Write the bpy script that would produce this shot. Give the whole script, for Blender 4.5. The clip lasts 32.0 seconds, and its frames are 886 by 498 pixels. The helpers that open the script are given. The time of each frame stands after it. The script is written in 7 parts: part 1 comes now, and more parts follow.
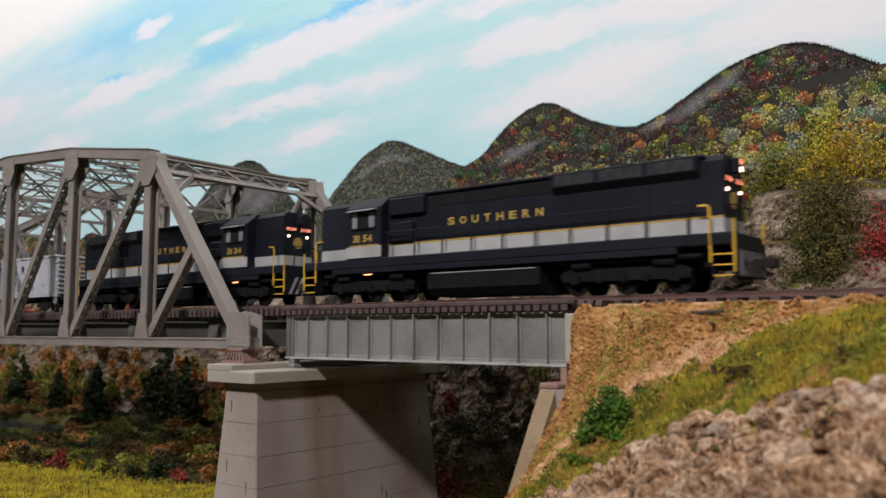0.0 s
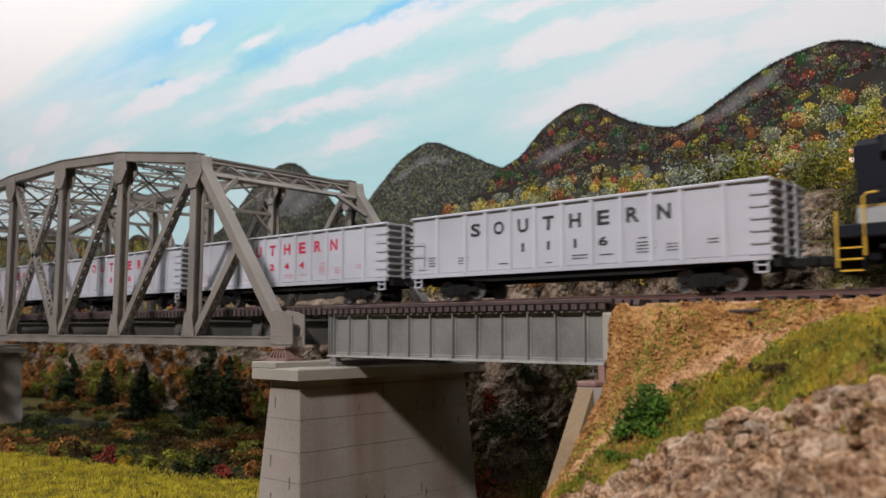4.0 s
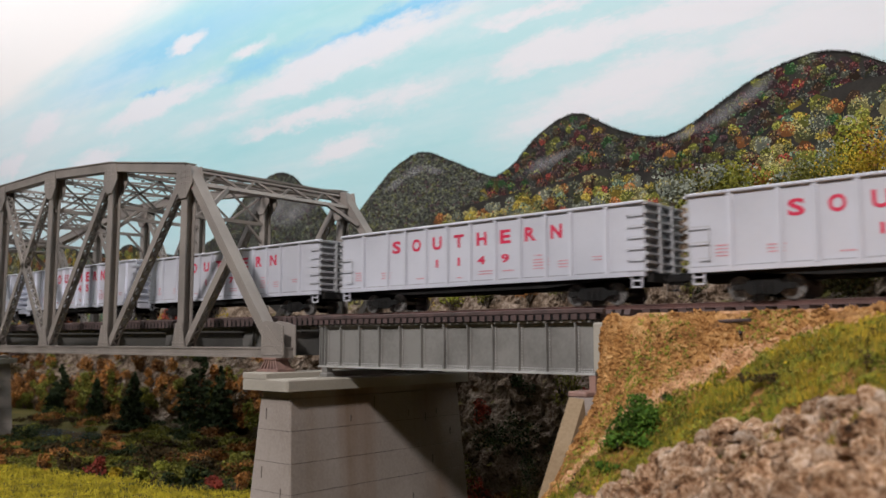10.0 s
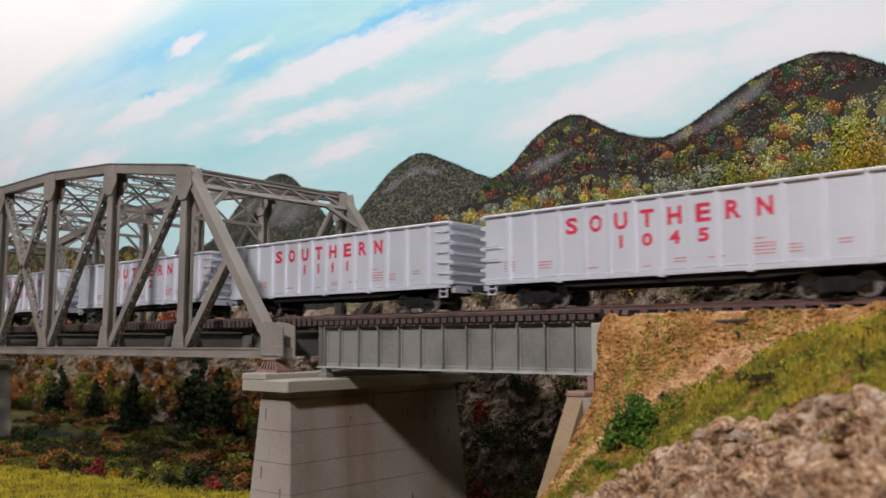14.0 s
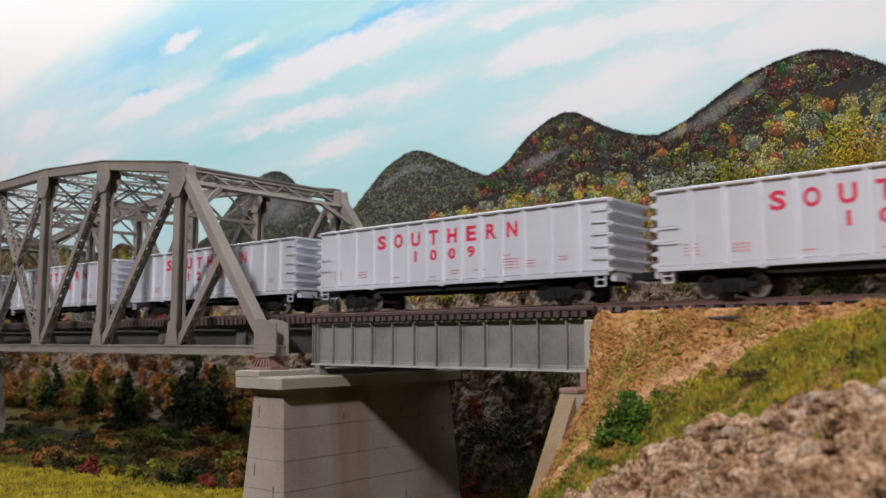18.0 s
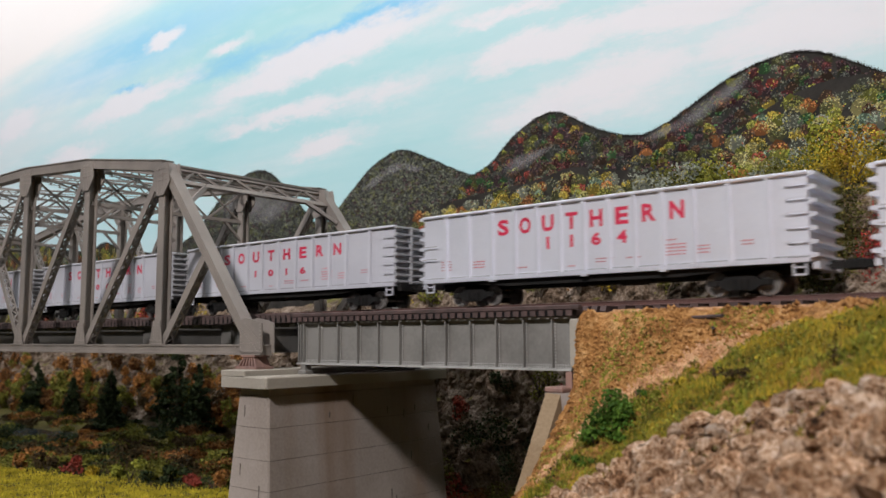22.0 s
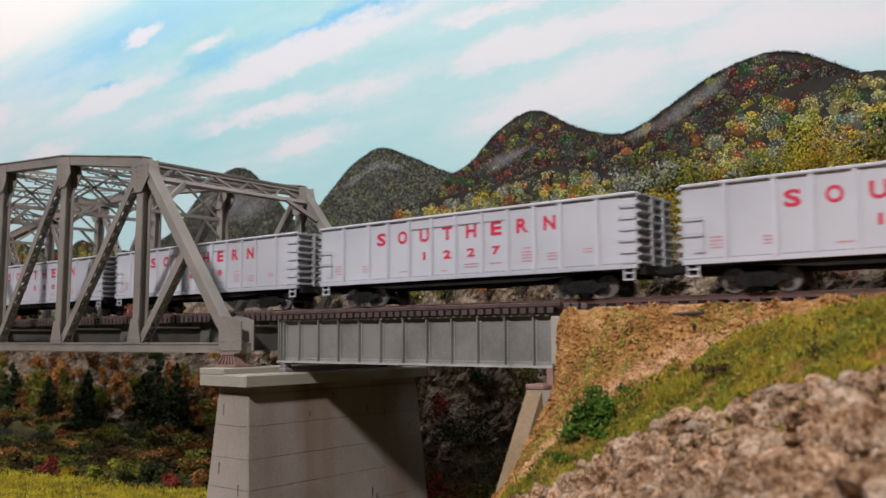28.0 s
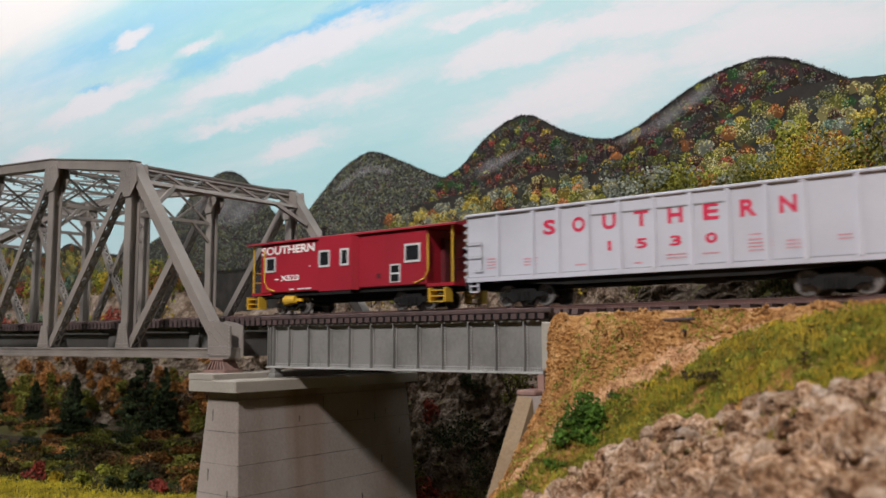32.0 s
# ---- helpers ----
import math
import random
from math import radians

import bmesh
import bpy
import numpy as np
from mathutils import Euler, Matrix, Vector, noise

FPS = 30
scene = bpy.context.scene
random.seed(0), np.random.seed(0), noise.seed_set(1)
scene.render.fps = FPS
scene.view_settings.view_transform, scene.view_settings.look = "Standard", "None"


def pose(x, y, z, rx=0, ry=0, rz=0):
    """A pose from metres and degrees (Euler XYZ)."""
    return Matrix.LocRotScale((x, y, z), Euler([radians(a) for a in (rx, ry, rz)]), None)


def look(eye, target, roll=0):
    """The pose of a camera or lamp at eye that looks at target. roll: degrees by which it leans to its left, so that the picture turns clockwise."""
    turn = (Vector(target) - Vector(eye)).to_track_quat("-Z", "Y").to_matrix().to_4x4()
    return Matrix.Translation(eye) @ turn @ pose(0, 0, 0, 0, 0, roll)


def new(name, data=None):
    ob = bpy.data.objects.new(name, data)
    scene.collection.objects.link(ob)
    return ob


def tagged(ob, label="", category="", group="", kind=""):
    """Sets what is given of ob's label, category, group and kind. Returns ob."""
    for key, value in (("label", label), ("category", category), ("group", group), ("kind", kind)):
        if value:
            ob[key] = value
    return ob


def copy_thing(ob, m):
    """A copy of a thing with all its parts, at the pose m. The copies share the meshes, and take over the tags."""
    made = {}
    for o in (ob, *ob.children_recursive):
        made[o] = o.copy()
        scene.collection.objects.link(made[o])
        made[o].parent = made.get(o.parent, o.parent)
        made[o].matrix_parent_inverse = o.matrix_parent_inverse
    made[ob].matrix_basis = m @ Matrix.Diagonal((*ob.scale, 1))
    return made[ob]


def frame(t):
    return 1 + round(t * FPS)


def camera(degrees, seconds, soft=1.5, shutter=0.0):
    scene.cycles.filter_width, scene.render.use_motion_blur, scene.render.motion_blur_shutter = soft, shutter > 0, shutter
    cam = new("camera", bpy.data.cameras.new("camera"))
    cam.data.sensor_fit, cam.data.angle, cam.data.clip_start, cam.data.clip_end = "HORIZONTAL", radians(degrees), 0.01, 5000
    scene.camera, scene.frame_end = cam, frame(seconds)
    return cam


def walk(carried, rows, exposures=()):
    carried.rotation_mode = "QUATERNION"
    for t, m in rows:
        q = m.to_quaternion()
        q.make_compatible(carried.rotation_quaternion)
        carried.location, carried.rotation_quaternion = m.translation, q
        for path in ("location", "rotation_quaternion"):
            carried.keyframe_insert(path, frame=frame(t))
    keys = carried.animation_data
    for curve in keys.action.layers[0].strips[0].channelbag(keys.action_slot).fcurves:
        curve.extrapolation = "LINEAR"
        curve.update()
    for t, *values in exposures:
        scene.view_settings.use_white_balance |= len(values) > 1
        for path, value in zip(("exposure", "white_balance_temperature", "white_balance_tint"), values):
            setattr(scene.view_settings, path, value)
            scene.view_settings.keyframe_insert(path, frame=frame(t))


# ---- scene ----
# Model railway in 1:87. Sizes below are prototype metres; K turns them into model metres.
K = 1 / 87.0
RAIL = 1.30  # height of the rail head over the room's floor


def W(x, y, z):
    return (x * K, y * K, RAIL + z * K)


cam = camera(55.81, 32.0, soft=1.5, shutter=0.4)
cam.data.dof.use_dof = True
cam.data.dof.focus_distance = 0.45
cam.data.dof.aperture_fstop = 22
# t, x, y, z, yaw, pitch, roll
ROWS = [
    (0.0, 30.401, -29.061, -1.418, 38.942, 5.532, -0.051),
    (0.5, 30.430, -28.934, -1.386, 38.987, 5.451, -0.066),
    (1.0, 30.390, -28.892, -1.504, 39.016, 5.510, 0.048),
    (1.5, 30.459, -29.052, -1.408, 39.446, 5.334, -0.056),
    (2.0, 30.509, -29.166, -1.526, 40.339, 5.559, 0.048),
    (2.5, 30.643, -29.451, -1.475, 41.096, 5.482, 0.011),
    (3.0, 30.734, -29.387, -1.512, 41.772, 5.538, 0.090),
    (3.5, 30.710, -29.432, -1.510, 41.594, 5.524, 0.129),
    (5.5, 30.736, -29.523, -1.566, 41.581, 5.926, 0.034),
    (6.0, 30.725, -29.490, -1.458, 41.306, 5.808, -0.040),
    (6.5, 30.767, -29.447, -1.462, 41.398, 5.988, -0.032),
    (7.0, 30.779, -29.421, -1.508, 41.223, 6.003, 0.040),
    (7.5, 30.746, -29.387, -1.524, 41.208, 5.971, 0.034),
    (8.0, 30.747, -29.392, -1.488, 41.022, 6.031, -0.036),
    (8.5, 30.730, -29.476, -1.446, 40.911, 6.033, -0.101),
    (9.0, 30.762, -29.378, -1.450, 41.159, 6.108, -0.106),
    (9.5, 30.781, -29.464, -1.506, 41.004, 6.280, -0.027),
    (10.0, 30.768, -29.445, -1.459, 41.054, 6.219, -0.078),
    (10.5, 30.860, -29.352, -1.472, 41.295, 6.344, -0.242),
    (11.0, 30.855, -29.428, -1.393, 41.175, 6.257, -0.218),
    (11.5, 30.803, -29.415, -1.517, 41.188, 6.295, -0.042),
    (12.0, 30.838, -29.357, -1.534, 41.128, 6.306, -0.062),
    (12.5, 30.830, -29.453, -1.385, 40.965, 6.198, -0.092),
    (13.0, 30.870, -29.479, -1.459, 41.008, 6.221, -0.023),
    (13.5, 30.906, -29.487, -1.447, 41.148, 6.290, -0.208),
    (14.0, 30.862, -29.572, -1.481, 40.946, 6.290, -0.145),
    (14.5, 30.866, -29.494, -1.474, 41.029, 6.273, -0.122),
    (16.5, 30.841, -29.544, -1.482, 40.721, 6.171, -0.134),
    (17.0, 30.882, -29.549, -1.479, 40.608, 6.153, -0.184),
    (17.5, 30.889, -29.480, -1.505, 40.648, 6.150, -0.125),
    (18.0, 30.922, -29.485, -1.510, 40.665, 6.142, -0.159),
    (18.5, 30.881, -29.562, -1.547, 40.428, 6.120, -0.144),
    (19.0, 30.891, -29.455, -1.520, 40.414, 6.115, -0.140),
    (19.5, 30.841, -29.542, -1.507, 40.098, 6.039, -0.138),
    (20.0, 30.932, -29.446, -1.553, 40.261, 6.021, -0.184),
    (20.5, 30.911, -29.408, -1.539, 40.157, 5.938, -0.177),
    (21.0, 30.945, -29.527, -1.530, 40.030, 6.044, -0.200),
    (21.5, 30.934, -29.508, -1.443, 39.896, 5.936, -0.310),
    (22.0, 30.948, -29.576, -1.502, 39.637, 6.066, -0.257),
    (22.5, 30.921, -29.362, -1.474, 39.570, 5.884, -0.239),
    (23.0, 30.922, -29.511, -1.484, 39.313, 5.967, -0.211),
    (23.5, 30.953, -29.512, -1.539, 39.270, 5.997, -0.246),
    (24.0, 30.903, -29.516, -1.482, 38.754, 5.883, -0.338),
    (24.5, 30.951, -29.444, -1.442, 38.599, 5.842, -0.326),
    (25.0, 30.888, -29.404, -1.551, 38.642, 6.147, -0.392),
    (25.5, 30.864, -29.655, -1.571, 38.577, 6.092, -0.287),
    (27.5, 30.894, -29.396, -1.520, 38.453, 5.922, -0.357),
    (28.0, 30.848, -29.525, -1.579, 38.265, 6.025, -0.280),
    (28.5, 30.873, -29.568, -1.594, 38.274, 5.993, -0.299),
    (29.0, 30.865, -29.475, -1.513, 38.189, 5.854, -0.374),
    (29.5, 30.868, -29.399, -1.411, 37.998, 5.869, -0.530),
    (30.0, 30.742, -29.375, -1.510, 37.601, 5.898, -0.363),
    (30.5, 30.804, -29.435, -1.490, 37.854, 5.940, -0.488),
    (31.0, 30.780, -29.491, -1.542, 37.769, 6.137, -0.428),
    (31.5, 30.778, -29.483, -1.511, 37.721, 6.176, -0.416),
    (32.0, 30.790, -29.501, -1.491, 37.565, 6.241, -0.292),
]
walk(cam, [(t, pose(*W(x, y, z), 90 + pitch, 0, yaw) @ pose(0, 0, 0, 0, 0, roll)) for t, x, y, z, yaw, pitch, roll in ROWS])

# ---- light: ceiling lamps of the layout room ----
world = bpy.data.worlds.new("room_world")
scene.world = world
world.use_nodes = True
world.node_tree.nodes["Background"].inputs[0].default_value = (0.9, 0.95, 1.0, 1)
world.node_tree.nodes["Background"].inputs[1].default_value = 0.02


def area_lamp(name, eye, target, size, power, colour, size_y=0.0):
    data = bpy.data.lights.new(name, "AREA")
    data.energy, data.color, data.size = power, colour, size
    if size_y:
        data.shape, data.size_y = "RECTANGLE", size_y
    ob = new(name, data)
    ob.matrix_world = look(eye, target)
    return ob


area_lamp("key_lamp", (0.58, -1.42, 2.40), (0.0, 0.0, 1.28), 0.14, 31.5, (1.0, 0.94, 0.92))
area_lamp("ceiling_lamp", (-1.15, -1.05, 2.44), (-0.25, 0.0, 1.3), 0.5, 10.5, (0.91, 0.955, 1.0))
area_lamp("wall_wash_row", (-1.35, -0.20, 2.42), (-1.35, 0.28, 1.60), 3.2, 16.5, (0.97, 0.975, 1.0), 0.12)
scene.view_settings.exposure = 0.0


# ---- materials ----
def tree_of(name):
    m = bpy.data.materials.new(name)
    m.use_nodes = True
    return m, m.node_tree.nodes, m.node_tree.links


def ramp_of(nodes, stops, kind="LINEAR"):
    r = nodes.new("ShaderNodeValToRGB")
    r.color_ramp.interpolation = kind
    while len(r.color_ramp.elements) < len(stops):
        r.color_ramp.elements.new(0.5)
    for e, (p, c) in zip(r.color_ramp.elements, stops):
        e.position, e.color = p, (*c, 1)
    return r


def paint(name, c1, c2=None, scale=40, rough=0.55, metal=0.0, bump=0.15, fine=700, wear=0.25, gloss=0.5, tint=0.0, glow=None, streak=None):
    """Painted or raw surface: two scales of colour change, a fine bump, uneven gloss."""
    m, n, l = tree_of(name)
    b = n["Principled BSDF"]
    c2 = c2 or tuple(v * 0.72 for v in c1)
    co = n.new("ShaderNodeTexCoord")
    big, small = n.new("ShaderNodeTexNoise"), n.new("ShaderNodeTexNoise")
    big.inputs["Scale"].default_value, big.inputs["Detail"].default_value = scale, 5
    small.inputs["Scale"].default_value, small.inputs["Detail"].default_value = fine, 3
    for t in (big, small):
        l.new(co.outputs["Object"], t.inputs["Vector"])
    add = n.new("ShaderNodeMath")
    add.operation = "MULTIPLY_ADD"
    l.new(small.outputs["Fac"], add.inputs[0])
    add.inputs[1].default_value = wear
    l.new(big.outputs["Fac"], add.inputs[2])
    r = ramp_of(n, [(0.40 + wear / 2, c1), (0.72 + wear / 2, c2)])
    l.new(add.outputs[0], r.inputs[0])
    out = r.outputs[0]
    if streak:
        mp, st = n.new("ShaderNodeMapping"), n.new("ShaderNodeTexNoise")
        mp.inputs["Scale"].default_value = (24, 24, 0.9)
        st.inputs["Scale"].default_value, st.inputs["Detail"].default_value = 1.0, 4
        l.new(co.outputs["Object"], mp.inputs[0])
        l.new(mp.outputs[0], st.inputs["Vector"])
        sr = ramp_of(n, [(0.50, (0, 0, 0)), (0.68, (0.8, 0.8, 0.8))])
        l.new(st.outputs["Fac"], sr.inputs[0])
        sm = n.new("ShaderNodeMix")
        sm.data_type = "RGBA"
        l.new(sr.outputs[0], sm.inputs["Factor"])
        l.new(out, sm.inputs["A"])
        sm.inputs["B"].default_value = (*streak, 1)
        out = sm.outputs["Result"]
    if tint:
        info = n.new("ShaderNodeObjectInfo")
        hsv = n.new("ShaderNodeHueSaturation")
        mr = n.new("ShaderNodeMapRange")
        mr.inputs["To Min"].default_value, mr.inputs["To Max"].default_value = 1 - tint, 1 + tint
        l.new(info.outputs["Random"], mr.inputs["Value"])
        l.new(mr.outputs[0], hsv.inputs["Value"])
        l.new(out, hsv.inputs["Color"])
        out = hsv.outputs[0]
    l.new(out, b.inputs["Base Color"])
    rr = n.new("ShaderNodeMapRange")
    rr.inputs["To Min"].default_value, rr.inputs["To Max"].default_value = max(rough - 0.12, 0.05), min(rough + 0.14, 1)
    l.new(big.outputs["Fac"], rr.inputs["Value"])
    l.new(rr.outputs[0], b.inputs["Roughness"])
    b.inputs["Metallic"].default_value = metal
    b.inputs["Specular IOR Level"].default_value = gloss
    if bump:
        bp = n.new("ShaderNodeBump")
        bp.inputs["Strength"].default_value, bp.inputs["Distance"].default_value = bump, 0.0006
        l.new(small.outputs["Fac"], bp.inputs["Height"])
        l.new(bp.outputs[0], b.inputs["Normal"])
    if glow:
        b.inputs["Emission Color"].default_value, b.inputs["Emission Strength"].default_value = (*glow[0], 1), glow[1]
    return m


def leaves(name, colours, dark=0.5, rough=0.8):
    """Flock, foam and leaf flakes: every flake takes its own shade out of a few."""
    m, n, l = tree_of(name)
    b = n["Principled BSDF"]
    g = n.new("ShaderNodeNewGeometry")
    stops = [(i / max(len(colours) - 1, 1), c) for i, c in enumerate(colours)]
    r = ramp_of(n, stops, "LINEAR" if len(stops) > 1 else "CONSTANT")
    l.new(g.outputs["Random Per Island"], r.inputs[0])
    co, no = n.new("ShaderNodeTexCoord"), n.new("ShaderNodeTexNoise")
    no.inputs["Scale"].default_value = 90
    l.new(co.outputs["Object"], no.inputs["Vector"])
    mr = n.new("ShaderNodeMapRange")
    mr.inputs["From Min"].default_value, mr.inputs["From Max"].default_value = 0.35, 0.65
    mr.inputs["To Min"].default_value, mr.inputs["To Max"].default_value = dark, 1.25
    l.new(no.outputs["Fac"], mr.inputs["Value"])
    hsv = n.new("ShaderNodeHueSaturation")
    l.new(mr.outputs[0], hsv.inputs["Value"])
    l.new(r.outputs[0], hsv.inputs["Color"])
    l.new(hsv.outputs[0], b.inputs["Base Color"])
    b.inputs["Roughness"].default_value = rough
    b.inputs["Specular IOR Level"].default_value = 0.2
    return m


def rock_paint(name, stops, scale=50, bump=1.0, dist=0.003, rough=0.9, veg=None, tint=0.0):
    """Cast rock or soil: several tones, grain and cracks. veg: a growth colour on the flat tops."""
    m, n, l = tree_of(name)
    b = n["Principled BSDF"]
    co = n.new("ShaderNodeTexCoord")
    a, c, v = n.new("ShaderNodeTexNoise"), n.new("ShaderNodeTexNoise"), n.new("ShaderNodeTexVoronoi")
    a.inputs["Scale"].default_value, a.inputs["Detail"].default_value, a.inputs["Roughness"].default_value = scale, 9, 0.7
    c.inputs["Scale"].default_value, c.inputs["Detail"].default_value = scale * 9, 6
    v.inputs["Scale"].default_value = scale * 4
    for t in (a, c, v):
        l.new(co.outputs["Object"], t.inputs["Vector"])
    mix = n.new("ShaderNodeMath")
    mix.operation = "MULTIPLY_ADD"
    l.new(c.outputs["Fac"], mix.inputs[0])
    mix.inputs[1].default_value = 0.45
    l.new(a.outputs["Fac"], mix.inputs[2])
    off = n.new("ShaderNodeMath")
    off.operation = "ADD"
    off.inputs[1].default_value = -0.22
    l.new(mix.outputs[0], off.inputs[0])
    r = ramp_of(n, stops)
    l.new(off.outputs[0], r.inputs[0])
    out = r.outputs[0]
    if veg:
        g, sep = n.new("ShaderNodeNewGeometry"), n.new("ShaderNodeSeparateXYZ")
        l.new(g.outputs["Normal"], sep.inputs[0])
        w = n.new("ShaderNodeTexNoise")
        w.inputs["Scale"].default_value = scale * 1.5
        l.new(co.outputs["Object"], w.inputs["Vector"])
        s = n.new("ShaderNodeMath")
        s.operation = "MULTIPLY"
        l.new(sep.outputs["Z"], s.inputs[0])
        l.new(w.outputs["Fac"], s.inputs[1])
        k = ramp_of(n, [(veg[1], (0, 0, 0)), (veg[1] + 0.08, (1, 1, 1))])
        l.new(s.outputs[0], k.inputs[0])
        mx = n.new("ShaderNodeMix")
        mx.data_type = "RGBA"
        l.new(k.outputs[0], mx.inputs["Factor"])
        l.new(out, mx.inputs["A"])
        mx.inputs["B"].default_value = (*veg[0], 1)
        out = mx.outputs["Result"]
    if tint:
        info, hs, mr = n.new("ShaderNodeObjectInfo"), n.new("ShaderNodeHueSaturation"), n.new("ShaderNodeMapRange")
        mr.inputs["To Min"].default_value, mr.inputs["To Max"].default_value = 1 - tint, 1 + tint
        isle, mean = n.new("ShaderNodeNewGeometry"), n.new("ShaderNodeMath")
        mean.operation = "ADD"
        l.new(info.outputs["Random"], mean.inputs[0])
        l.new(isle.outputs["Random Per Island"], mean.inputs[1])
        mr.inputs["From Max"].default_value = 2.0
        l.new(mean.outputs[0], mr.inputs["Value"])
        l.new(mr.outputs[0], hs.inputs["Value"])
        l.new(out, hs.inputs["Color"])
        out = hs.outputs[0]
    l.new(out, b.inputs["Base Color"])
    b.inputs["Roughness"].default_value = rough
    b.inputs["Specular IOR Level"].default_value = 0.25
    h = n.new("ShaderNodeMath")
    h.operation = "MULTIPLY_ADD"
    l.new(v.outputs["Distance"], h.inputs[0])
    h.inputs[1].default_value = 0.35
    l.new(mix.outputs[0], h.inputs[2])
    bp = n.new("ShaderNodeBump")
    bp.inputs["Strength"].default_value, bp.inputs["Distance"].default_value = bump, dist
    l.new(h.outputs[0], bp.inputs["Height"])
    l.new(bp.outputs[0], b.inputs["Normal"])
    return m


truss_steel = paint("truss_steel", (0.25, 0.22, 0.198), (0.165, 0.148, 0.136), 30, 0.5, wear=0.15)
truss_rivet = paint("truss_rivet", (0.34, 0.30, 0.275), (0.22, 0.20, 0.19), 30, 0.45, wear=0.15, bump=0)
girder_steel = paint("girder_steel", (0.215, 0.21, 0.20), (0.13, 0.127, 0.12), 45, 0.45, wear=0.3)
# paler than the web: the highlight on bottom flange and rivets is in the colour
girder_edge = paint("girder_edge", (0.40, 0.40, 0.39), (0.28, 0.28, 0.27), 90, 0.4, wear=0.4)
# darker than the truss: shade of the recess under the deck is in this colour
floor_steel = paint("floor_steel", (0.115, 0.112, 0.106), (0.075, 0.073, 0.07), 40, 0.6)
shoe_rust = paint("shoe_rust", (0.27, 0.16, 0.13), (0.16, 0.10, 0.09), 120, 0.7)
tie_wood = paint("tie_wood", (0.075, 0.045, 0.042), (0.04, 0.028, 0.026), 150, 0.75, tint=0.25)
rail_rust = paint("rail_rust", (0.115, 0.058, 0.05), (0.07, 0.036, 0.032), 100, 0.5)
rail_head = paint("rail_head", (0.42, 0.38, 0.36), (0.25, 0.2, 0.18), 200, 0.3, metal=0.9, bump=0.05)
concrete = paint("concrete", (0.318, 0.278, 0.254), (0.232, 0.198, 0.176), 22, 0.85, wear=0.35, gloss=0.2, bump=0.25, streak=(0.165, 0.09, 0.045))
wing_concrete = paint("wing_concrete", (0.25, 0.185, 0.118), (0.17, 0.115, 0.066), 30, 0.9, wear=0.4, gloss=0.15, bump=0.3)
concrete_cap = paint("concrete_cap", (0.345, 0.32, 0.275), (0.27, 0.245, 0.21), 18, 0.8, wear=0.25, gloss=0.25)
form_line = paint("form_line", (0.12, 0.10, 0.09), None, 60, 0.9, bump=0)
loco_black = paint("loco_black", (0.0075, 0.0085, 0.0135), (0.011, 0.0125, 0.0185), 30, 0.5, bump=0.05, gloss=0.16)
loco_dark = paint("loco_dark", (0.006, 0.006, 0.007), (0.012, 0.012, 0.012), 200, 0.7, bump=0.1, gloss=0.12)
screen_mesh = paint("screen_mesh", (0.014, 0.0145, 0.018), (0.035, 0.035, 0.038), 300, 0.6, bump=0.2, gloss=0.25)
stripe_white = paint("stripe_white", (0.36, 0.36, 0.365), (0.28, 0.28, 0.28), 50, 0.5, bump=0.05)
gold = paint("gold", (0.40, 0.265, 0.055), (0.32, 0.21, 0.045), 80, 0.5, bump=0)
rail_yellow = paint("rail_yellow", (0.62, 0.38, 0.03), (0.50, 0.30, 0.03), 90, 0.5, bump=0)
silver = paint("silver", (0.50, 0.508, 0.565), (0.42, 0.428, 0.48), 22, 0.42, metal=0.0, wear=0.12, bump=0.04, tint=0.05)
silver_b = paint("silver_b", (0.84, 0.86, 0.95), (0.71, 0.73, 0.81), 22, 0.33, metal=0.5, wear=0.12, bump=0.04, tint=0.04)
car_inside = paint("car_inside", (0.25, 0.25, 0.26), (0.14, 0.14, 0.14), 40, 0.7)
slat_grey = paint("slat_grey", (0.40, 0.40, 0.42), (0.30, 0.30, 0.32), 60, 0.45, bump=0.05)
pale_red_ink = paint("pale_red_ink", (0.55, 0.22, 0.25), None, 60, 0.5, bump=0)
red_ink = paint("red_ink", (0.56, 0.02, 0.07), (0.48, 0.018, 0.06), 60, 0.5, bump=0)
black_ink = paint("black_ink", (0.03, 0.03, 0.032), None, 60, 0.5, bump=0)
under_black = paint("under_black", (0.009, 0.009, 0.009), (0.018, 0.016, 0.015), 120, 0.7, gloss=0.2)
wheel_steel = paint("wheel_steel", (0.40, 0.385, 0.375), (0.24, 0.23, 0.22), 200, 0.28, metal=0.7, bump=0)
caboose_red = paint("caboose_red", (0.33, 0.011, 0.026), (0.26, 0.009, 0.02), 25, 0.42, wear=0.15, bump=0.04)
caboose_dark = paint("caboose_dark", (0.10, 0.008, 0.012), None, 30, 0.6)
frame_silver = paint("frame_silver", (0.62, 0.62, 0.62), None, 80, 0.4, bump=0)
white_ink = paint("white_ink", (0.80, 0.78, 0.76), None, 80, 0.5, bump=0)
lamp_glow = paint("lamp_glow", (0.9, 0.8, 0.7), None, 80, 0.4, bump=0, glow=((1.0, 0.72, 0.62), 3))
board_glow = paint("board_glow", (0.9, 0.4, 0.25), None, 80, 0.4, bump=0, glow=((1.0, 0.26, 0.16), 1.3))
amber_glow = paint("amber_glow", (0.9, 0.4, 0.2), None, 80, 0.4, bump=0, glow=((1.0, 0.42, 0.18), 3))
dim_wall = paint("dim_wall", (0.20, 0.19, 0.185), (0.16, 0.155, 0.15), 3, 0.8, bump=0.1)
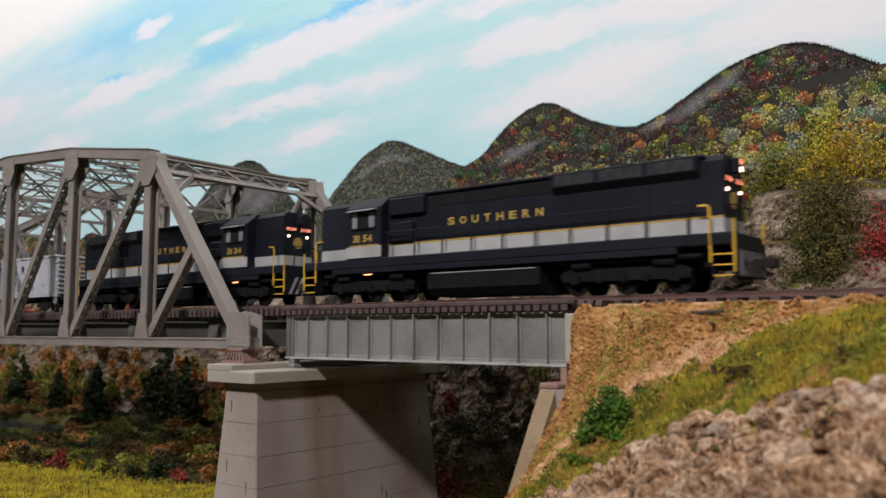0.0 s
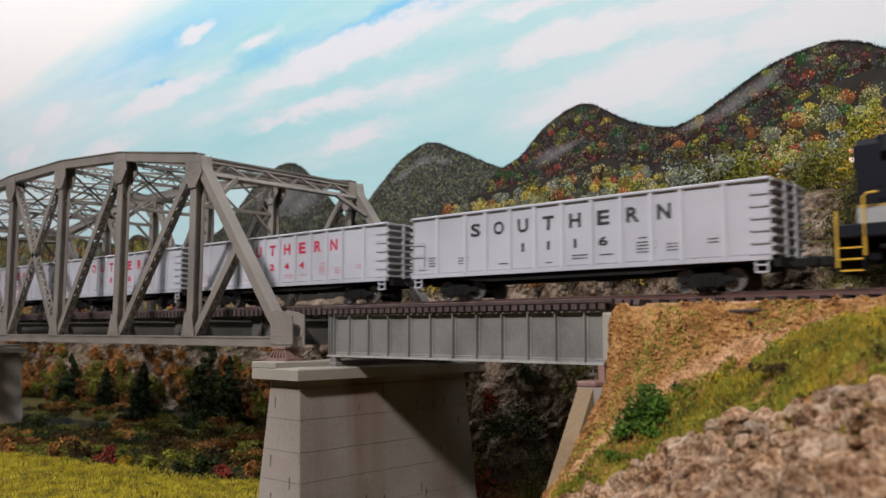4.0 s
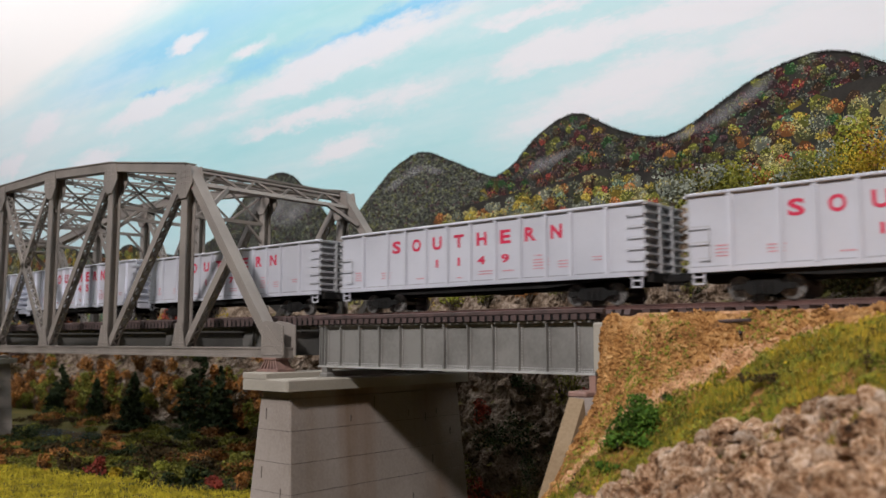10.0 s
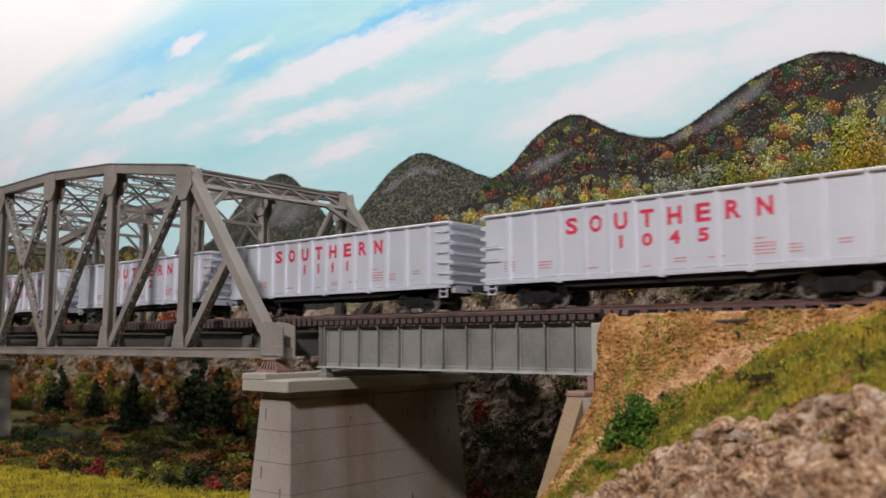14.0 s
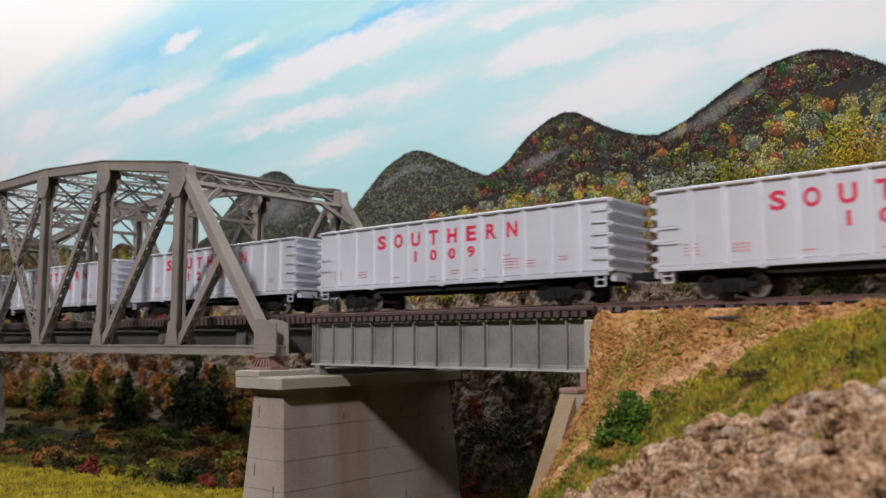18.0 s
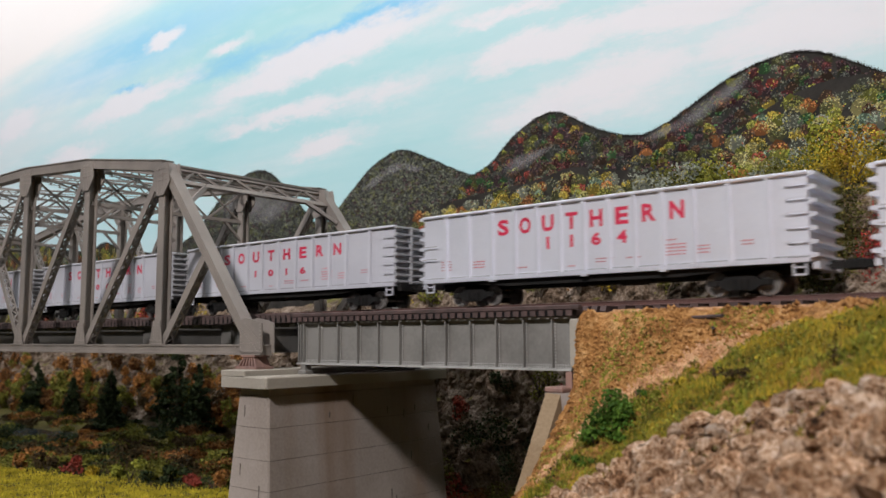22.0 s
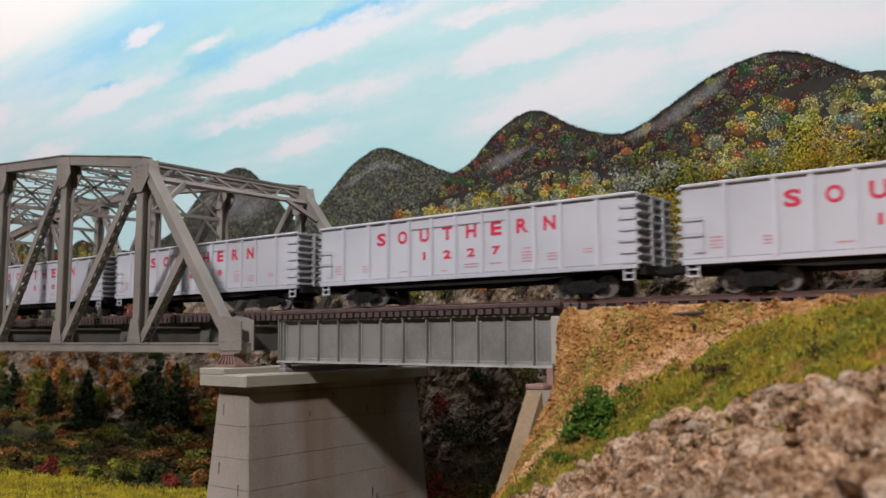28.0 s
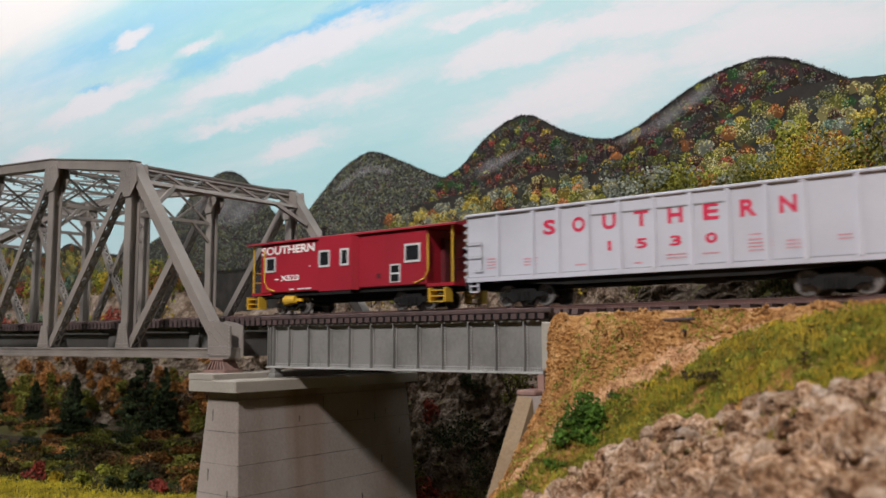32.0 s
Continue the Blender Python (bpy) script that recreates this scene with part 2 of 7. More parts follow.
wall_white = paint("wall_white", (0.74, 0.72, 0.70), (0.68, 0.66, 0.64), 3, 0.8, bump=0.1)
paint_grey = paint("paint_grey", (0.20, 0.205, 0.22), None, 60, 0.45, bump=0)
room_floor = paint("room_floor", (0.24, 0.22, 0.20), (0.17, 0.16, 0.15), 6, 0.7)

m_, n_, l_ = tree_of("window_glass")
n_["Principled BSDF"].inputs["Base Color"].default_value = (0.015, 0.017, 0.02, 1)
n_["Principled BSDF"].inputs["Roughness"].default_value = 0.2
window_glass = m_

soil = rock_paint("soil", [(0.28, (0.07, 0.034, 0.012)), (0.40, (0.28, 0.125, 0.038)), (0.53, (0.50, 0.25, 0.08)), (0.72, (0.68, 0.42, 0.19))], 120, 1.0, 0.004)
rock_tan = rock_paint("rock_tan", [(0.33, (0.035, 0.02, 0.012)), (0.42, (0.25, 0.12, 0.055)), (0.49, (0.48, 0.295, 0.175)), (0.58, (0.66, 0.47, 0.335)), (0.72, (0.86, 0.71, 0.59))], 110, 1.0, 0.004, tint=0.45)
rock_bank = rock_paint("rock_bank", [(0.30, (0.02, 0.014, 0.009)), (0.44, (0.10, 0.066, 0.042)), (0.55, (0.23, 0.172, 0.128)), (0.76, (0.44, 0.37, 0.31))], 60, 1.0, 0.004, veg=((0.12, 0.105, 0.02), 0.42))
valley_soil = rock_paint("valley_soil", [(0.25, (0.03, 0.024, 0.008)), (0.45, (0.075, 0.062, 0.014)), (0.62, (0.11, 0.092, 0.02)), (0.85, (0.16, 0.105, 0.03))], 25, 0.8, 0.002)
ballast_mat = rock_paint("ballast_mat", [(0.3, (0.07, 0.045, 0.03)), (0.5, (0.19, 0.125, 0.08)), (0.8, (0.36, 0.26, 0.18))], 260, 1.0, 0.001)
trail_mat = rock_paint("trail_mat", [(0.3, (0.24, 0.12, 0.05)), (0.48, (0.54, 0.30, 0.155)), (0.75, (0.74, 0.50, 0.31))], 200, 1.0, 0.001)
grass_mat = leaves("grass_mat", [(0.17, 0.18, 0.02), (0.31, 0.27, 0.025), (0.40, 0.29, 0.04), (0.15, 0.165, 0.025), (0.33, 0.20, 0.04)], 0.55)
gold_grass = leaves("gold_grass", [(0.37, 0.26, 0.025), (0.46, 0.31, 0.03), (0.30, 0.23, 0.03)], 0.55)
green_grass = leaves("green_grass", [(0.10, 0.14, 0.014), (0.17, 0.21, 0.018), (0.25, 0.24, 0.025)], 0.5)
meadow_mat = leaves("meadow_mat", [(0.34, 0.30, 0.025), (0.50, 0.42, 0.035), (0.60, 0.46, 0.05)], 0.65)


# ---- builders ----
class Shape:
    """Vertices and faces in prototype metres."""

    def __init__(self):
        self.v, self.f = [], []

    def add(self, verts, faces):
        o = len(self.v)
        self.v += [tuple(p) for p in verts]
        self.f += [tuple(i + o for i in f) for f in faces]
        return self

    def box(self, x0, x1, y0, y1, z0, z1):
        v = [(x, y, z) for x in (x0, x1) for y in (y0, y1) for z in (z0, z1)]
        return self.add(v, [(0, 1, 3, 2), (4, 6, 7, 5), (0, 4, 5, 1), (2, 3, 7, 6), (0, 2, 6, 4), (1, 5, 7, 3)])

    def cbox(self, x0, x1, y0, y1, z0, z1, c=0.04):
        """A box with its four long x edges and its ends chamfered."""
        ring = lambda x, i: [(x, y0 + i, z0 + c + i), (x, y0 + c + i, z0 + i), (x, y1 - c - i, z0 + i), (x, y1 - i, z0 + c + i), (x, y1 - i, z1 - c - i), (x, y1 - c - i, z1 - i), (x, y0 + c + i, z1 - i), (x, y0 + i, z1 - c - i)]
        return self.loft([ring(x0, c), ring(x0 + c, 0), ring(x1 - c, 0), ring(x1, c)])

    def loft(self, rings, caps=True):
        n, v, f = len(rings[0]), [p for r in rings for p in r], []
        for k in range(len(rings) - 1):
            f += [(k * n + i, k * n + (i + 1) % n, (k + 1) * n + (i + 1) % n, (k + 1) * n + i) for i in range(n)]
        if caps:
            f += [tuple(reversed(range(n))), tuple((len(rings) - 1) * n + i for i in range(n))]
        return self.add(v, f)

    def beam(self, p, q, w, h, up=(0, 1, 0)):
        """A bar from p to q; h along up, w across."""
        p, q, u = Vector(p), Vector(q), Vector(up)
        d = (q - p).normalized()
        s = d.cross(u).normalized() * (w / 2)
        u = s.cross(d).normalized() * (h / 2)
        return self.loft([[e - s - u, e + s - u, e + s + u, e - s + u] for e in (p, q)])

    def tube(self, pts, r, n=8):
        rings = []
        for i, p in enumerate(pts):
            p = Vector(p)
            d = (Vector(pts[min(i + 1, len(pts) - 1)]) - Vector(pts[max(i - 1, 0)])).normalized()
            a = d.orthogonal().normalized()
            b = d.cross(a)
            k = r[i] if isinstance(r, (list, tuple)) else r
            rings.append([p + (a * math.cos(6.2832 * j / n) + b * math.sin(6.2832 * j / n)) * k for j in range(n)])
        return self.loft(rings)

    def plate(self, poly, y0, y1):
        """A plate of an outline in x and z."""
        return self.loft([[(x, y, z) for x, z in poly] for y in (y0, y1)])

    def lace(self, p, q, across, pitch, w=0.09, t=0.05):
        """A zigzag of flat bars between p and q, across wide."""
        p, q, a = Vector(p), Vector(q), Vector(across)
        n = max(2, round((q - p).length / pitch))
        up = a.cross(q - p)
        for i in range(n):
            s = 1 if i % 2 else -1
            self.beam(p.lerp(q, i / n) + a * (s / 2), p.lerp(q, (i + 1) / n) - a * (s / 2), w, t, up)
        return self


BASE = {}
MESHES = {}


def mesh_of(name, shape, material, base=(0, 0, 0), smooth=False):
    me = bpy.data.meshes.new(name)
    a = (np.array(shape.v, dtype=float).reshape(-1, 3) - np.array(base)) * K
    me.from_pydata(a.tolist(), [], shape.f)
    me.materials.append(material)
    if smooth:
        me.polygons.foreach_set("use_smooth", [True] * len(me.polygons))
    me.validate()
    return me


def thing(name, base, label, category, group="", kind=""):
    ob = new(name)
    ob.empty_display_size = 0.01
    ob.location = W(*base)
    BASE[ob] = Vector(base)
    return tagged(ob, label, category, group, kind)


def part(name, shape, material, parent, label="", at=None, smooth=False, key=""):
    """One mesh under a thing or a part. at: its own origin. key: parts with one key share a mesh about their origins."""
    base = Vector(at) if at is not None else BASE[parent]
    if key and key in MESHES:
        me = MESHES[key]
    else:
        me = mesh_of(name, shape, material, base, smooth)
        if key:
            MESHES[key] = me
    ob = new(name, me)
    ob.parent = parent
    ob.location = (base - BASE[parent]) * K
    BASE[ob] = base
    return tagged(ob, label)


def solid(name, shape, material, label, category, group="", kind="", base=None, smooth=False):
    """A top-level thing of one mesh."""
    a = np.array(shape.v)
    base = base or (float(a[:, 0].mean()), float(a[:, 1].mean()), float(a[:, 2].min()))
    ob = new(name, mesh_of(name, shape, material, base, smooth))
    ob.location = W(*base)
    BASE[ob] = Vector(base)
    return tagged(ob, label, category, group, kind)


GLYPHS = {}


def glyphs(body):
    if body not in GLYPHS:
        c = bpy.data.curves.new("writing", "FONT")
        c.body, c.size, c.offset, c.resolution_u = body, 1.0, 0.034, 3
        ob = new("writing", c)
        me = bpy.data.meshes.new_from_object(ob.evaluated_get(bpy.context.evaluated_depsgraph_get()))
        GLYPHS[body] = (np.array([v.co[:] for v in me.vertices]), [tuple(p.vertices) for p in me.polygons])
        bpy.data.objects.remove(ob)
        bpy.data.curves.remove(c)
        bpy.data.meshes.remove(me)
    return GLYPHS[body]


def write(shape, body, x, z, w, h, y, face=-1):
    """Writing of width w and height h from its lower start, on a side that looks to -y or +y."""
    v, f = glyphs(body)
    lo, hi = v.min(0), v.max(0)
    k = np.maximum(hi - lo, 1e-6)
    u = (v - lo) / k
    sx = u[:, 0] * w
    verts = [(x + s if face < 0 else x - s, y, z + t * h) for s, t in zip(sx, u[:, 1])]
    return shape.add(verts, f)


def clump(shape, centre, radii, count, leaf, rng, hollow=0.55):
    """Leaf flakes round a lumpy body."""
    c = np.array(centre)
    d = rng.normal(size=(count, 3))
    d /= np.linalg.norm(d, axis=1)[:, None]
    r = (hollow + (1 - hollow) * rng.random(count) ** 0.6)[:, None]
    lump = 1 + 0.25 * np.sin(d[:, :1] * 5 + c[0]) * np.cos(d[:, 1:2] * 4 + c[2])
    p = c + d * r * lump * np.array(radii)
    a = rng.normal(size=(count, 3))
    a /= np.linalg.norm(a, axis=1)[:, None]
    b = np.cross(a, rng.normal(size=(count, 3)))
    b /= np.linalg.norm(b, axis=1)[:, None]
    s = leaf * (0.6 + 0.8 * rng.random((count, 1)))
    o = len(shape.v)
    q = np.stack([p + a * s, p + b * s * 0.8, p - a * s, p - b * s * 0.8], 1).reshape(-1, 3)
    shape.v += [tuple(t) for t in q.tolist()]
    shape.f += [(o + 4 * i, o + 4 * i + 1, o + 4 * i + 2, o + 4 * i + 3) for i in range(count)]
    return shape


def sstep(a, b, x):
    t = min(max((x - a) / (b - a), 0.0), 1.0)
    return t * t * (3 - 2 * t)


def nz(x, y, z, s, octaves=4):
    return noise.fractal((x * s, y * s, z * s), 1.0, 2.1, octaves)


def grid(rows):
    """A sheet from rows of points."""
    s, n = Shape(), len(rows[0])
    s.v = [p for r in rows for p in r]
    s.f = [(k * n + i, k * n + i + 1, (k + 1) * n + i + 1, (k + 1) * n + i) for k in range(len(rows) - 1) for i in range(n - 1)]
    return s


def stone(shape, c, r, rng, cuts=7):
    """An angular stone: a rough ball cut flat on a few sides."""
    t = (1 + 5 ** 0.5) / 2
    v = np.array([(-1, t, 0), (1, t, 0), (-1, -t, 0), (1, -t, 0), (0, -1, t), (0, 1, t), (0, -1, -t), (0, 1, -t), (t, 0, -1), (t, 0, 1), (-t, 0, -1), (-t, 0, 1)], float) / 1.902
    f = [(0, 11, 5), (0, 5, 1), (0, 1, 7), (0, 7, 10), (0, 10, 11), (1, 5, 9), (5, 11, 4), (11, 10, 2), (10, 7, 6), (7, 1, 8), (3, 9, 4), (3, 4, 2), (3, 2, 6), (3, 6, 8), (3, 8, 9), (4, 9, 5), (2, 4, 11), (6, 2, 10), (8, 6, 7), (9, 8, 1)]
    verts, faces, mid = [tuple(p) for p in v], [], {}

    def half(i, j):
        k = (min(i, j), max(i, j))
        if k not in mid:
            m = np.array(verts[i]) + np.array(verts[j])
            verts.append(tuple(m / np.linalg.norm(m)))
            mid[k] = len(verts) - 1
        return mid[k]

    for a, b, d in f:
        x, y, z = half(a, b), half(b, d), half(d, a)
        faces += [(a, x, z), (b, y, x), (d, z, y), (x, y, z)]
    p = np.array(verts)
    for _ in range(cuts):
        nrm = rng.normal(size=3)
        nrm /= np.linalg.norm(nrm)
        h = 0.45 + 0.4 * rng.random()
        e = np.maximum(p @ nrm - h, 0)
        p = p - e[:, None] * nrm
    p = p * (0.7 + 0.5 * rng.random(3)) * r + rng.normal(size=p.shape) * r * 0.05
    ang = rng.random() * 6.28
    x, y = p[:, 0] * math.cos(ang) - p[:, 1] * math.sin(ang), p[:, 0] * math.sin(ang) + p[:, 1] * math.cos(ang)
    return shape.add(np.stack([x + c[0], y + c[1], p[:, 2] + c[2]], 1).tolist(), faces)


# ---- room and painted backdrop ----
WALL_Y = 26.0
room = Shape().box(-430, 445, -260, 60, -113.4, -113.1)
solid("floor", room, room_floor, "dull grey floor of the layout room", "floor", kind="structure")
solid("ceiling", Shape().box(-430, 445, -260, 60, 102, 104), dim_wall, "plain grey ceiling of the room", "ceiling", kind="structure")
for nm, b in (("wall_south", (-430, 445, -262, -260)), ("wall_west", (-432, -430, -262, 60)), ("wall_east", (445, 447, -262, 60)), ("wall_north", (-430, 445, WALL_Y + 0.3, WALL_Y + 2.5))):
    solid(nm, Shape().box(*b, -113, 102), wall_white if nm == "wall_north" else dim_wall, "plain painted room wall", "wall", kind="structure")


# painted clouds: x and height of the middle, half length, tilt, half width, strength
CLOUDS = [(-67.1, 28.9, 18.2, 3.4, 2.48, 1.0), (-32.5, 26.9, 25.4, 3.0, 2.54, 1.0), (-60.2, 35.6, 6.0, 3.3, 1.3, 0.8), (-46.7, 31.7, 6.5, 3.3, 1.18, 0.7), (-35.7, 22.0, 18.9, 0.8, 1.75, 0.75), (-30.4, 17.6, 8.5, 5.0, 1.75, 0.8),
          (-100.6, 31.6, 9.6, 6.4, 3.22, 1.0), (-7.8, 25.7, 7.8, -0.6, 1.2, 0.8), (-4.5, 22.0, 11.7, 2.1, 2.1, 0.9), (6.5, 21.8, 11.7, -0.7, 2.45, 1.0), (1.9, 17.7, 13.0, 7.2, 2.98, 0.8), (-2.2, 16.2, 15.6, -2.0, 2.98, 0.6),
          (15.8, 18.4, 14.3, -4.0, 3.15, 0.8), (-82.2, 24.1, 11.3, -0.3, 2.1, 0.7), (-111.5, 27.2, 7.2, 7.5, 2.52, 0.9), (-22, 21.5, 16, 3, 2.2, 0.45), (-52, 24.5, 16, 2, 2.0, 0.4), (10, 24.6, 12, 0, 1.6, 0.55)]
DEEP = [(-25.0, 28.9, 19.0, 4.9, 2.0, 1.0), (-67.8, 30.9, 7.0, -3.7, 0.8, 0.8), (-66.0, 36.0, 38.0, 0.5, 5.0, 0.45), (-45.0, 29.6, 16.0, 2.0, 1.6, 0.5)]


def sky_paint():
    """Brushed sky: thin blue, deeper strokes and white cloud strokes with torn edges, bare pale wall above."""
    m, n, l = tree_of("painted_sky")
    b = n["Principled BSDF"]
    co = n.new("ShaderNodeTexCoord")

    def math_node(op, a, c=None, clamp=False):
        k = n.new("ShaderNodeMath")
        k.operation, k.use_clamp = op, clamp
        for i, v in enumerate((a, c)):
            if isinstance(v, (int, float)):
                k.inputs[i].default_value = v
            elif v is not None:
                l.new(v, k.inputs[i])
        return k.outputs[0]

    def streaks(scale, detail, rough=0.62, tilt=3):
        mp, t = n.new("ShaderNodeMapping"), n.new("ShaderNodeTexNoise")
        mp.inputs["Rotation"].default_value = (0, radians(tilt), 0)
        mp.inputs["Scale"].default_value = scale
        l.new(co.outputs["Object"], mp.inputs[0])
        t.inputs["Scale"].default_value, t.inputs["Detail"].default_value, t.inputs["Roughness"].default_value = 1.0, detail, rough
        l.new(mp.outputs[0], t.inputs["Vector"])
        return t.outputs

    # the strokes' rims wander
    sway = n.new("ShaderNodeVectorMath")
    sway.operation = "MULTIPLY_ADD"
    l.new(streaks((14, 1, 40), 6, 0.7)["Color"], sway.inputs[0])
    sway.inputs[1].default_value = (9 * K, 0, 4.4 * K)
    l.new(co.outputs["Object"], sway.inputs[2])
    off = n.new("ShaderNodeVectorMath")
    off.operation = "ADD"
    l.new(sway.outputs[0], off.inputs[0])
    off.inputs[1].default_value = (-4.5 * K, 0, -2.2 * K)

    def strokes(rows):
        total = 0.0
        for x, z, half, tilt, width, power in rows:
            mp, g = n.new("ShaderNodeMapping"), n.new("ShaderNodeTexGradient")
            mp.vector_type = "TEXTURE"
            mp.inputs["Location"].default_value = (x * K, 0, z * K)
            mp.inputs["Rotation"].default_value = (0, -radians(tilt), 0)
            mp.inputs["Scale"].default_value = (half * K, 1, width * K)
            g.gradient_type = "SPHERICAL"
            l.new(off.outputs[0], mp.inputs[0])
            l.new(mp.outputs[0], g.inputs["Vector"])
            total = math_node("MAXIMUM", math_node("MULTIPLY", g.outputs["Fac"], power), total)
        return total

    def blend(fac, a, c):
        mx = n.new("ShaderNodeMix")
        mx.data_type = "RGBA"
        l.new(fac, mx.inputs["Factor"])
        for v, s in ((a, "A"), (c, "B")):
            if isinstance(v, tuple):
                mx.inputs[s].default_value = (*v, 1)
            else:
                l.new(v, mx.inputs[s])
        return mx.outputs["Result"]

    sep = n.new("ShaderNodeSeparateXYZ")
    l.new(co.outputs["Object"], sep.inputs[0])
    pale = n.new("ShaderNodeMapRange")
    pale.inputs["From Min"].default_value, pale.inputs["From Max"].default_value = -22 * K, 14 * K
    pale.inputs["To Max"].default_value = 0.15
    l.new(sep.outputs["X"], pale.inputs["Value"])
    wash = streaks((1.6, 1, 11), 5)["Fac"]
    tone = ramp_of(n, [(0.30, (0.33, 0.63, 0.675)), (0.50, (0.42, 0.665, 0.70)), (0.66, (0.51, 0.69, 0.725)), (0.85, (0.60, 0.705, 0.735))])
    west = n.new("ShaderNodeMapRange")
    west.inputs["From Min"].default_value, west.inputs["From Max"].default_value = -48 * K, -110 * K
    west.inputs["To Max"].default_value = 0.3
    l.new(sep.outputs["X"], west.inputs["Value"])
    l.new(math_node("ADD", math_node("ADD", wash, pale.outputs[0]), west.outputs[0]), tone.inputs[0])
    deep = blend(math_node("MULTIPLY", math_node("MULTIPLY", strokes(DEEP), 2.1), math_node("ADD", wash, 0.25), True), tone.outputs[0], (0.19, 0.53, 0.77))
    fine = streaks((12, 1, 42), 6, 0.7)["Fac"]
    veil = ramp_of(n, [(0.52, (0, 0, 0)), (0.78, (0.42, 0.42, 0.42))])
    l.new(streaks((3.2, 1, 24), 6, 0.66)["Fac"], veil.inputs[0])
    veiled = blend(veil.outputs[0], deep, (0.79, 0.79, 0.81))
    body = ramp_of(n, [(0.10, (0, 0, 0)), (0.30, (0.45, 0.45, 0.45)), (0.42, (0.8, 0.8, 0.8)), (0.62, (0.97, 0.97, 0.97))])
    l.new(math_node("MULTIPLY", strokes(CLOUDS), math_node("ADD", math_node("MULTIPLY", fine, 2.4), -0.12)), body.inputs[0])
    cloudy = blend(body.outputs[0], veiled, (0.72, 0.72, 0.76))
    rise = math_node("ADD", math_node("MULTIPLY", sep.outputs["X"], -0.083), sep.outputs["Z"])
    rise = math_node("ADD", rise, math_node("MULTIPLY", wash, 8 * K))
    top = n.new("ShaderNodeMapRange")
    top.interpolation_type = "SMOOTHSTEP"
    top.inputs["From Min"].default_value, top.inputs["From Max"].default_value = 48.5 * K, 54.5 * K
    l.new(rise, top.inputs["Value"])
    l.new(blend(top.outputs[0], cloudy, (0.80, 0.765, 0.75)), b.inputs["Base Color"])
    b.inputs["Roughness"].default_value = 0.75
    return m


sky = solid("backdrop", grid([[(x, WALL_Y, z) for x in range(-428, 444, 8)] for z in (-14, 0, 20, 40, 60, 80, 101)]), sky_paint(), "wall painted with pale blue sky and streaky white clouds", "backdrop", kind="structure", base=(0, WALL_Y, 0))

hill_dark = paint("hill_dark", (0.026, 0.024, 0.022), (0.046, 0.042, 0.038), 60, 0.9, bump=0, gloss=0.1)
PAINT_TONES = {
    "slate": (0.085, 0.09, 0.08), "grey_green": (0.15, 0.16, 0.12), "moss": (0.13, 0.135, 0.055), "brown": (0.13, 0.075, 0.045), "maroon": (0.15, 0.045, 0.045), "plum": (0.10, 0.06, 0.065),
    "lime": (0.30, 0.31, 0.06), "yellow": (0.46, 0.35, 0.06), "straw": (0.40, 0.36, 0.15), "orange": (0.46, 0.18, 0.06), "red": (0.38, 0.08, 0.06), "green": (0.07, 0.17, 0.06), "teal": (0.19, 0.28, 0.20), "silver_green": (0.30, 0.32, 0.25),
}
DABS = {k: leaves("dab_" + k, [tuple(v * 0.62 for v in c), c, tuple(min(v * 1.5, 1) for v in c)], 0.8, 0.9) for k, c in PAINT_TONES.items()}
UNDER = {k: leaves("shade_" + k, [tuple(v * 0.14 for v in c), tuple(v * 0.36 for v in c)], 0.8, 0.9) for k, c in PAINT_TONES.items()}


def mist_of(name):
    """Thin paint, densest in the middle of its patch and torn at the rim."""
    m, n, l = tree_of(name)
    b = n["Principled BSDF"]
    b.inputs["Base Color"].default_value = (0.30, 0.29, 0.30, 1)
    b.inputs["Roughness"].default_value = 0.9
    co, sep, com = n.new("ShaderNodeTexCoord"), n.new("ShaderNodeSeparateXYZ"), n.new("ShaderNodeCombineXYZ")
    l.new(co.outputs["Generated"], sep.inputs[0])
    for a in ("X", "Z"):
        mr = n.new("ShaderNodeMapRange")
        mr.inputs["To Min"].default_value, mr.inputs["To Max"].default_value = -1.0, 1.0
        l.new(sep.outputs[a], mr.inputs["Value"])
        l.new(mr.outputs[0], com.inputs[a])
    gr, no, mu = n.new("ShaderNodeTexGradient"), n.new("ShaderNodeTexNoise"), n.new("ShaderNodeMath")
    gr.gradient_type = "SPHERICAL"
    l.new(com.outputs[0], gr.inputs["Vector"])
    no.inputs["Scale"].default_value, no.inputs["Detail"].default_value, no.inputs["Roughness"].default_value = 30, 9, 0.72
    l.new(co.outputs["Object"], no.inputs["Vector"])
    mu.operation = "MULTIPLY"
    l.new(gr.outputs["Fac"], mu.inputs[0])
    l.new(no.outputs["Fac"], mu.inputs[1])
    k = ramp_of(n, [(0.13, (0, 0, 0)), (0.26, (0.17, 0.17, 0.17)), (0.5, (0.45, 0.45, 0.45))])
    l.new(mu.outputs[0], k.inputs[0])
    l.new(k.outputs[0], b.inputs["Alpha"])
    return m


mist_paint = mist_of("mist_paint")


def dot(shape, x, y, z, r, rng, n=5):
    b, a0 = len(shape.v), rng.random() * 6.3
    shape.v += [(x + r * (0.7 + 0.5 * rng.random()) * math.cos(a0 + q * 6.2832 / n), y, z + r * (0.7 + 0.5 * rng.random()) * math.sin(a0 + q * 6.2832 / n)) for q in range(n)]
    shape.f.append(tuple(range(b, b + n)))


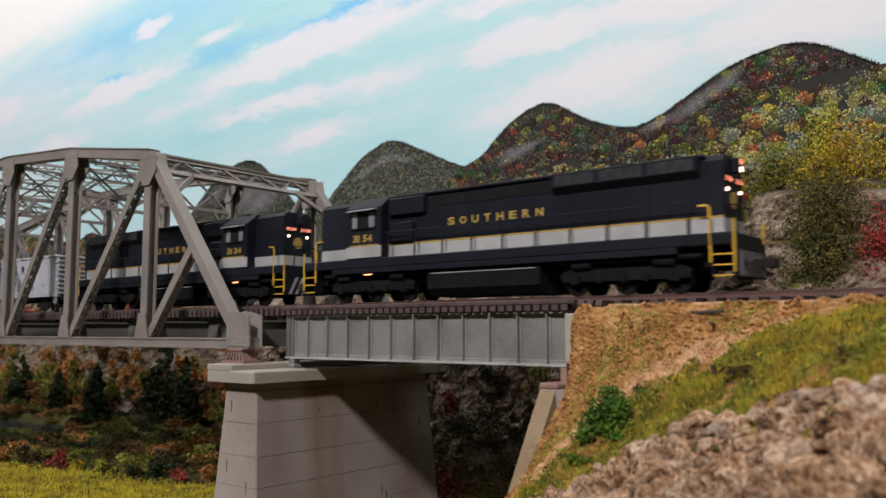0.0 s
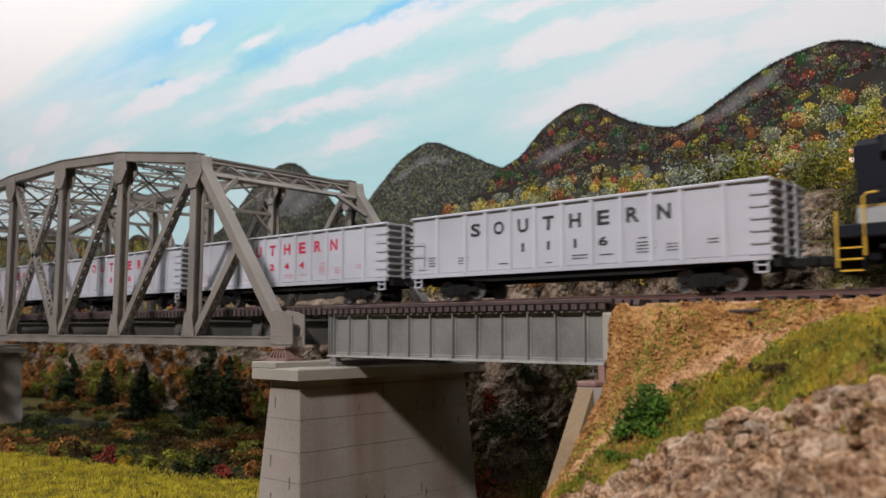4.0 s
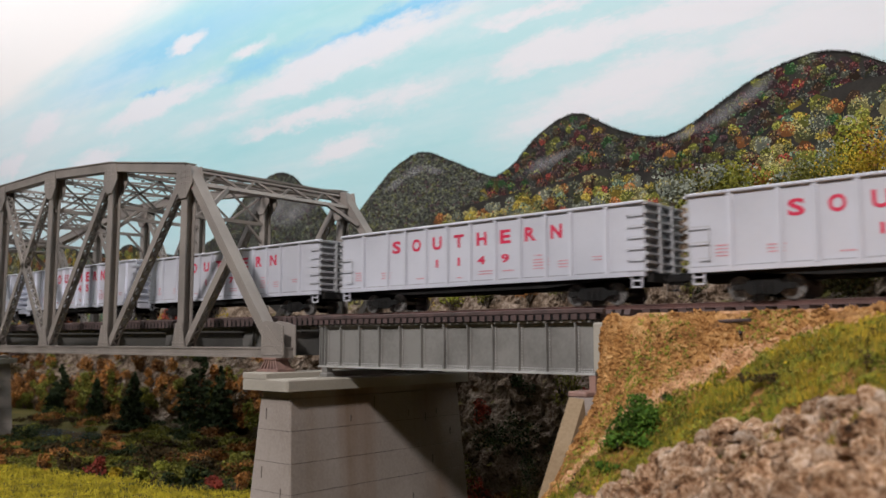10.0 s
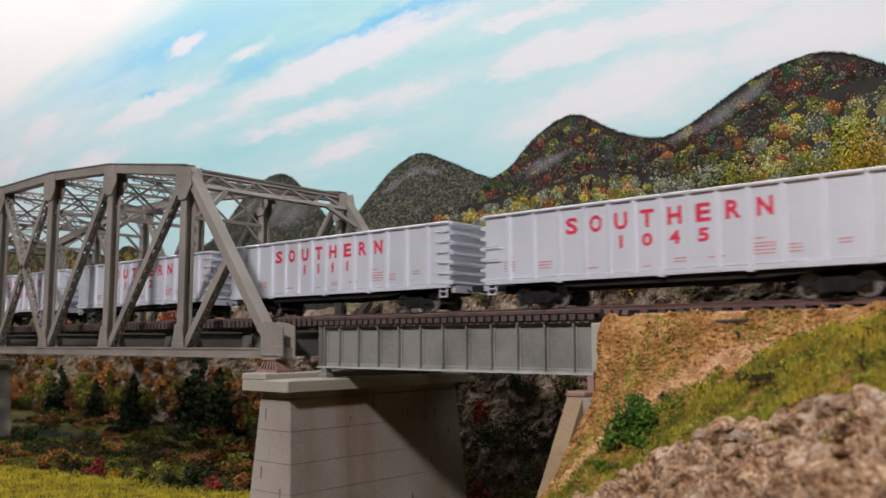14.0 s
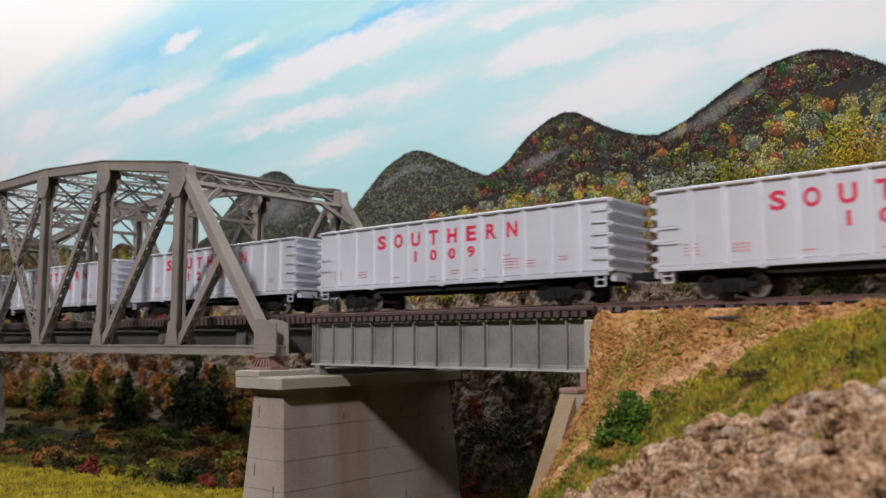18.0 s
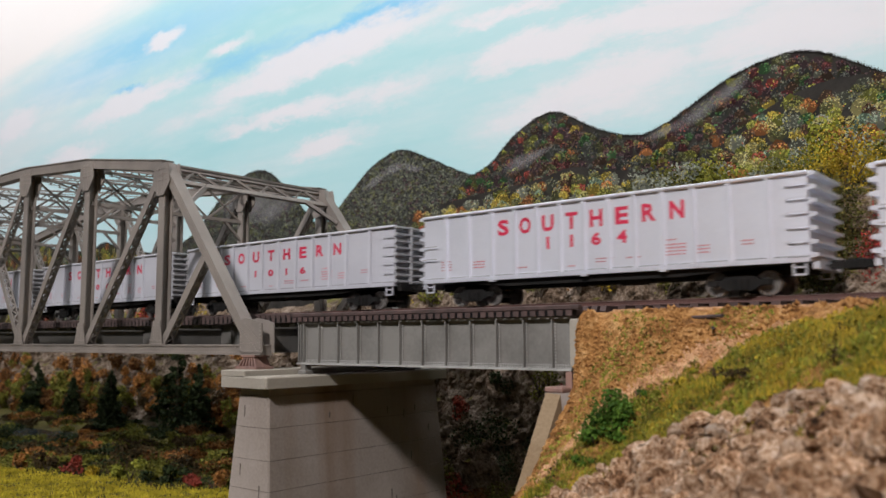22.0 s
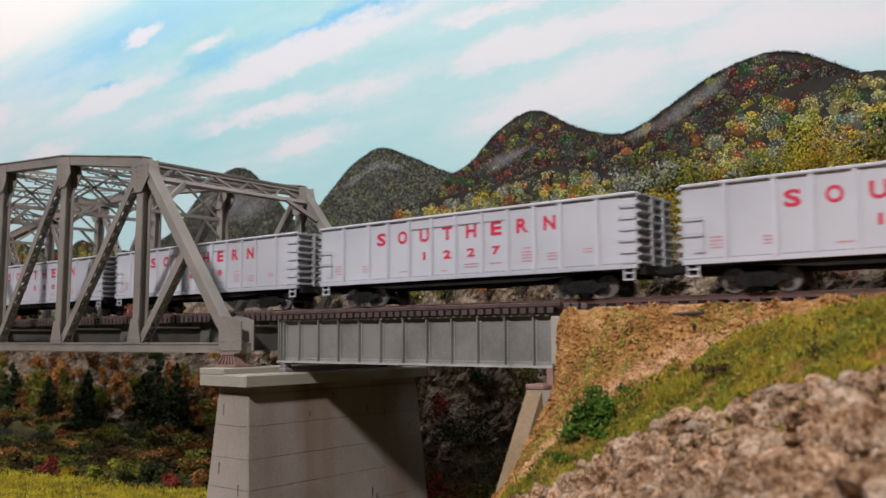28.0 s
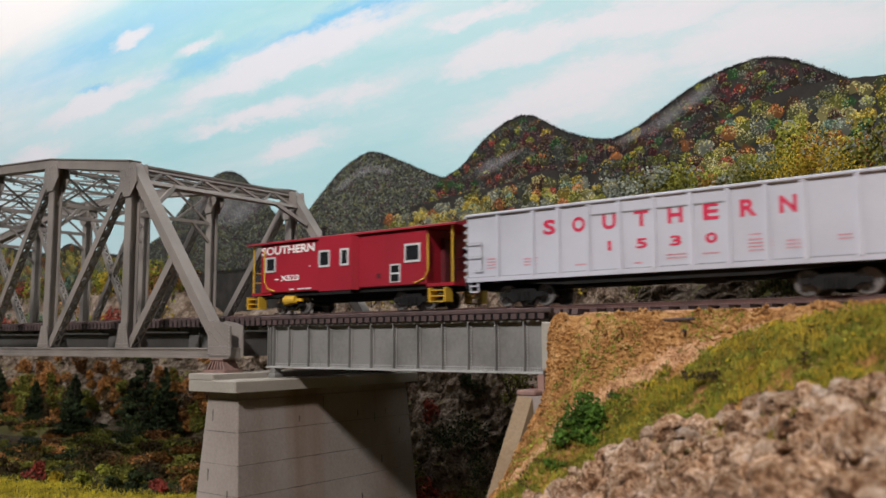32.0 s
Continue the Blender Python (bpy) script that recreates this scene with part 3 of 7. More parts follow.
def hill(name, knots, mix, size, y, label, low, seed, wisps=(), fill=40, fringe=0.10):
    """A painted hill: its dark shape with a brushed rim, row upon row of stippled tree tops on it, and wisps of mist."""
    rng = np.random.default_rng(seed)
    kx, kz = [k[0] for k in knots], [k[1] for k in knots]
    xs = np.arange(kx[0], kx[-1] + 0.2, 0.2)
    crest = lambda x: float(np.interp(x, kx, kz)) * 0.4 + 0.3 * float(np.interp(x - 0.9, kx, kz)) + 0.3 * float(np.interp(x + 0.9, kx, kz)) + 0.07 * nz(x, 1.3, 0, 2.6)
    h = solid(name, grid([[(x, y, min(-6, crest(x))) for x in xs], [(x, y, crest(x)) for x in xs]]), hill_dark, label, "painted hill", kind="structure", base=(0, y, 0))
    pools, under = {k: Shape() for k in PAINT_TONES}, {k: Shape() for k in PAINT_TONES}
    names = [k for k, w in mix for q in range(w)]
    rim = Shape()
    x = kx[0]
    while fringe and x < min(kx[-1], 40):
        c = crest(x)
        for q in range(5):
            b, px, dz = len(rim.v), x + 0.06 * rng.normal(), fringe * (0.3 + 1.2 * rng.random() ** 2)
            lean = 0.04 * rng.normal()
            rim.v += [(px - 0.018, y - 0.01, c - 0.12), (px + 0.018, y - 0.01, c - 0.12), (px + lean + 0.008, y - 0.01, c + dz), (px + lean - 0.008, y - 0.01, c + dz)]
            rim.f.append((b, b + 1, b + 2, b + 3))
        x += 0.07
    if rim.f:
        tagged(part("painted_rim", rim, hill_dark, h), kind="stuff")
    top = max(kz)
    z = top
    while z > low:
        x = kx[0] + size * rng.random()
        while x < kx[-1]:
            px, pz = x + rng.normal() * size * 0.22, z + rng.normal() * size * 0.18
            c = crest(px)
            k = size * (0.7 + 0.7 * rng.random()) * 0.54
            if pz < c - 0.85 * k:
                tone = names[rng.integers(len(names))]
                yy = y - 0.02 - 0.012 * (top - pz)
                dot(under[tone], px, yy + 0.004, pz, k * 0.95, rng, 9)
                for q in range(int(fill * (0.5 + 0.8 * rng.random()))):
                    a, d = 6.2832 * rng.random(), rng.random() ** 0.45
                    dz = d * math.sin(a)
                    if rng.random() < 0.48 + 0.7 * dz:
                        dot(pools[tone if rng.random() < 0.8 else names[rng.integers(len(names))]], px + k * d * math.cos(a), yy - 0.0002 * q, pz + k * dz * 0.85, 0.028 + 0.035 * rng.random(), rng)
            x += size * 0.86
        z -= size * 0.5
    for i, (wx, wz, wr, wh, tilt) in enumerate(wisps):
        yy = y - 0.17 - 0.01 * i
        m = part("painted_mist", grid([[(wx - wr, yy, wz - wh), (wx + wr, yy, wz - wh)], [(wx - wr, yy, wz + wh), (wx + wr, yy, wz + wh)]]), mist_paint, h, "thin grey wisp of painted mist", at=(wx, yy, wz))
        m.rotation_euler = (0, -radians(tilt), 0)
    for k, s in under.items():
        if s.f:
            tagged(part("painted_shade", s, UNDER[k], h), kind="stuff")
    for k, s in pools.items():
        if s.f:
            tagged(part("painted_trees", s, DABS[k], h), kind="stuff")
    return h


DULL = (("slate", 6), ("grey_green", 4), ("moss", 2), ("plum", 1))
AUTUMN = (("slate", 12), ("moss", 8), ("brown", 9), ("maroon", 3), ("plum", 8), ("grey_green", 4), ("lime", 2), ("yellow", 1), ("orange", 1), ("red", 1), ("green", 2))
FOOT = (("lime", 9), ("straw", 8), ("yellow", 6), ("moss", 8), ("orange", 4), ("teal", 2), ("silver_green", 5), ("brown", 4), ("grey_green", 4), ("red", 1), ("green", 1))
hill("painted_hill", [(-60, 8), (-52, 10.5), (-45.7, 15.4), (-41.2, 16.6), (-38.5, 16.0), (-34.5, 12.6), (-30, 8.5)], DULL, 0.46, WALL_Y - 0.15, "small dark painted hill with grey mist", 6, 61, ((-44, 13.5, 5, 2.2, 12), (-38, 12.0, 6, 2.2, 12), (-40.5, 12.8, 4, 1.6, 25)), 14)
hill("painted_hill", [(-34, 6), (-27.6, 11.2), (-23.6, 14.4), (-20.2, 15.7), (-18.8, 15.4), (-16, 14.1), (-11.9, 12.2), (-9.4, 11.7), (-4, 9)], DULL, 0.32, WALL_Y - 0.40, "dark wooded painted hill with grey mist", 6, 62, ((-20.4, 13.9, 2.6, 0.8, 8), (-23.0, 12.9, 2.6, 0.7, 20), (-18.0, 13.6, 2.2, 0.6, -15)), 12)
hill("painted_hill", [(-14.5, 9.5), (-11.9, 11.9), (-9.5, 12.5), (-7, 14.9), (-4.2, 16.1), (-2.6, 16.1), (-0.5, 14.6), (1.6, 13.6), (3.7, 12.95), (5.2, 13.1), (7.4, 14.2), (9.4, 15.3), (11.7, 16.35), (14.6, 16.9), (16.3, 16.65), (18.1, 15.6), (20.9, 13.9), (23, 12.6), (30, 10), (60, 9)], AUTUMN, 0.74, WALL_Y - 0.70, "painted mountain ridge in autumn woods", 7, 63, ((-6.2, 12.5, 3.0, 1.0, 14), (-4.6, 12.9, 2.0, 0.5, 18), (8.6, 13.9, 3.2, 0.9, 27), (10.8, 15.0, 2.4, 0.8, 30), (6.0, 13.0, 2.4, 0.6, 16)), 30)
hill("painted_hill", [(-18.0, 9.3), (-15.2, 9.8), (-9.6, 10.4), (-4.2, 10.8), (-1.7, 11.5), (0.7, 11.0), (3.5, 10.4), (6.9, 9.8), (8.6, 10.4), (10.3, 11.4), (12.5, 12.9), (14.0, 13.7), (16.6, 14.4), (18.9, 14.4), (24.9, 13.9), (60, 9)], FOOT, 1.05, WALL_Y - 1.05, "painted yellow green trees along the foot of the ridge", 5, 64, (), 90, 0)
hill("painted_hill", [(-200, 15), (-141, 15), (-104.4, 13.1), (-96.5, 13.6), (-90, 12.7), (-83.9, 11), (-74.4, 9.9), (-70.8, 11.1), (-65.9, 9.7), (-56.9, 8.4), (-45, 6)], FOOT, 1.0, WALL_Y - 1.05, "painted yellow green trees low on the backdrop", 4, 65, (), 30, 0)


# ---- land ----
def knot(x, pairs):
    if x <= pairs[0][0]:
        return pairs[0][1]
    for (a, p), (b, q) in zip(pairs, pairs[1:]):
        if x <= b:
            return p + (q - p) * sstep(a, b, x)
    return pairs[-1][1]


def valley_z(x, y):
    river = math.exp(-((y - 9.5 - 0.06 * (x + 56)) / 3.0) ** 2) * sstep(-38, -48, x)
    return -10.5 - 1.3 * river + 0.25 * nz(x, y, 0, 0.16) + 0.06 * nz(x, y, 3, 1.1)


def edge_x(y):
    return 14.95 - 0.17 * max(-2.75 - y, 0)


def trail_y(x):
    """Line of the gravel trail down the bank: bare soil above it, grass below."""
    return float(np.interp(x, [15.5, 16.2, 17.2, 18.0, 19.0, 20.7, 22.0, 24.4, 25.9, 27.0, 32.0], [-6.0, -5.95, -5.8, -5.4, -4.8, -3.95, -3.8, -5.0, -6.2, -7.0, -10.0]))


def scree_y(x):
    """Line where the grass ends and the broken rock begins."""
    return float(np.interp(x, [16.0, 18.5, 20.0, 21.8, 23.5, 24.5, 26.0, 27.5, 31], [-8.2, -8.2, -8.1, -8.4, -9.4, -9.9, -10.6, -11.4, -13.2]))


def slope_z(x, y):
    """The made bank beside the track: shoulder, crumbling cut at the abutment, spill slope and a hillside down to the aisle."""
    hill_side = -4.4 + 0.561 * (x - 17.8) + 0.541 * (y + 4.9)
    hill_side = -0.6 - math.log1p(math.exp(min(-(hill_side + 0.6) * 2.2, 40))) / 2.2
    spill = min(-3.2 + 0.95 * min(x - 14.9, 2.75) + 1.1 * (y + 2.65), -0.6)
    low = max(hill_side, spill)
    cut = sstep(-2.85, -2.3, y + 0.12 * nz(x, 0, 3, 1.2))
    z = low + (-0.6 - low) * cut
    rough = sstep(0.0, 0.7, -2.1 - y)
    crumb = abs(nz(x, y * 0.6, z, 1.3)) - 0.25
    return z + rough * (0.20 * nz(x, y, 0, 0.45) + 0.26 * crumb + 0.12 * nz(x, y, 9, 3.8))


def bank(x, y, up=0.0):
    """A spot on the bank, which is drawn out towards the aisle to carry the wide deck of the girder span."""
    w = sstep(-1.9, -2.6, y) * (1 - sstep(-5.5, -12, y))
    z = slope_z(x, y)
    return (x + w * (2.16 - 0.07 * x), y - w * (2.06 + 0.07 * y), z - w * (0.103 + 0.07 * z) + up)


def bank_start(y):
    """Where a row of the bank begins, behind the abutment's back wall."""
    w = sstep(-1.9, -2.6, y)
    return max(edge_x(y), (16.02 - 2.16 * w) / (1 - 0.07 * w)) if y > -2.75 else edge_x(y)


s = grid([[(x, y, valley_z(x, y)) for x in list(range(-430, -90, 10)) + [-90 + 0.8 * i for i in range(138)] + list(range(22, 446, 12))] for y in [-26 + 0.9 * i for i in range(58)] + [26]])
solid("ground", s, valley_soil, "olive brown valley floor of a model landscape", "ground", kind="structure", smooth=True)
table = Shape().box(-430, 445, -26.5, 26.2, -113.0, -13)
solid("layout_table", table, room_floor, "long table that carries the model landscape", "table", kind="structure")

rows = []
for j in range(110):
    y = (2.6 - j * 0.45) if j < 10 else (-1.9 - (j - 10) * 0.08 if j < 24 else -3.02 - ((j - 24) / 85) ** 1.25 * 21)
    x0 = bank_start(y)
    xs = [x0 + (i / 150) ** 1.5 * (62 - x0) for i in range(151)] + [75, 100, 140, 200, 280, 360, 444]
    lip = bank(x0, y)
    foot = [(lip[0] - 0.9, lip[1], -10.8), (lip[0] - 0.12, lip[1], min(lip[2] - 0.5, -3.5) if y < -2.3 else -3.6)]
    far_z = lambda x: max(slope_z(62, y) + 0.15 * nz(x, y, 2, 0.05), -11)
    rows.append(foot + [bank(x, y) if x < 62 else (x, y, far_z(x)) for x in xs])
solid("hillside", grid(rows), soil, "steep orange brown soil bank beside the track", "hillside", kind="structure", smooth=True)


TOE_Y = [(-34, 19.5), (-14, 9.0), (12.5, 9.0), (15.5, 4.6), (60, 4.6)]
TOE_Z = [(12, -10.7), (15.5, -0.75)]
TOP_Y = [(-34, 22.8), (-14, 11.5), (12, 11.0), (15.5, 8.6), (60, 9)]
TOP_Z = [(-34, -1.2), (-16, 0.6), (-8, 1.3), (9.5, 1.9), (11.4, 5.3), (13.0, 5.3), (14.2, 3.0), (17.2, 3.0), (18.2, 4.7), (20.6, 4.6), (23.4, 4.3), (30, 4.5), (60, 5)]
HIGH_Z = [(-48, 6.2), (-40, 1.5), (-19, 3.0), (-14, 5.0), (-4, 5.5), (1, 5.8), (8.5, 6.2), (10.5, 6.6), (13, 7.0), (20, 7.5), (30, 8), (60, 8)]


def bank_point(x, v):
    ty, tz, py, pz, hz = (knot(x, t) for t in (TOE_Y, TOE_Z, TOP_Y, TOP_Z, HIGH_Z))
    if v <= 1:
        y, z = ty + (py - ty) * v ** 1.4, tz + (pz - tz) * v
        a = 0.9 * min(1, 8 * v) * min(1, 6 * (1 - v) + 0.3)
        n1 = nz(x, y * 0.5, z, 0.33) + 0.5 * abs(nz(x, y, z, 1.1)) + 0.25 * nz(x, z, y, 3.0)
        return (x + 0.3 * nz(z, x, y, 0.8), y - a * n1, z + 0.25 * a * nz(x, y, z, 1.6))
    w = v - 1
    y = py + (25.75 - py) * w
    return (x, y, pz + (hz - pz) * w ** 0.8 + 0.25 * nz(x, y, 0, 0.5))


xs = list(np.arange(-430, -100, 15)) + list(np.arange(-100, -16, 0.7)) + list(np.arange(-16, 32, 0.16)) + list(np.arange(32, 60, 1.0)) + list(range(60, 446, 16))
vs = [i / 44 for i in range(45)] + [1.1, 1.25, 1.4, 1.55, 1.7, 1.85, 2.0]
solid("rock_bank", grid([[bank_point(float(x), v) for x in xs] for v in vs]), rock_bank, "weathered brown rock bank with moss behind the track", "rock bank", kind="structure")

water_mat = paint("water_mat", (0.03, 0.045, 0.05), (0.05, 0.055, 0.05), 12, 0.08, bump=0.1, fine=160, gloss=0.7)
solid("water", grid([[(x, 9.5 + 0.06 * (x + 56) + d, -10.92) for x in range(-140, -34, 6)] for d in (-3.6, 0, 3.6)]), water_mat, "still dark river water between grassy banks", "river", kind="structure")

# left embankment beyond the bridge
s = Shape().loft([[(x, -12, -10.8), (x, 14, -10.8), (x, 2.6, -0.66), (x, -2.6, -0.66)] for x in (-430, -88.5)])
solid("embankment", s, soil, "brown soil embankment that carries the track", "embankment", kind="structure")


# ---- concrete ----
def rect_ring(x0, x1, y0, y1, z, c=0.06):
    return [(x0 + c, y0, z), (x1 - c, y0, z), (x1, y0 + c, z), (x1, y1 - c, z), (x1 - c, y1, z), (x0 + c, y1, z), (x0, y1 - c, z), (x0, y0 + c, z)]


def pier(cx):
    """A battered concrete pier: cast lifts with a thin joint between, an overhanging cap and bearing blocks."""
    sx = cx + 0.15
    p = thing("bridge_pier", (cx, -0.9, -10.7), "tall battered pale concrete bridge pier with form lines", "pier", "bridge piers")
    top, levels = -3.95, [-10.7, -9.3, -7.9, -6.65, -5.3, -3.95]
    xw = lambda z: 1.03 + (top - z) * 0.085
    yw = lambda z: 5.55 + (top - z) * 0.05
    for z0, z1 in zip(levels, levels[1:]):
        r = [rect_ring(sx - xw(z), sx + xw(z), -0.9 - yw(z), -0.9 + yw(z), z) for z in (z0, z1 - 0.02)]
        part("concrete_lift", Shape().loft(r), concrete, p)
    for z in levels[1:-1]:
        e = 0.03
        part("joint", Shape().loft([rect_ring(sx - xw(z) + e, sx + xw(z) - e, -0.9 - yw(z) + e, -0.9 + yw(z) - e, q) for q in (z - 0.02, z + 0.01)]), form_line, p)
    rng = np.random.default_rng(5)
    for k in range(11):
        y, z = -5.6 + 9.4 * rng.random(), -9.5 + 5 * rng.random()
        x = sx + xw(z) + 0.012
        part("pour_mark", Shape().box(x - 0.03, x, y, y + 0.035, z, z + 0.25 + 0.35 * rng.random()), form_line, p)
    for y, z in ((-0.35, -4.9), (-0.4, -7.4), (-0.3, -9.0), (0.45, -8.2)):
        x, yy = sx + y * 1.6, -0.9 - yw(z) - 0.012
        part("pour_mark", Shape().box(x, x + 0.035, yy, yy + 0.03, z, z + 0.5), form_line, p)
    neck = [rect_ring(sx - 1.0, sx + 1.0, -6.4, 4.6, z) for z in (top - 0.0, -3.62)]
    part("neck", Shape().loft(neck), concrete, p)
    cap = [rect_ring(cx - 1.6, cx + 1.6, -6.95, 5.1, -3.62, 0.08), rect_ring(cx - 1.6, cx + 1.6, -6.95, 5.1, -3.18, 0.08), rect_ring(cx - 1.55, cx + 1.55, -6.9, 5.05, -3.12, 0.08)]
    part("cap", Shape().loft(cap), concrete_cap, p, "pale grey overhanging cap")
    step = [rect_ring(cx - 1.6, cx + 0.12, -6.95, 5.1, z, 0.05) for z in (-3.118, -2.9)] + [rect_ring(cx - 1.56, cx + 0.08, -6.91, 5.06, -2.87, 0.05)]
    part("cap_step", Shape().loft(step), concrete_cap, p, "raised step under the truss bearings")
    return p


pier(0.9)
pier(-55.6)
pier(-71.8)


def shoe(x, y, z0=-2.867, z1=-2.242):
    sh = thing("bridge_shoe", (x, y, z0), "ribbed rust red bridge bearing on a concrete pier", "bearing", "bridge bearings")
    part("base_plate", Shape().box(x - 0.75, x + 0.75, y - 0.5, y + 0.5, z0, z0 + 0.12), shoe_rust, sh)
    part("top_plate", Shape().box(x - 0.5, x + 0.5, y - 0.4, y + 0.4, z1 - 0.08, z1), shoe_rust, sh)
    for k in range(6):
        u = -0.45 + 0.18 * k
        r = Shape().loft([[(x + u * 1.35 - 0.04, y - 0.42, z0 + 0.12), (x + u * 1.35 + 0.04, y - 0.42, z0 + 0.12), (x + u * 1.35 + 0.04, y + 0.42, z0 + 0.12), (x + u * 1.35 - 0.04, y + 0.42, z0 + 0.12)], [(x + u * 0.8 - 0.04, y - 0.34, z1 - 0.08), (x + u * 0.8 + 0.04, y - 0.34, z1 - 0.08), (x + u * 0.8 + 0.04, y + 0.34, z1 - 0.08), (x + u * 0.8 - 0.04, y + 0.34, z1 - 0.08)]])
        part("rib", r, shoe_rust, sh)


# ---- truss bridge ----
P, BY, N, GYS = 7.9, 5.43, 7, 1.8
ZC, HT = -2.15, [0, 7.55, 8.72, 9.27, 9.27, 8.72, 7.55, 0]
truss = thing("truss_bridge", (-27.6, 0, -2.24), "weathered grey steel through truss railway bridge with a polygonal top chord", "bridge")
node_b = lambda k, y: (-P * k, y, ZC)
node_t = lambda k, y: (-P * k, y, HT[k])


def laced_bar(name, p, q, y, width, depth, label=""):
    """Two flat flanges and lacing on both edges, standing in the truss plane."""
    d = (Vector(q) - Vector(p)).normalized()
    n = Vector((-d.z, 0, d.x))
    s = Shape()
    for o in (-depth / 2 + 0.04, depth / 2 - 0.04):
        s.beam((p[0], y + o, p[2]), (q[0], y + o, q[2]), width, 0.07, (0, 1, 0))
    ob = part(name, s, truss_steel, truss, label)
    z = Shape()
    for e in (-1, 1):
        off = n * (e * (width / 2 - 0.05))
        a, b = Vector((p[0], y, p[2])) + off, Vector((q[0], y, q[2])) + off
        z.lace(a, b, (0, depth - 0.12, 0), 0.34, 0.10, 0.03)
    part("lacing", z, truss_steel, ob)
    return ob


for y in (-BY, BY):
    o = -1 if y < 0 else 1
    part("bottom_chord", Shape().box(-P * N - 0.2, 0.55, y - 0.3, y + 0.3, -2.21, -1.79), truss_steel, truss)
    for z in (-2.22, -1.82):
        part("chord_flange", Shape().box(-P * N - 0.25, 0.58, y - 0.36, y + 0.36, z - 0.02, z + 0.05), truss_steel, truss)
    for k in range(1, N - 1):
        a, b = node_t(k, y), node_t(k + 1, y)
        part("top_chord", Shape().beam(a, b, 0.52, 0.62, (0, 1, 0)), truss_steel, truss)
        ca, cb = Vector(a) + Vector((0.06, 0, 0.28)), Vector(b) + Vector((-0.06, 0, 0.28))
        part("cover_plate", Shape().beam(ca, cb, 0.06, 0.74, (0, 1, 0)), truss_steel, truss)
    for k, j in ((0, 1), (N, N - 1)):
        a, b = node_b(k, y), node_t(j, y)
        part("end_post", Shape().beam(a, b, 0.46, 0.54, (0, 1, 0)), truss_steel, truss)
        d = (Vector(b) - Vector(a)).normalized()
        up = Vector((-d.z, 0, d.x)) * (0.25 if k == 0 else -0.25)
        up = up if up.z > 0 else -up
        part("cover_plate", Shape().beam(Vector(a) + up, Vector(b) + up, 0.05, 0.64, (0, 1, 0)), truss_steel, truss)
        mid = Vector(a).lerp(Vector(b), 0.5)
        laced_bar("sub_diagonal", (-P * j, y, ZC), (mid.x, y, mid.z), y, 0.42, 0.44)
    for k in range(1, N):
        a, b = node_b(k, y), node_t(k, y)
        a, b, c, d = 0.27, 0.03, 0.205, 0.275
        prof = [(-a, -d), (a, -d), (a, -c), (b, -c), (b, c), (a, c), (a, d), (-a, d), (-a, c), (-b, c), (-b, -c), (-a, -c)]
        s = Shape().loft([[(-P * k + u, y + v, z) for u, v in prof] for z in (ZC, HT[k])])
        part("vertical_post", s, truss_steel, truss)
    for k in range(1, N - 1):
        if k < 3:
            pairs = [(node_t(k, y), node_b(k + 1, y))]
        elif k == 3:
            pairs = [(node_t(3, y), node_b(4, y)), (node_t(4, y), node_b(3, y))]
        else:
            pairs = [(node_t(k + 1, y), node_b(k, y))]
        for a, b in pairs:
            laced_bar("diagonal", a, b, y, 0.42 if k != 3 else 0.34, 0.46)
    for k in range(0, N + 1):
        x = -P * k
        for side in (-0.34, 0.34):
            y0, y1 = y + side - 0.03, y + side + 0.03
            if k in (0, N):
                e = 1 if k == 0 else -1
                poly = [(x - e * 0.9, -2.14), (x + e * 0.72, -2.14), (x + e * 0.68, -0.8), (x + e * 0.2, -0.66), (x - e * 0.55, -0.55), (x - e * 1.2, -0.75), (x - e * 0.9, -1.2)]
                part("gusset", Shape().plate(poly, y0, y1), truss_steel, truss)
            else:
                part("gusset", Shape().plate([(x - 0.62, ZC + 0.31), (x + 0.62, ZC + 0.31), (x + 0.5, ZC + 0.7), (x + 0.29, ZC + 1.6), (x - 0.29, ZC + 1.6), (x - 0.5, ZC + 0.7)], y0, y1), truss_steel, truss)
                h = HT[k]
                e = 1 if k < 3 else (-1 if k > 4 else 0)
                part("gusset", Shape().plate([(x - 0.75 + 0.15 * e, h + 0.1), (x - 0.85 + 0.1 * e, h - 0.9), (x - 0.3, h - 1.6), (x + 0.3, h - 1.6), (x + 0.75 + 0.1 * e, h - 0.9), (x + 0.65, h + 0.1)], y0, y1), truss_steel, truss)

# rivet rows on the outer faces of the truss that stands towards the aisle
def rivet_row(name, p, q, pitch, owner):
    s, p, q = Shape(), Vector(p), Vector(q)
    n = int((q - p).length / pitch)
    for i in range(n + 1):
        c = p.lerp(q, i / n)
        s.box(c.x - 0.028, c.x + 0.028, c.y - 0.02, c.y + 0.02, c.z - 0.028, c.z + 0.028)
    tagged(part(name, s, truss_rivet, owner), kind="stuff")


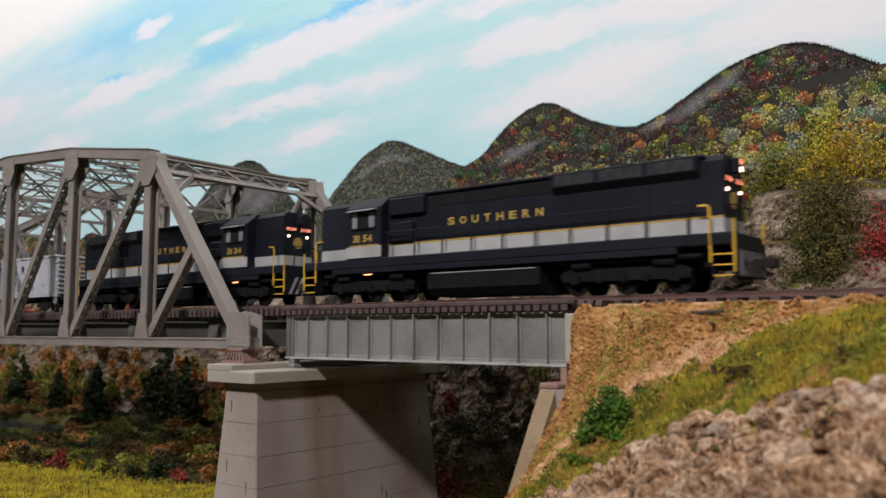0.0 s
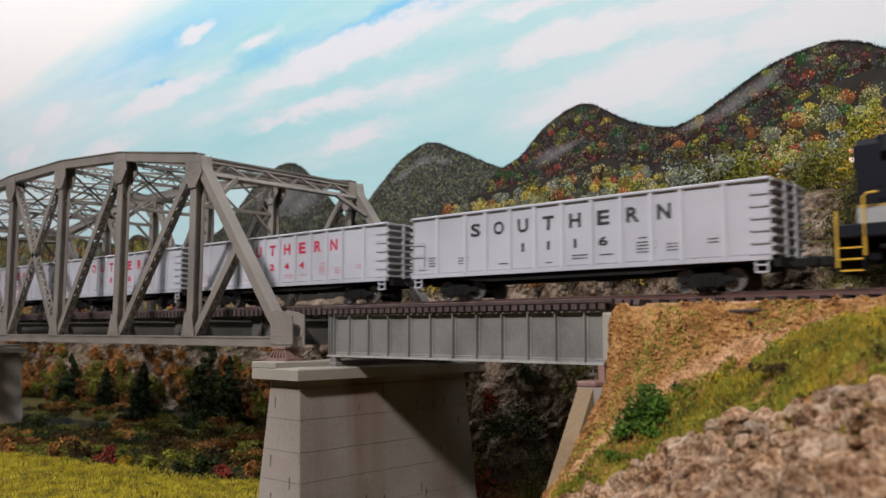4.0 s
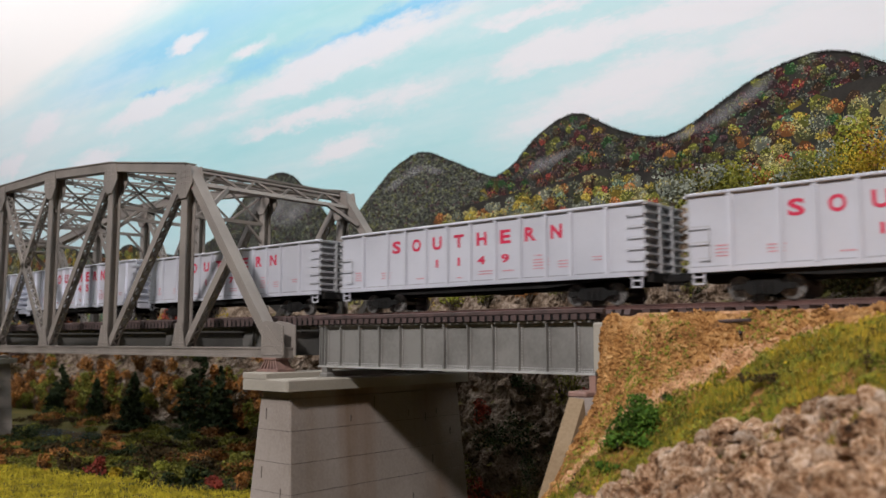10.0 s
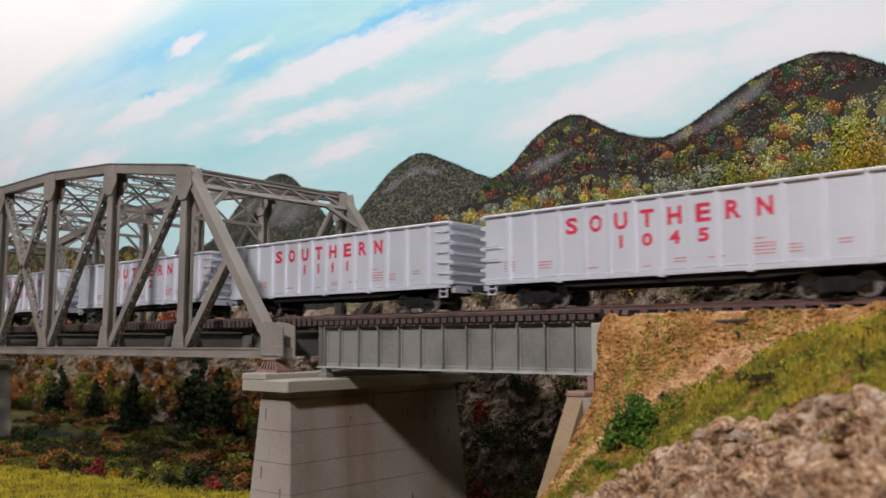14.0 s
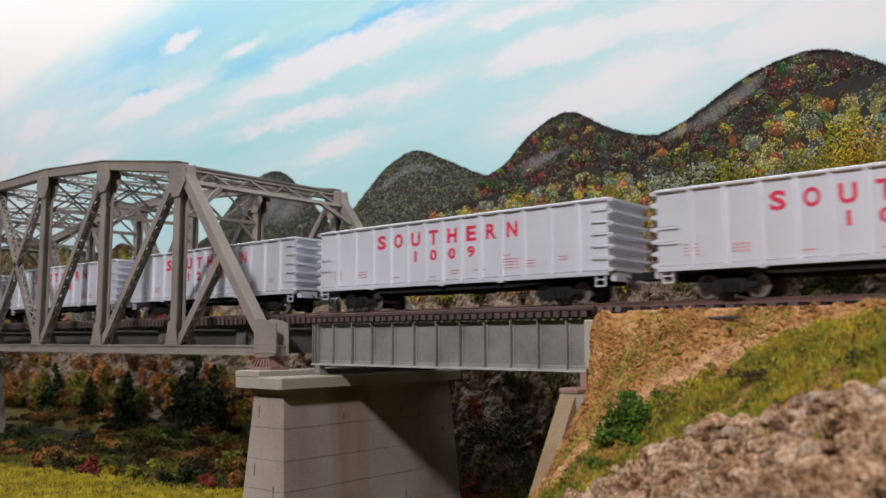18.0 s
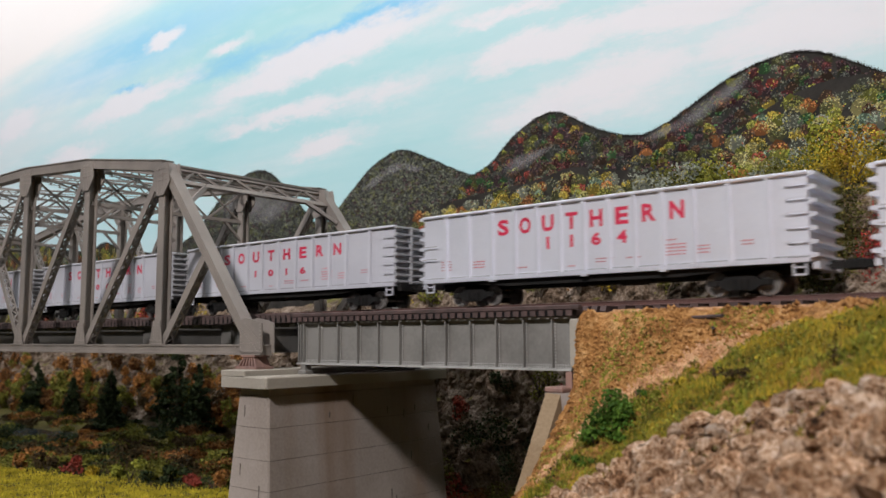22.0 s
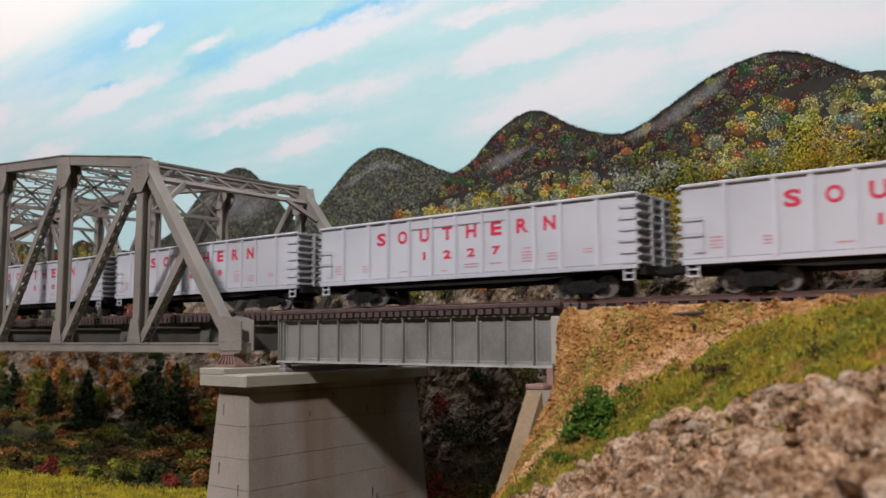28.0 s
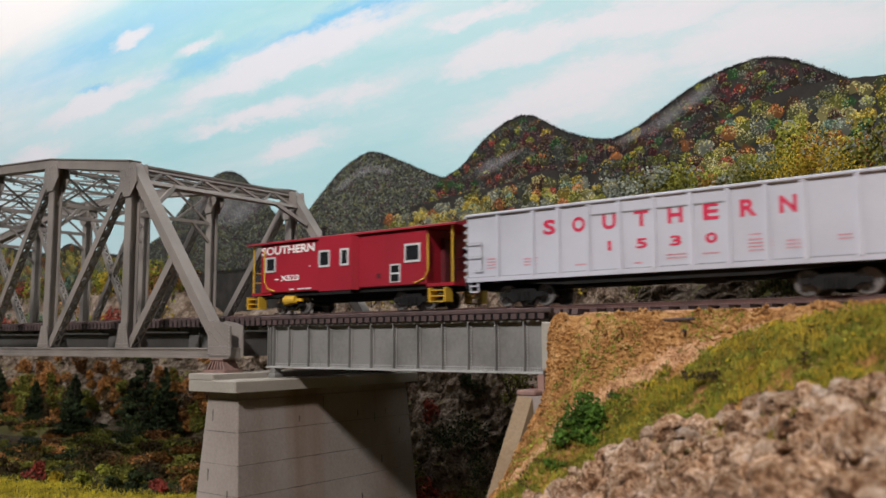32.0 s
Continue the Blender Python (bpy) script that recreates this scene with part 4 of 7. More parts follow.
yf = -BY - 0.375
for k in range(0, 5):
    x = -P * k
    if k == 0:
        for dx, dz in ((-0.16, -0.13), (0.16, 0.13)):
            rivet_row("rivets", (dx - 1.02, -BY - 0.275, ZC + 1.25 + dz), (-7.21 + dx, -BY - 0.275, HT[1] - 0.85 + dz), 0.16, truss)
        for a, b in (((-0.82, 0.08), (0.65, 0.08)), ((0.62, 0.08), (0.6, 1.3)), ((-0.82, 0.1), (-0.82, 0.9)), ((-0.7, 0.45), (0.6, 0.45)), ((-0.85, 1.15), (0.45, 0.1)), ((-0.5, 1.35), (0.6, 0.5))):
            rivet_row("rivets", (x + a[0], yf, ZC + a[1]), (x + b[0], yf, ZC + b[1]), 0.14, truss)
        continue
    for dx in (-0.2, 0.2):
        rivet_row("rivets", (x + dx, yf, ZC + 0.4), (x + dx, yf, ZC + 1.5), 0.14, truss)
        rivet_row("rivets", (x + dx, yf, HT[k] - 1.45), (x + dx, yf, HT[k] - 0.1), 0.14, truss)
    for dz in (-0.2, -0.5, -0.8):
        rivet_row("rivets", (x - 0.65, yf, HT[k] + dz), (x + 0.55, yf, HT[k] + dz), 0.16, truss)
    for dz in (0.42, 0.6):
        rivet_row("rivets", (x - 0.5, yf, ZC + dz), (x + 0.5, yf, ZC + dz), 0.14, truss)
for z in (-2.12, -1.88):
    rivet_row("rivets", (-P * 4.4, -BY - 0.31, z), (-1.3, -BY - 0.31, z), 0.2, truss)

# portals, sway frames, top laterals
for k, j in ((0, 1), (N, N - 1)):
    foot, head = Vector((-P * k, 0, ZC)), Vector((-P * j, 0, HT[j]))
    d = (head - foot).normalized()
    hi, lo = head - d * 0.1, head - d * 1.15
    pb = Shape()
    for c in (hi, lo):
        pb.beam((c.x, -BY, c.z), (c.x, BY, c.z), 0.15, 0.28, d)
    portal = part("portal_brace", pb, truss_steel, truss)
    la = Shape()
    cuts = 8
    for i in range(cuts):
        y0, y1 = -BY + 0.4 + i * (2 * BY - 0.8) / cuts, -BY + 0.4 + (i + 1) * (2 * BY - 0.8) / cuts
        a, b = (hi, lo) if i % 2 else (lo, hi)
        la.beam((a.x, y0, a.z), (b.x, y1, b.z), 0.12, 0.1, (1, 0, 0))
    part("lacing", la, truss_steel, portal)
    knee = head - d * 2.7
    for e in (-1, 1):
        kn = Shape().beam((knee.x, e * (BY - 0.3), knee.z), (lo.x, e * (BY - 1.9), lo.z), 0.22, 0.2, (1, 0, 0))
        part("knee_brace", kn, truss_steel, truss)
for k in range(1, N):
    x, h = -P * k, HT[k]
    st = Shape()
    st.beam((x, -BY, h + 0.1), (x, BY, h + 0.1), 0.3, 0.12, (0, 0, 1))
    st.beam((x, -BY, h - 0.35), (x, BY, h - 0.35), 0.3, 0.12, (0, 0, 1))
    strut = part("top_strut", st, truss_steel, truss)
    z = Shape().lace((x, -BY + 0.3, h - 0.12), (x, BY - 0.3, h - 0.12), (0, 0, 0.42), 0.5, 0.08, 0.05)
    part("lacing", z, truss_steel, strut)
    if 1 < k < N - 1:
        sw = Shape()
        sw.beam((x, -BY, h - 2.3), (x, BY, h - 2.3), 0.2, 0.22, (0, 0, 1))
        n = 4
        for i in range(n):
            y0, y1 = -BY + 0.3 + i * (2 * BY - 0.6) / n, -BY + 0.3 + (i + 1) * (2 * BY - 0.6) / n
            sw.beam((x, y0, h - 2.3), (x, y1, h - 0.4), 0.12, 0.1, (1, 0, 0))
            sw.beam((x, y0, h - 0.4), (x, y1, h - 2.3), 0.12, 0.1, (1, 0, 0))
        for e in (-1, 1):
            sw.beam((x, e * (BY - 0.2), h - 3.6), (x, e * (BY - 1.6), h - 2.3), 0.16, 0.16, (1, 0, 0))
        part("sway_frame", sw, truss_steel, truss)
    if k < N - 1:
        h2 = HT[k + 1]
        for e in (-1, 1):
            a, b = Vector((x, -e * (BY - 0.2), h - 0.1)), Vector((x - P, e * (BY - 0.2), h2 - 0.1))
            lat = part("top_lateral", Shape().beam(a, b, 0.1, 0.12, (0, 0, 1)), truss_steel, truss)
            part("lacing", Shape().lace(a - Vector((0, 0, 0.2)), b - Vector((0, 0, 0.2)), (0.3, 0.3, 0), 0.6, 0.08, 0.04), truss_steel, lat)
for k in range(0, N + 1):
    x = -P * k
    e = 0.45 if k == 0 else (-0.45 if k == N else 0)
    fb = Shape().box(x - 0.04 - e, x + 0.04 - e, -BY + 0.25, BY - 0.25, -2.12, -1.0)
    for z in (-2.12, -1.0):
        fb.box(x - 0.22 - e, x + 0.22 - e, -BY + 0.25, BY - 0.25, z - 0.04, z + 0.04)
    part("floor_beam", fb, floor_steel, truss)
for y in (-GYS, GYS):
    sg = Shape().box(-P * N + 0.2, -1.55, y - 0.03, y + 0.03, -2.1, -0.72)
    for z in (-2.1, -0.74):
        sg.box(-P * N + 0.2, -1.55, y - 0.2, y + 0.2, z - 0.03, z + 0.03)
    for i in range(28):
        x = -P * N + 1.2 + i * 1.97
        sg.box(x - 0.03, x + 0.03, y - 0.16, y + 0.16, -2.1, -0.72)
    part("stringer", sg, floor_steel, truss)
    part("stringer_end", Shape().cbox(-2.0, -1.5, y - 0.2, y + 0.2, -1.98, -0.76, 0.05), girder_edge, truss, "pale riveted end of the stringer")
for x in (0.0, -P * N):
    for y in (-BY, BY):
        shoe(x - 0.25 if x == 0 else x + 0.25, y)

# ---- plate girder span ----
GX0, GX1, GS, GY, GT, GB = 1.0, 15.55, 1.234, 3.76, -0.80, -2.64  # ends, panel, half width, top, bottom
gird = thing("plate_girder_bridge", (8.2, 0, GB - 0.04), "grey riveted steel deck plate girder bridge span", "bridge")
for y in (-GY, GY):
    e = -1 if y < 0 else 1
    part("web_plate", Shape().box(GX0, GX1, y - 0.03, y + 0.03, GB, GT), girder_steel, gird)
    for z in (GB, GT):
        # the bottom flange takes the paler steel as a painted highlight
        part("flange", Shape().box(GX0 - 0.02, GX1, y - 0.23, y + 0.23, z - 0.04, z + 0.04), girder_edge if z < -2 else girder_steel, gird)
        part("flange_angle", Shape().box(GX0, GX1, y - 0.07, y + 0.07, *((z + 0.04, z + 0.2) if z < -2 else (z - 0.16, z - 0.04))), girder_steel, gird)
    for x in [GX0 + 0.06, GX0 + 0.2, GX0 + 0.4] + [2.41 + i * GS for i in range(11)]:
        # an angle of two legs: one stands out, one lies on the web
        prof = [(x - 0.11, 0.03), (x - 0.11, 0.055), (x - 0.025, 0.055), (x - 0.025, 0.21), (x + 0.025, 0.21), (x + 0.025, 0.055), (x + 0.11, 0.055), (x + 0.11, 0.03)]
        part("stiffener", Shape().loft([[(a, y + e * b, z) for a, b in prof] for z in (GB + 0.04, GT - 0.04)]), girder_steel, gird)
        rv = Shape()
        for q in range(13):
            z = GB + 0.26 + q * 0.115
            for sx in (-0.07, 0.07):
                rv.box(x + sx - 0.02, x + sx + 0.02, y + e * 0.055, y + e * 0.075, z - 0.02, z + 0.02)
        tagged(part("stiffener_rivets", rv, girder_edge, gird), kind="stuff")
    rv = Shape()
    for q in range(139):
        x = GX0 + 0.1 + q * 0.104
        for z in (GB + 0.16, GB + 0.08):
            rv.box(x - 0.024, x + 0.024, y + e * 0.07, y + e * 0.095, z - 0.024, z + 0.024)
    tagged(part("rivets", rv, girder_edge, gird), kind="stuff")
for i in range(7):
    x = GX0 + 0.6 + i * 2.2
    part("cross_frame", Shape().beam((x, -GY, GB + 0.1), (x, GY, GT - 0.1), 0.1, 0.1, (1, 0, 0)).beam((x, GY, GB + 0.1), (x, -GY, GT - 0.1), 0.1, 0.1, (1, 0, 0)), girder_steel, gird)
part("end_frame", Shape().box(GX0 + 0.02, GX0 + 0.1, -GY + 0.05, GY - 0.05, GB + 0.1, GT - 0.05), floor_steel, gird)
for y in (-GY, GY):
    ft = Shape().loft([rect_ring(GX0 + 0.1, GX0 + 0.62, y - 0.26, y + 0.26, -3.117, 0.03), rect_ring(GX0 + 0.1, GX0 + 0.62, y - 0.26, y + 0.26, -2.97, 0.03), rect_ring(GX0 + 0.2, GX0 + 0.52, y - 0.2, y + 0.2, -2.92, 0.03), rect_ring(GX0 + 0.2, GX0 + 0.52, y - 0.2, y + 0.2, GB - 0.04, 0.03)])
    part("bearing_foot", ft, girder_steel, gird, "stepped steel bearing under the girder end")

for dx in (-72.9, -88.9):
    copy_thing(gird, pose(*W(8.2 + dx, 0, GB - 0.04)))

# ---- abutment ----
ab = thing("abutment", (15.5, 0, -10.7), "pale concrete bridge abutment with a battered wing wall", "abutment")
part("seat_block", Shape().loft([rect_ring(14.1, 17.0, -4.52, 4.5, -10.7), rect_ring(14.75, 17.0, -4.5, 4.5, -3.42)]), concrete, ab)
part("back_wall", Shape().cbox(15.57, 16.0, -4.12, 4.1, -2.55, -0.86, 0.04), concrete_cap, ab)
part("bearing_ledge", Shape().cbox(14.72, 15.5, -4.48, -2.9, -3.425, -3.22, 0.05), shoe_rust, ab, "rust stained bearing ledge")
for y in (-GY, GY):
    part("girder_bearing", Shape().box(15.3, 15.55, y - 0.2, y + 0.2, -3.43, GB - 0.045), shoe_rust, ab)
wing = []
for j in range(12):
    y = -4.52 - j * 0.5
    x = 14.82 + 0.02 * j
    zt = max(-3.42 - (-4.52 - y) * 1.5, -10.6)
    wing.append([(x - 0.05 + (zt + 3.42) * 0.09, y, -10.9), (x + 1.2, y, -10.9), (x + 0.6, y, zt - 0.04), (x, y, zt)])
part("wing_wall", Shape().loft(wing), wing_concrete, ab, "stained tan concrete wing wall")

# ---- track ----
RZ = -0.13  # height of the rail head
for y in (-0.75, 0.75):
    r = thing("rail", (0, y, RZ - 0.2), "brown rusty steel rail spiked to the ties", "rail", "running rails", "structure")
    prof = [(-0.075, -0.2), (0.075, -0.2), (0.07, -0.165), (0.014, -0.15), (0.014, -0.06), (0.036, -0.045), (0.036, -0.012), (-0.036, -0.012), (-0.036, -0.045), (-0.014, -0.06), (-0.014, -0.15), (-0.07, -0.165)]
    part("rail_body", Shape().loft([[(x, y + a, RZ + b) for a, b in prof] for x in (-428, 443)]), rail_rust, r)
    part("rail_head", Shape().box(-428, 443, y - 0.034, y + 0.034, RZ - 0.012, RZ), rail_head, r, "polished rail head")
# deck of the truss: ties, guard timbers, dark strips added to shade the tie gaps
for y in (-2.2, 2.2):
    solid("deck_board", Shape().box(-88.5, 0.62, y - 0.165, y + 0.165, -0.70, -0.46), loco_dark, "dark strip added as shade between the bridge ties", "deck board", kind="structure")
    solid("guard_timber", Shape().cbox(-88.5, 0.62, y - 0.12, y + 0.12, -0.448, -0.25, 0.03), tie_wood, "dark brown guard timber along the bridge ties", "guard timber", kind="structure")
# girder deck: added dark strips here too, blocking light through the tie gaps
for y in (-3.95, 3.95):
    solid("deck_board", Shape().box(0.8, 15.7, y - 0.12, y + 0.14, -0.735, -0.545), loco_dark, "dark strip added as shade between the bridge ties", "deck board", kind="structure")
    solid("guard_timber", Shape().cbox(0.72, 15.95, y - 0.13, y + 0.13, -0.532, -0.355, 0.03), tie_wood, "dark brown guard timber along the bridge ties", "guard timber", kind="structure")
bridge_track = thing("bridge_ties", (0, 0, -0.70), "closely spaced dark brown timber bridge ties", "ties", kind="structure")
for i in range(112):
    x = 0.45 - i * 0.40
    part("tie", Shape().box(x - 0.13, x + 0.13, -2.38, 2.38, -0.71, RZ - 0.205), tie_wood, bridge_track, at=(x, 0, -0.53), key="bridge_tie_mesh")
wide_track = thing("bridge_ties", (8, 0, -0.75), "long dark brown timber ties across the wide girder deck", "ties", kind="structure")
for i in range(40):
    x = 0.9 + i * 0.376
    prof = [(-4.11, -0.745), (4.11, -0.745), (4.11, -0.537), (1.7, -0.537), (1.6, RZ - 0.205), (-1.6, RZ - 0.205), (-1.7, -0.537), (-4.11, -0.537)]
    part("tie", Shape().loft([[(x + q, a, b) for a, b in prof] for q in (-0.125, 0.125)]), tie_wood, wide_track, at=(x, 0, -0.53), key="wide_tie_mesh")
land = thing("track_ties", (16, 0, -0.56), "dark brown timber ties in gravel ballast", "ties", kind="structure")
for i in range(89):
    x = 16.2 + i * 0.70
    part("tie", Shape().box(x - 0.15, x + 0.15, -1.4, 1.4, -0.66, RZ - 0.205), tie_wood, land, at=(x, 0, -0.38), key="land_tie_mesh")
far = Shape()
x = 78.6
while x < 443:
    far.box(x - 0.15, x + 0.15, -1.4, 1.4, -0.66, RZ - 0.205)
    x += 0.7
x = -44.5
while x > -428:
    far.box(x - 0.15, x + 0.15, -1.4, 1.4, -0.71, RZ - 0.205)
    x -= 0.7
ft = part("far_ties", far, tie_wood, land)
tagged(ft, kind="stuff")
for x0, x1 in ((16.02, 443), (-428, -88.6)):
    solid("ballast", Shape().loft([[(x, -2.5, -0.74), (x, 2.6, -0.74), (x, 1.75, -0.47), (x, -1.7, -0.50)] for x in (x0, x1)]), ballast_mat, "pinkish tan gravel ballast under the track", "ballast", kind="structure")


# ---- train ----
AXLES = []  # wheelsets with their car, to be turned


def mover(name, label, category, group=""):
    ob = thing(name, (0, 0, 0), label, category, group)
    return ob


def wheelset(parent, x, r, dark=False):
    """An axle with its two wheels, which turn as one."""
    c_ = r + RZ
    w = Shape().tube([(x, -0.95, c_), (x, 0.95, c_)], 0.09)
    for y in (-0.78, 0.78):
        o = -1 if y < 0 else 1
        w.tube([(x, y - 0.07, c_), (x, y - 0.06, c_), (x, y + 0.06, c_), (x, y + 0.07, c_)], [r * 0.93, r, r, r * 0.93], 24)
        w.tube([(x, y + o * 0.07, c_), (x, y + o * 0.12, c_)], [r * 0.35, r * 0.25], 12)
        for k in range(6):
            a = k * 1.0472
            c, s_ = math.cos(a) * r * 0.62, math.sin(a) * r * 0.62
            w.box(x + c - 0.035, x + c + 0.035, y + o * 0.068, y + o * 0.078, c_ + s_ - 0.035, c_ + s_ + 0.035)
    return part("wheelset", w, loco_dark if dark else wheel_steel, parent, at=(x, 0, c_))


def truck(parent, cx, base, radius, axles, label, frame_mat):
    """A truck: side frames with springs and journal boxes, bolster, wheelsets."""
    r = radius + RZ
    t = part("truck", Shape().box(cx - 0.25, cx + 0.25, -0.95, 0.95, r - 0.02, r + 0.32), frame_mat, parent, label, at=(cx, 0, r))
    half = base / 2
    for y in (-1.06, 1.06):
        s = Shape()
        if axles == 2:
            s.plate([(cx - half - 0.2, r + 0.1), (cx - half - 0.2, r - 0.07), (cx - half + 0.16, r - 0.07), (cx - 0.42, r - 0.26), (cx + 0.42, r - 0.26), (cx + half - 0.16, r - 0.07), (cx + half + 0.2, r - 0.07), (cx + half + 0.2, r + 0.1), (cx + half - 0.25, r + 0.12), (cx + 0.5, r + 0.28), (cx - 0.5, r + 0.28), (cx - half + 0.25, r + 0.12)], y - 0.05, y + 0.05)
            for k in (-0.22, 0, 0.22):
                s.tube([(cx + k, y * 1.07, r - 0.22), (cx + k, y * 1.07, r + 0.14)], 0.085, 8)
        else:
            s.plate([(cx - half - 0.55, r + 0.35), (cx - half - 0.5, r + 0.02), (cx + half + 0.5, r + 0.02), (cx + half + 0.55, r + 0.35), (cx + half + 0.2, r + 0.48), (cx - half - 0.2, r + 0.48)], y - 0.09, y + 0.09)
            for k in range(-4, 5, 2):
                s.tube([(cx + k * half / 4.4, y * 1.1, r - 0.05), (cx + k * half / 4.4, y * 1.1, r + 0.25)], 0.12, 8)
            s.tube([(cx - half, y * 1.12, r + 0.6), (cx - half + 0.8, y * 1.12, r + 0.62)], 0.15, 10)
            s.tube([(cx + half - 0.8, y * 1.12, r + 0.62), (cx + half, y * 1.12, r + 0.6)], 0.15, 10)
        part("side_frame", s, frame_mat, t)
        for i in range(axles):
            x = cx - half + base * i / (axles - 1)
            part("journal_box", Shape().cbox(x - 0.13, x + 0.13, y * 1.04 - 0.08, y * 1.04 + 0.08, r - 0.1, r + 0.13, 0.03), frame_mat, t)
    for i in range(axles):
        AXLES.append(wheelset(t, cx - half + base * i / (axles - 1), radius, dark=axles == 3))
    return t


def coupler(parent, x, e):
    s = Shape().box(min(x, x + e * 0.7), max(x, x + e * 0.7), -0.13, 0.13, 0.72, 0.98)
    s.cbox(min(x + e * 0.6, x + e * 0.95), max(x + e * 0.6, x + e * 0.95), -0.2, 0.2, 0.66, 1.02, 0.05)
    part("coupler", s, under_black, parent)
    part("air_hose", Shape().tube([(x, -0.45, 0.9), (x + e * 0.3, -0.47, 0.7), (x + e * 0.5, -0.4, 0.42)], 0.04, 6), under_black, parent)


RIBS_A = [1.55, 3.2, 4.35, 5.64, 6.9, 8.23, 9.6, 10.88, 12.14, 13.32, 14.91]
RIBS = [1.27, 2.5, 3.72, 4.88, 5.95, 7.02, 8.08, 9.14, 10.2, 11.3, 12.45, 13.72, 15.03]
WORD = "SOUTHERN"


def gondola(number, kind, ink, patched):
    """An open coal gondola. kind A: slatted ends, thin ladders; kind B: deep bright end ribs."""
    L, top = (16.5, 3.70) if kind == "A" else (16.4, 3.86)
    ribs = RIBS_A if kind == "A" else [r_ * 16.4 / 16.3 for r_ in RIBS]
    first, pitch, lz, lh, nz_, nh = (3.67 if patched else 3.48, 1.27, 1.13, 0.58, 1.93, 0.36) if kind == "A" else (4.05, 1.086, 1.16, 0.66, 1.87, 0.49)
    skin = silver if kind == "A" else silver_b
    h, w, fl = L / 2, 1.46, 0.98
    tone = "black" if ink is black_ink else "red"
    look_of = "slatted ends" if kind == "A" else "deep ribbed ends"
    car = mover("coal_gondola", f"silver grey open coal gondola with {tone} lettering and {look_of}", "railway wagon", "coal gondolas of the train")
    k = kind
    for e in (-1, 1):
        y0, y1 = (e * w, e * (w - 0.08)) if e > 0 else (e * w, e * (w - 0.08))
        part("side_sheet", Shape().box(-h, h, min(y0, y1), max(y0, y1), fl, top - 0.06), skin, car, key="side" + k + str(e))
        part("top_rail", Shape().cbox(-h - 0.03, h + 0.03, e * w - 0.12, e * w + 0.12, top - 0.12, top, 0.03), skin, car, key="rail" + k + str(e))
        part("side_sill", Shape().box(-h, h, e * w - 0.08, e * w + 0.1, fl - 0.1, fl + 0.07), skin, car, key="sill" + k + str(e))
        for i, rx in enumerate(ribs):
            x = -h + rx
            x = x if e < 0 else -x
            rb = Shape().box(x - 0.075, x + 0.075, e * (w + 0.05) - 0.05, e * (w + 0.05) + 0.05, fl + 0.05, top - 0.1)
            rb.box(x - 0.12, x + 0.12, e * (w + 0.01) - 0.012, e * (w + 0.01) + 0.012, fl + 0.05, top - 0.1)
            part("rib", rb, skin, car, at=(x, e * (w + 0.05), fl), key="rib" + k + str(e))
            if kind == "B":
                part("bolster_foot", Shape().box(x - 0.13, x + 0.13, e * w - 0.12, e * w + 0.12, fl - 0.16, fl - 0.02) if i in (2, 6, 9) else Shape().box(x - 0.05, x + 0.05, e * w - 0.1, e * w + 0.11, fl - 0.05, fl + 0.03), skin, car, at=(x, e * w, fl - 0.1), key="foot" + str(i in (2, 6, 9)) + str(e))
    fl_ = Shape().box(-h, h, -w, w, fl, fl + 0.12)
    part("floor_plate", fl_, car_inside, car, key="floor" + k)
    for e in (-1, 1):
        x = e * h
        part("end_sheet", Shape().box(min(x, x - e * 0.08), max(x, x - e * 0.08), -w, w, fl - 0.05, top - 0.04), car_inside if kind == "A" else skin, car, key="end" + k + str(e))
        n = 9 if kind == "A" else 7
        for i in range(n):
            z = fl + 0.12 + i * (top - fl - 0.2) / (n - 1) - (0.02 if i else 0)
            dp, hh = (0.16, 0.075) if kind == "A" else (0.26, 0.10)
            sl = Shape().loft([[(x, y, z - hh), (x + e * dp, y, z - hh * 0.5), (x + e * dp, y, z + hh * 0.5), (x, y, z + hh)] for y in (-w - 0.03, w + 0.03)])
            part("end_rib", sl, slat_grey if kind == "A" else skin, car, at=(x, 0, z), key="slat" + k + str(e))
        for y in ((-0.5, 0.5) if kind == "A" else ()):
            part("end_post", Shape().box(min(x, x + e * 0.19), max(x, x + e * 0.19), y - 0.07, y + 0.07, fl - 0.05, top - 0.03), slat_grey, car, key="epost" + k + str(e) + str(y))
        part("end_sill", Shape().box(min(x, x + e * 0.22), max(x, x + e * 0.22), -1.3, 1.3, fl - 0.32, fl + 0.02), under_black if kind == "A" else skin, car, key="esill" + k + str(e))
        # ladders and grab irons stand at the far end of either side, seen from it
        for side in (-1, 1):
            yy = side * (w + 0.13)
            lad = Shape()
            if side * e < 0:
                x1, x0 = e * (h - 0.02), e * (h - 0.66)
                for i in range(7 if kind == "A" else 6):
                    z = fl + 0.12 + i * (0.42 if kind == "A" else 0.47)
                    rung = Shape().beam((x0, yy, z), (x1, yy, z), 0.032 if kind == "A" else 0.045, 0.04)
                    for q in (x0, x1):
                        rung.beam((q, yy, z), (q, side * w, z), 0.035, 0.03, (0, 0, 1))
                    part("ladder_rung", rung, skin, car, at=(x1, yy, z), key="rung" + k + str(e) + str(side))
            else:
                x1 = e * (h - 0.02)
                for z in (fl + 0.95, fl + 1.5):
                    lad.beam((x1, yy, z), (x1 - e * 0.8, yy, z), 0.035, 0.035)
                if kind == "A":
                    lad.beam((x1 - e * 0.8, yy, fl + 0.35), (x1 - e * 0.8, yy, fl + 1.5), 0.03, 0.03, (0, 1, 0))
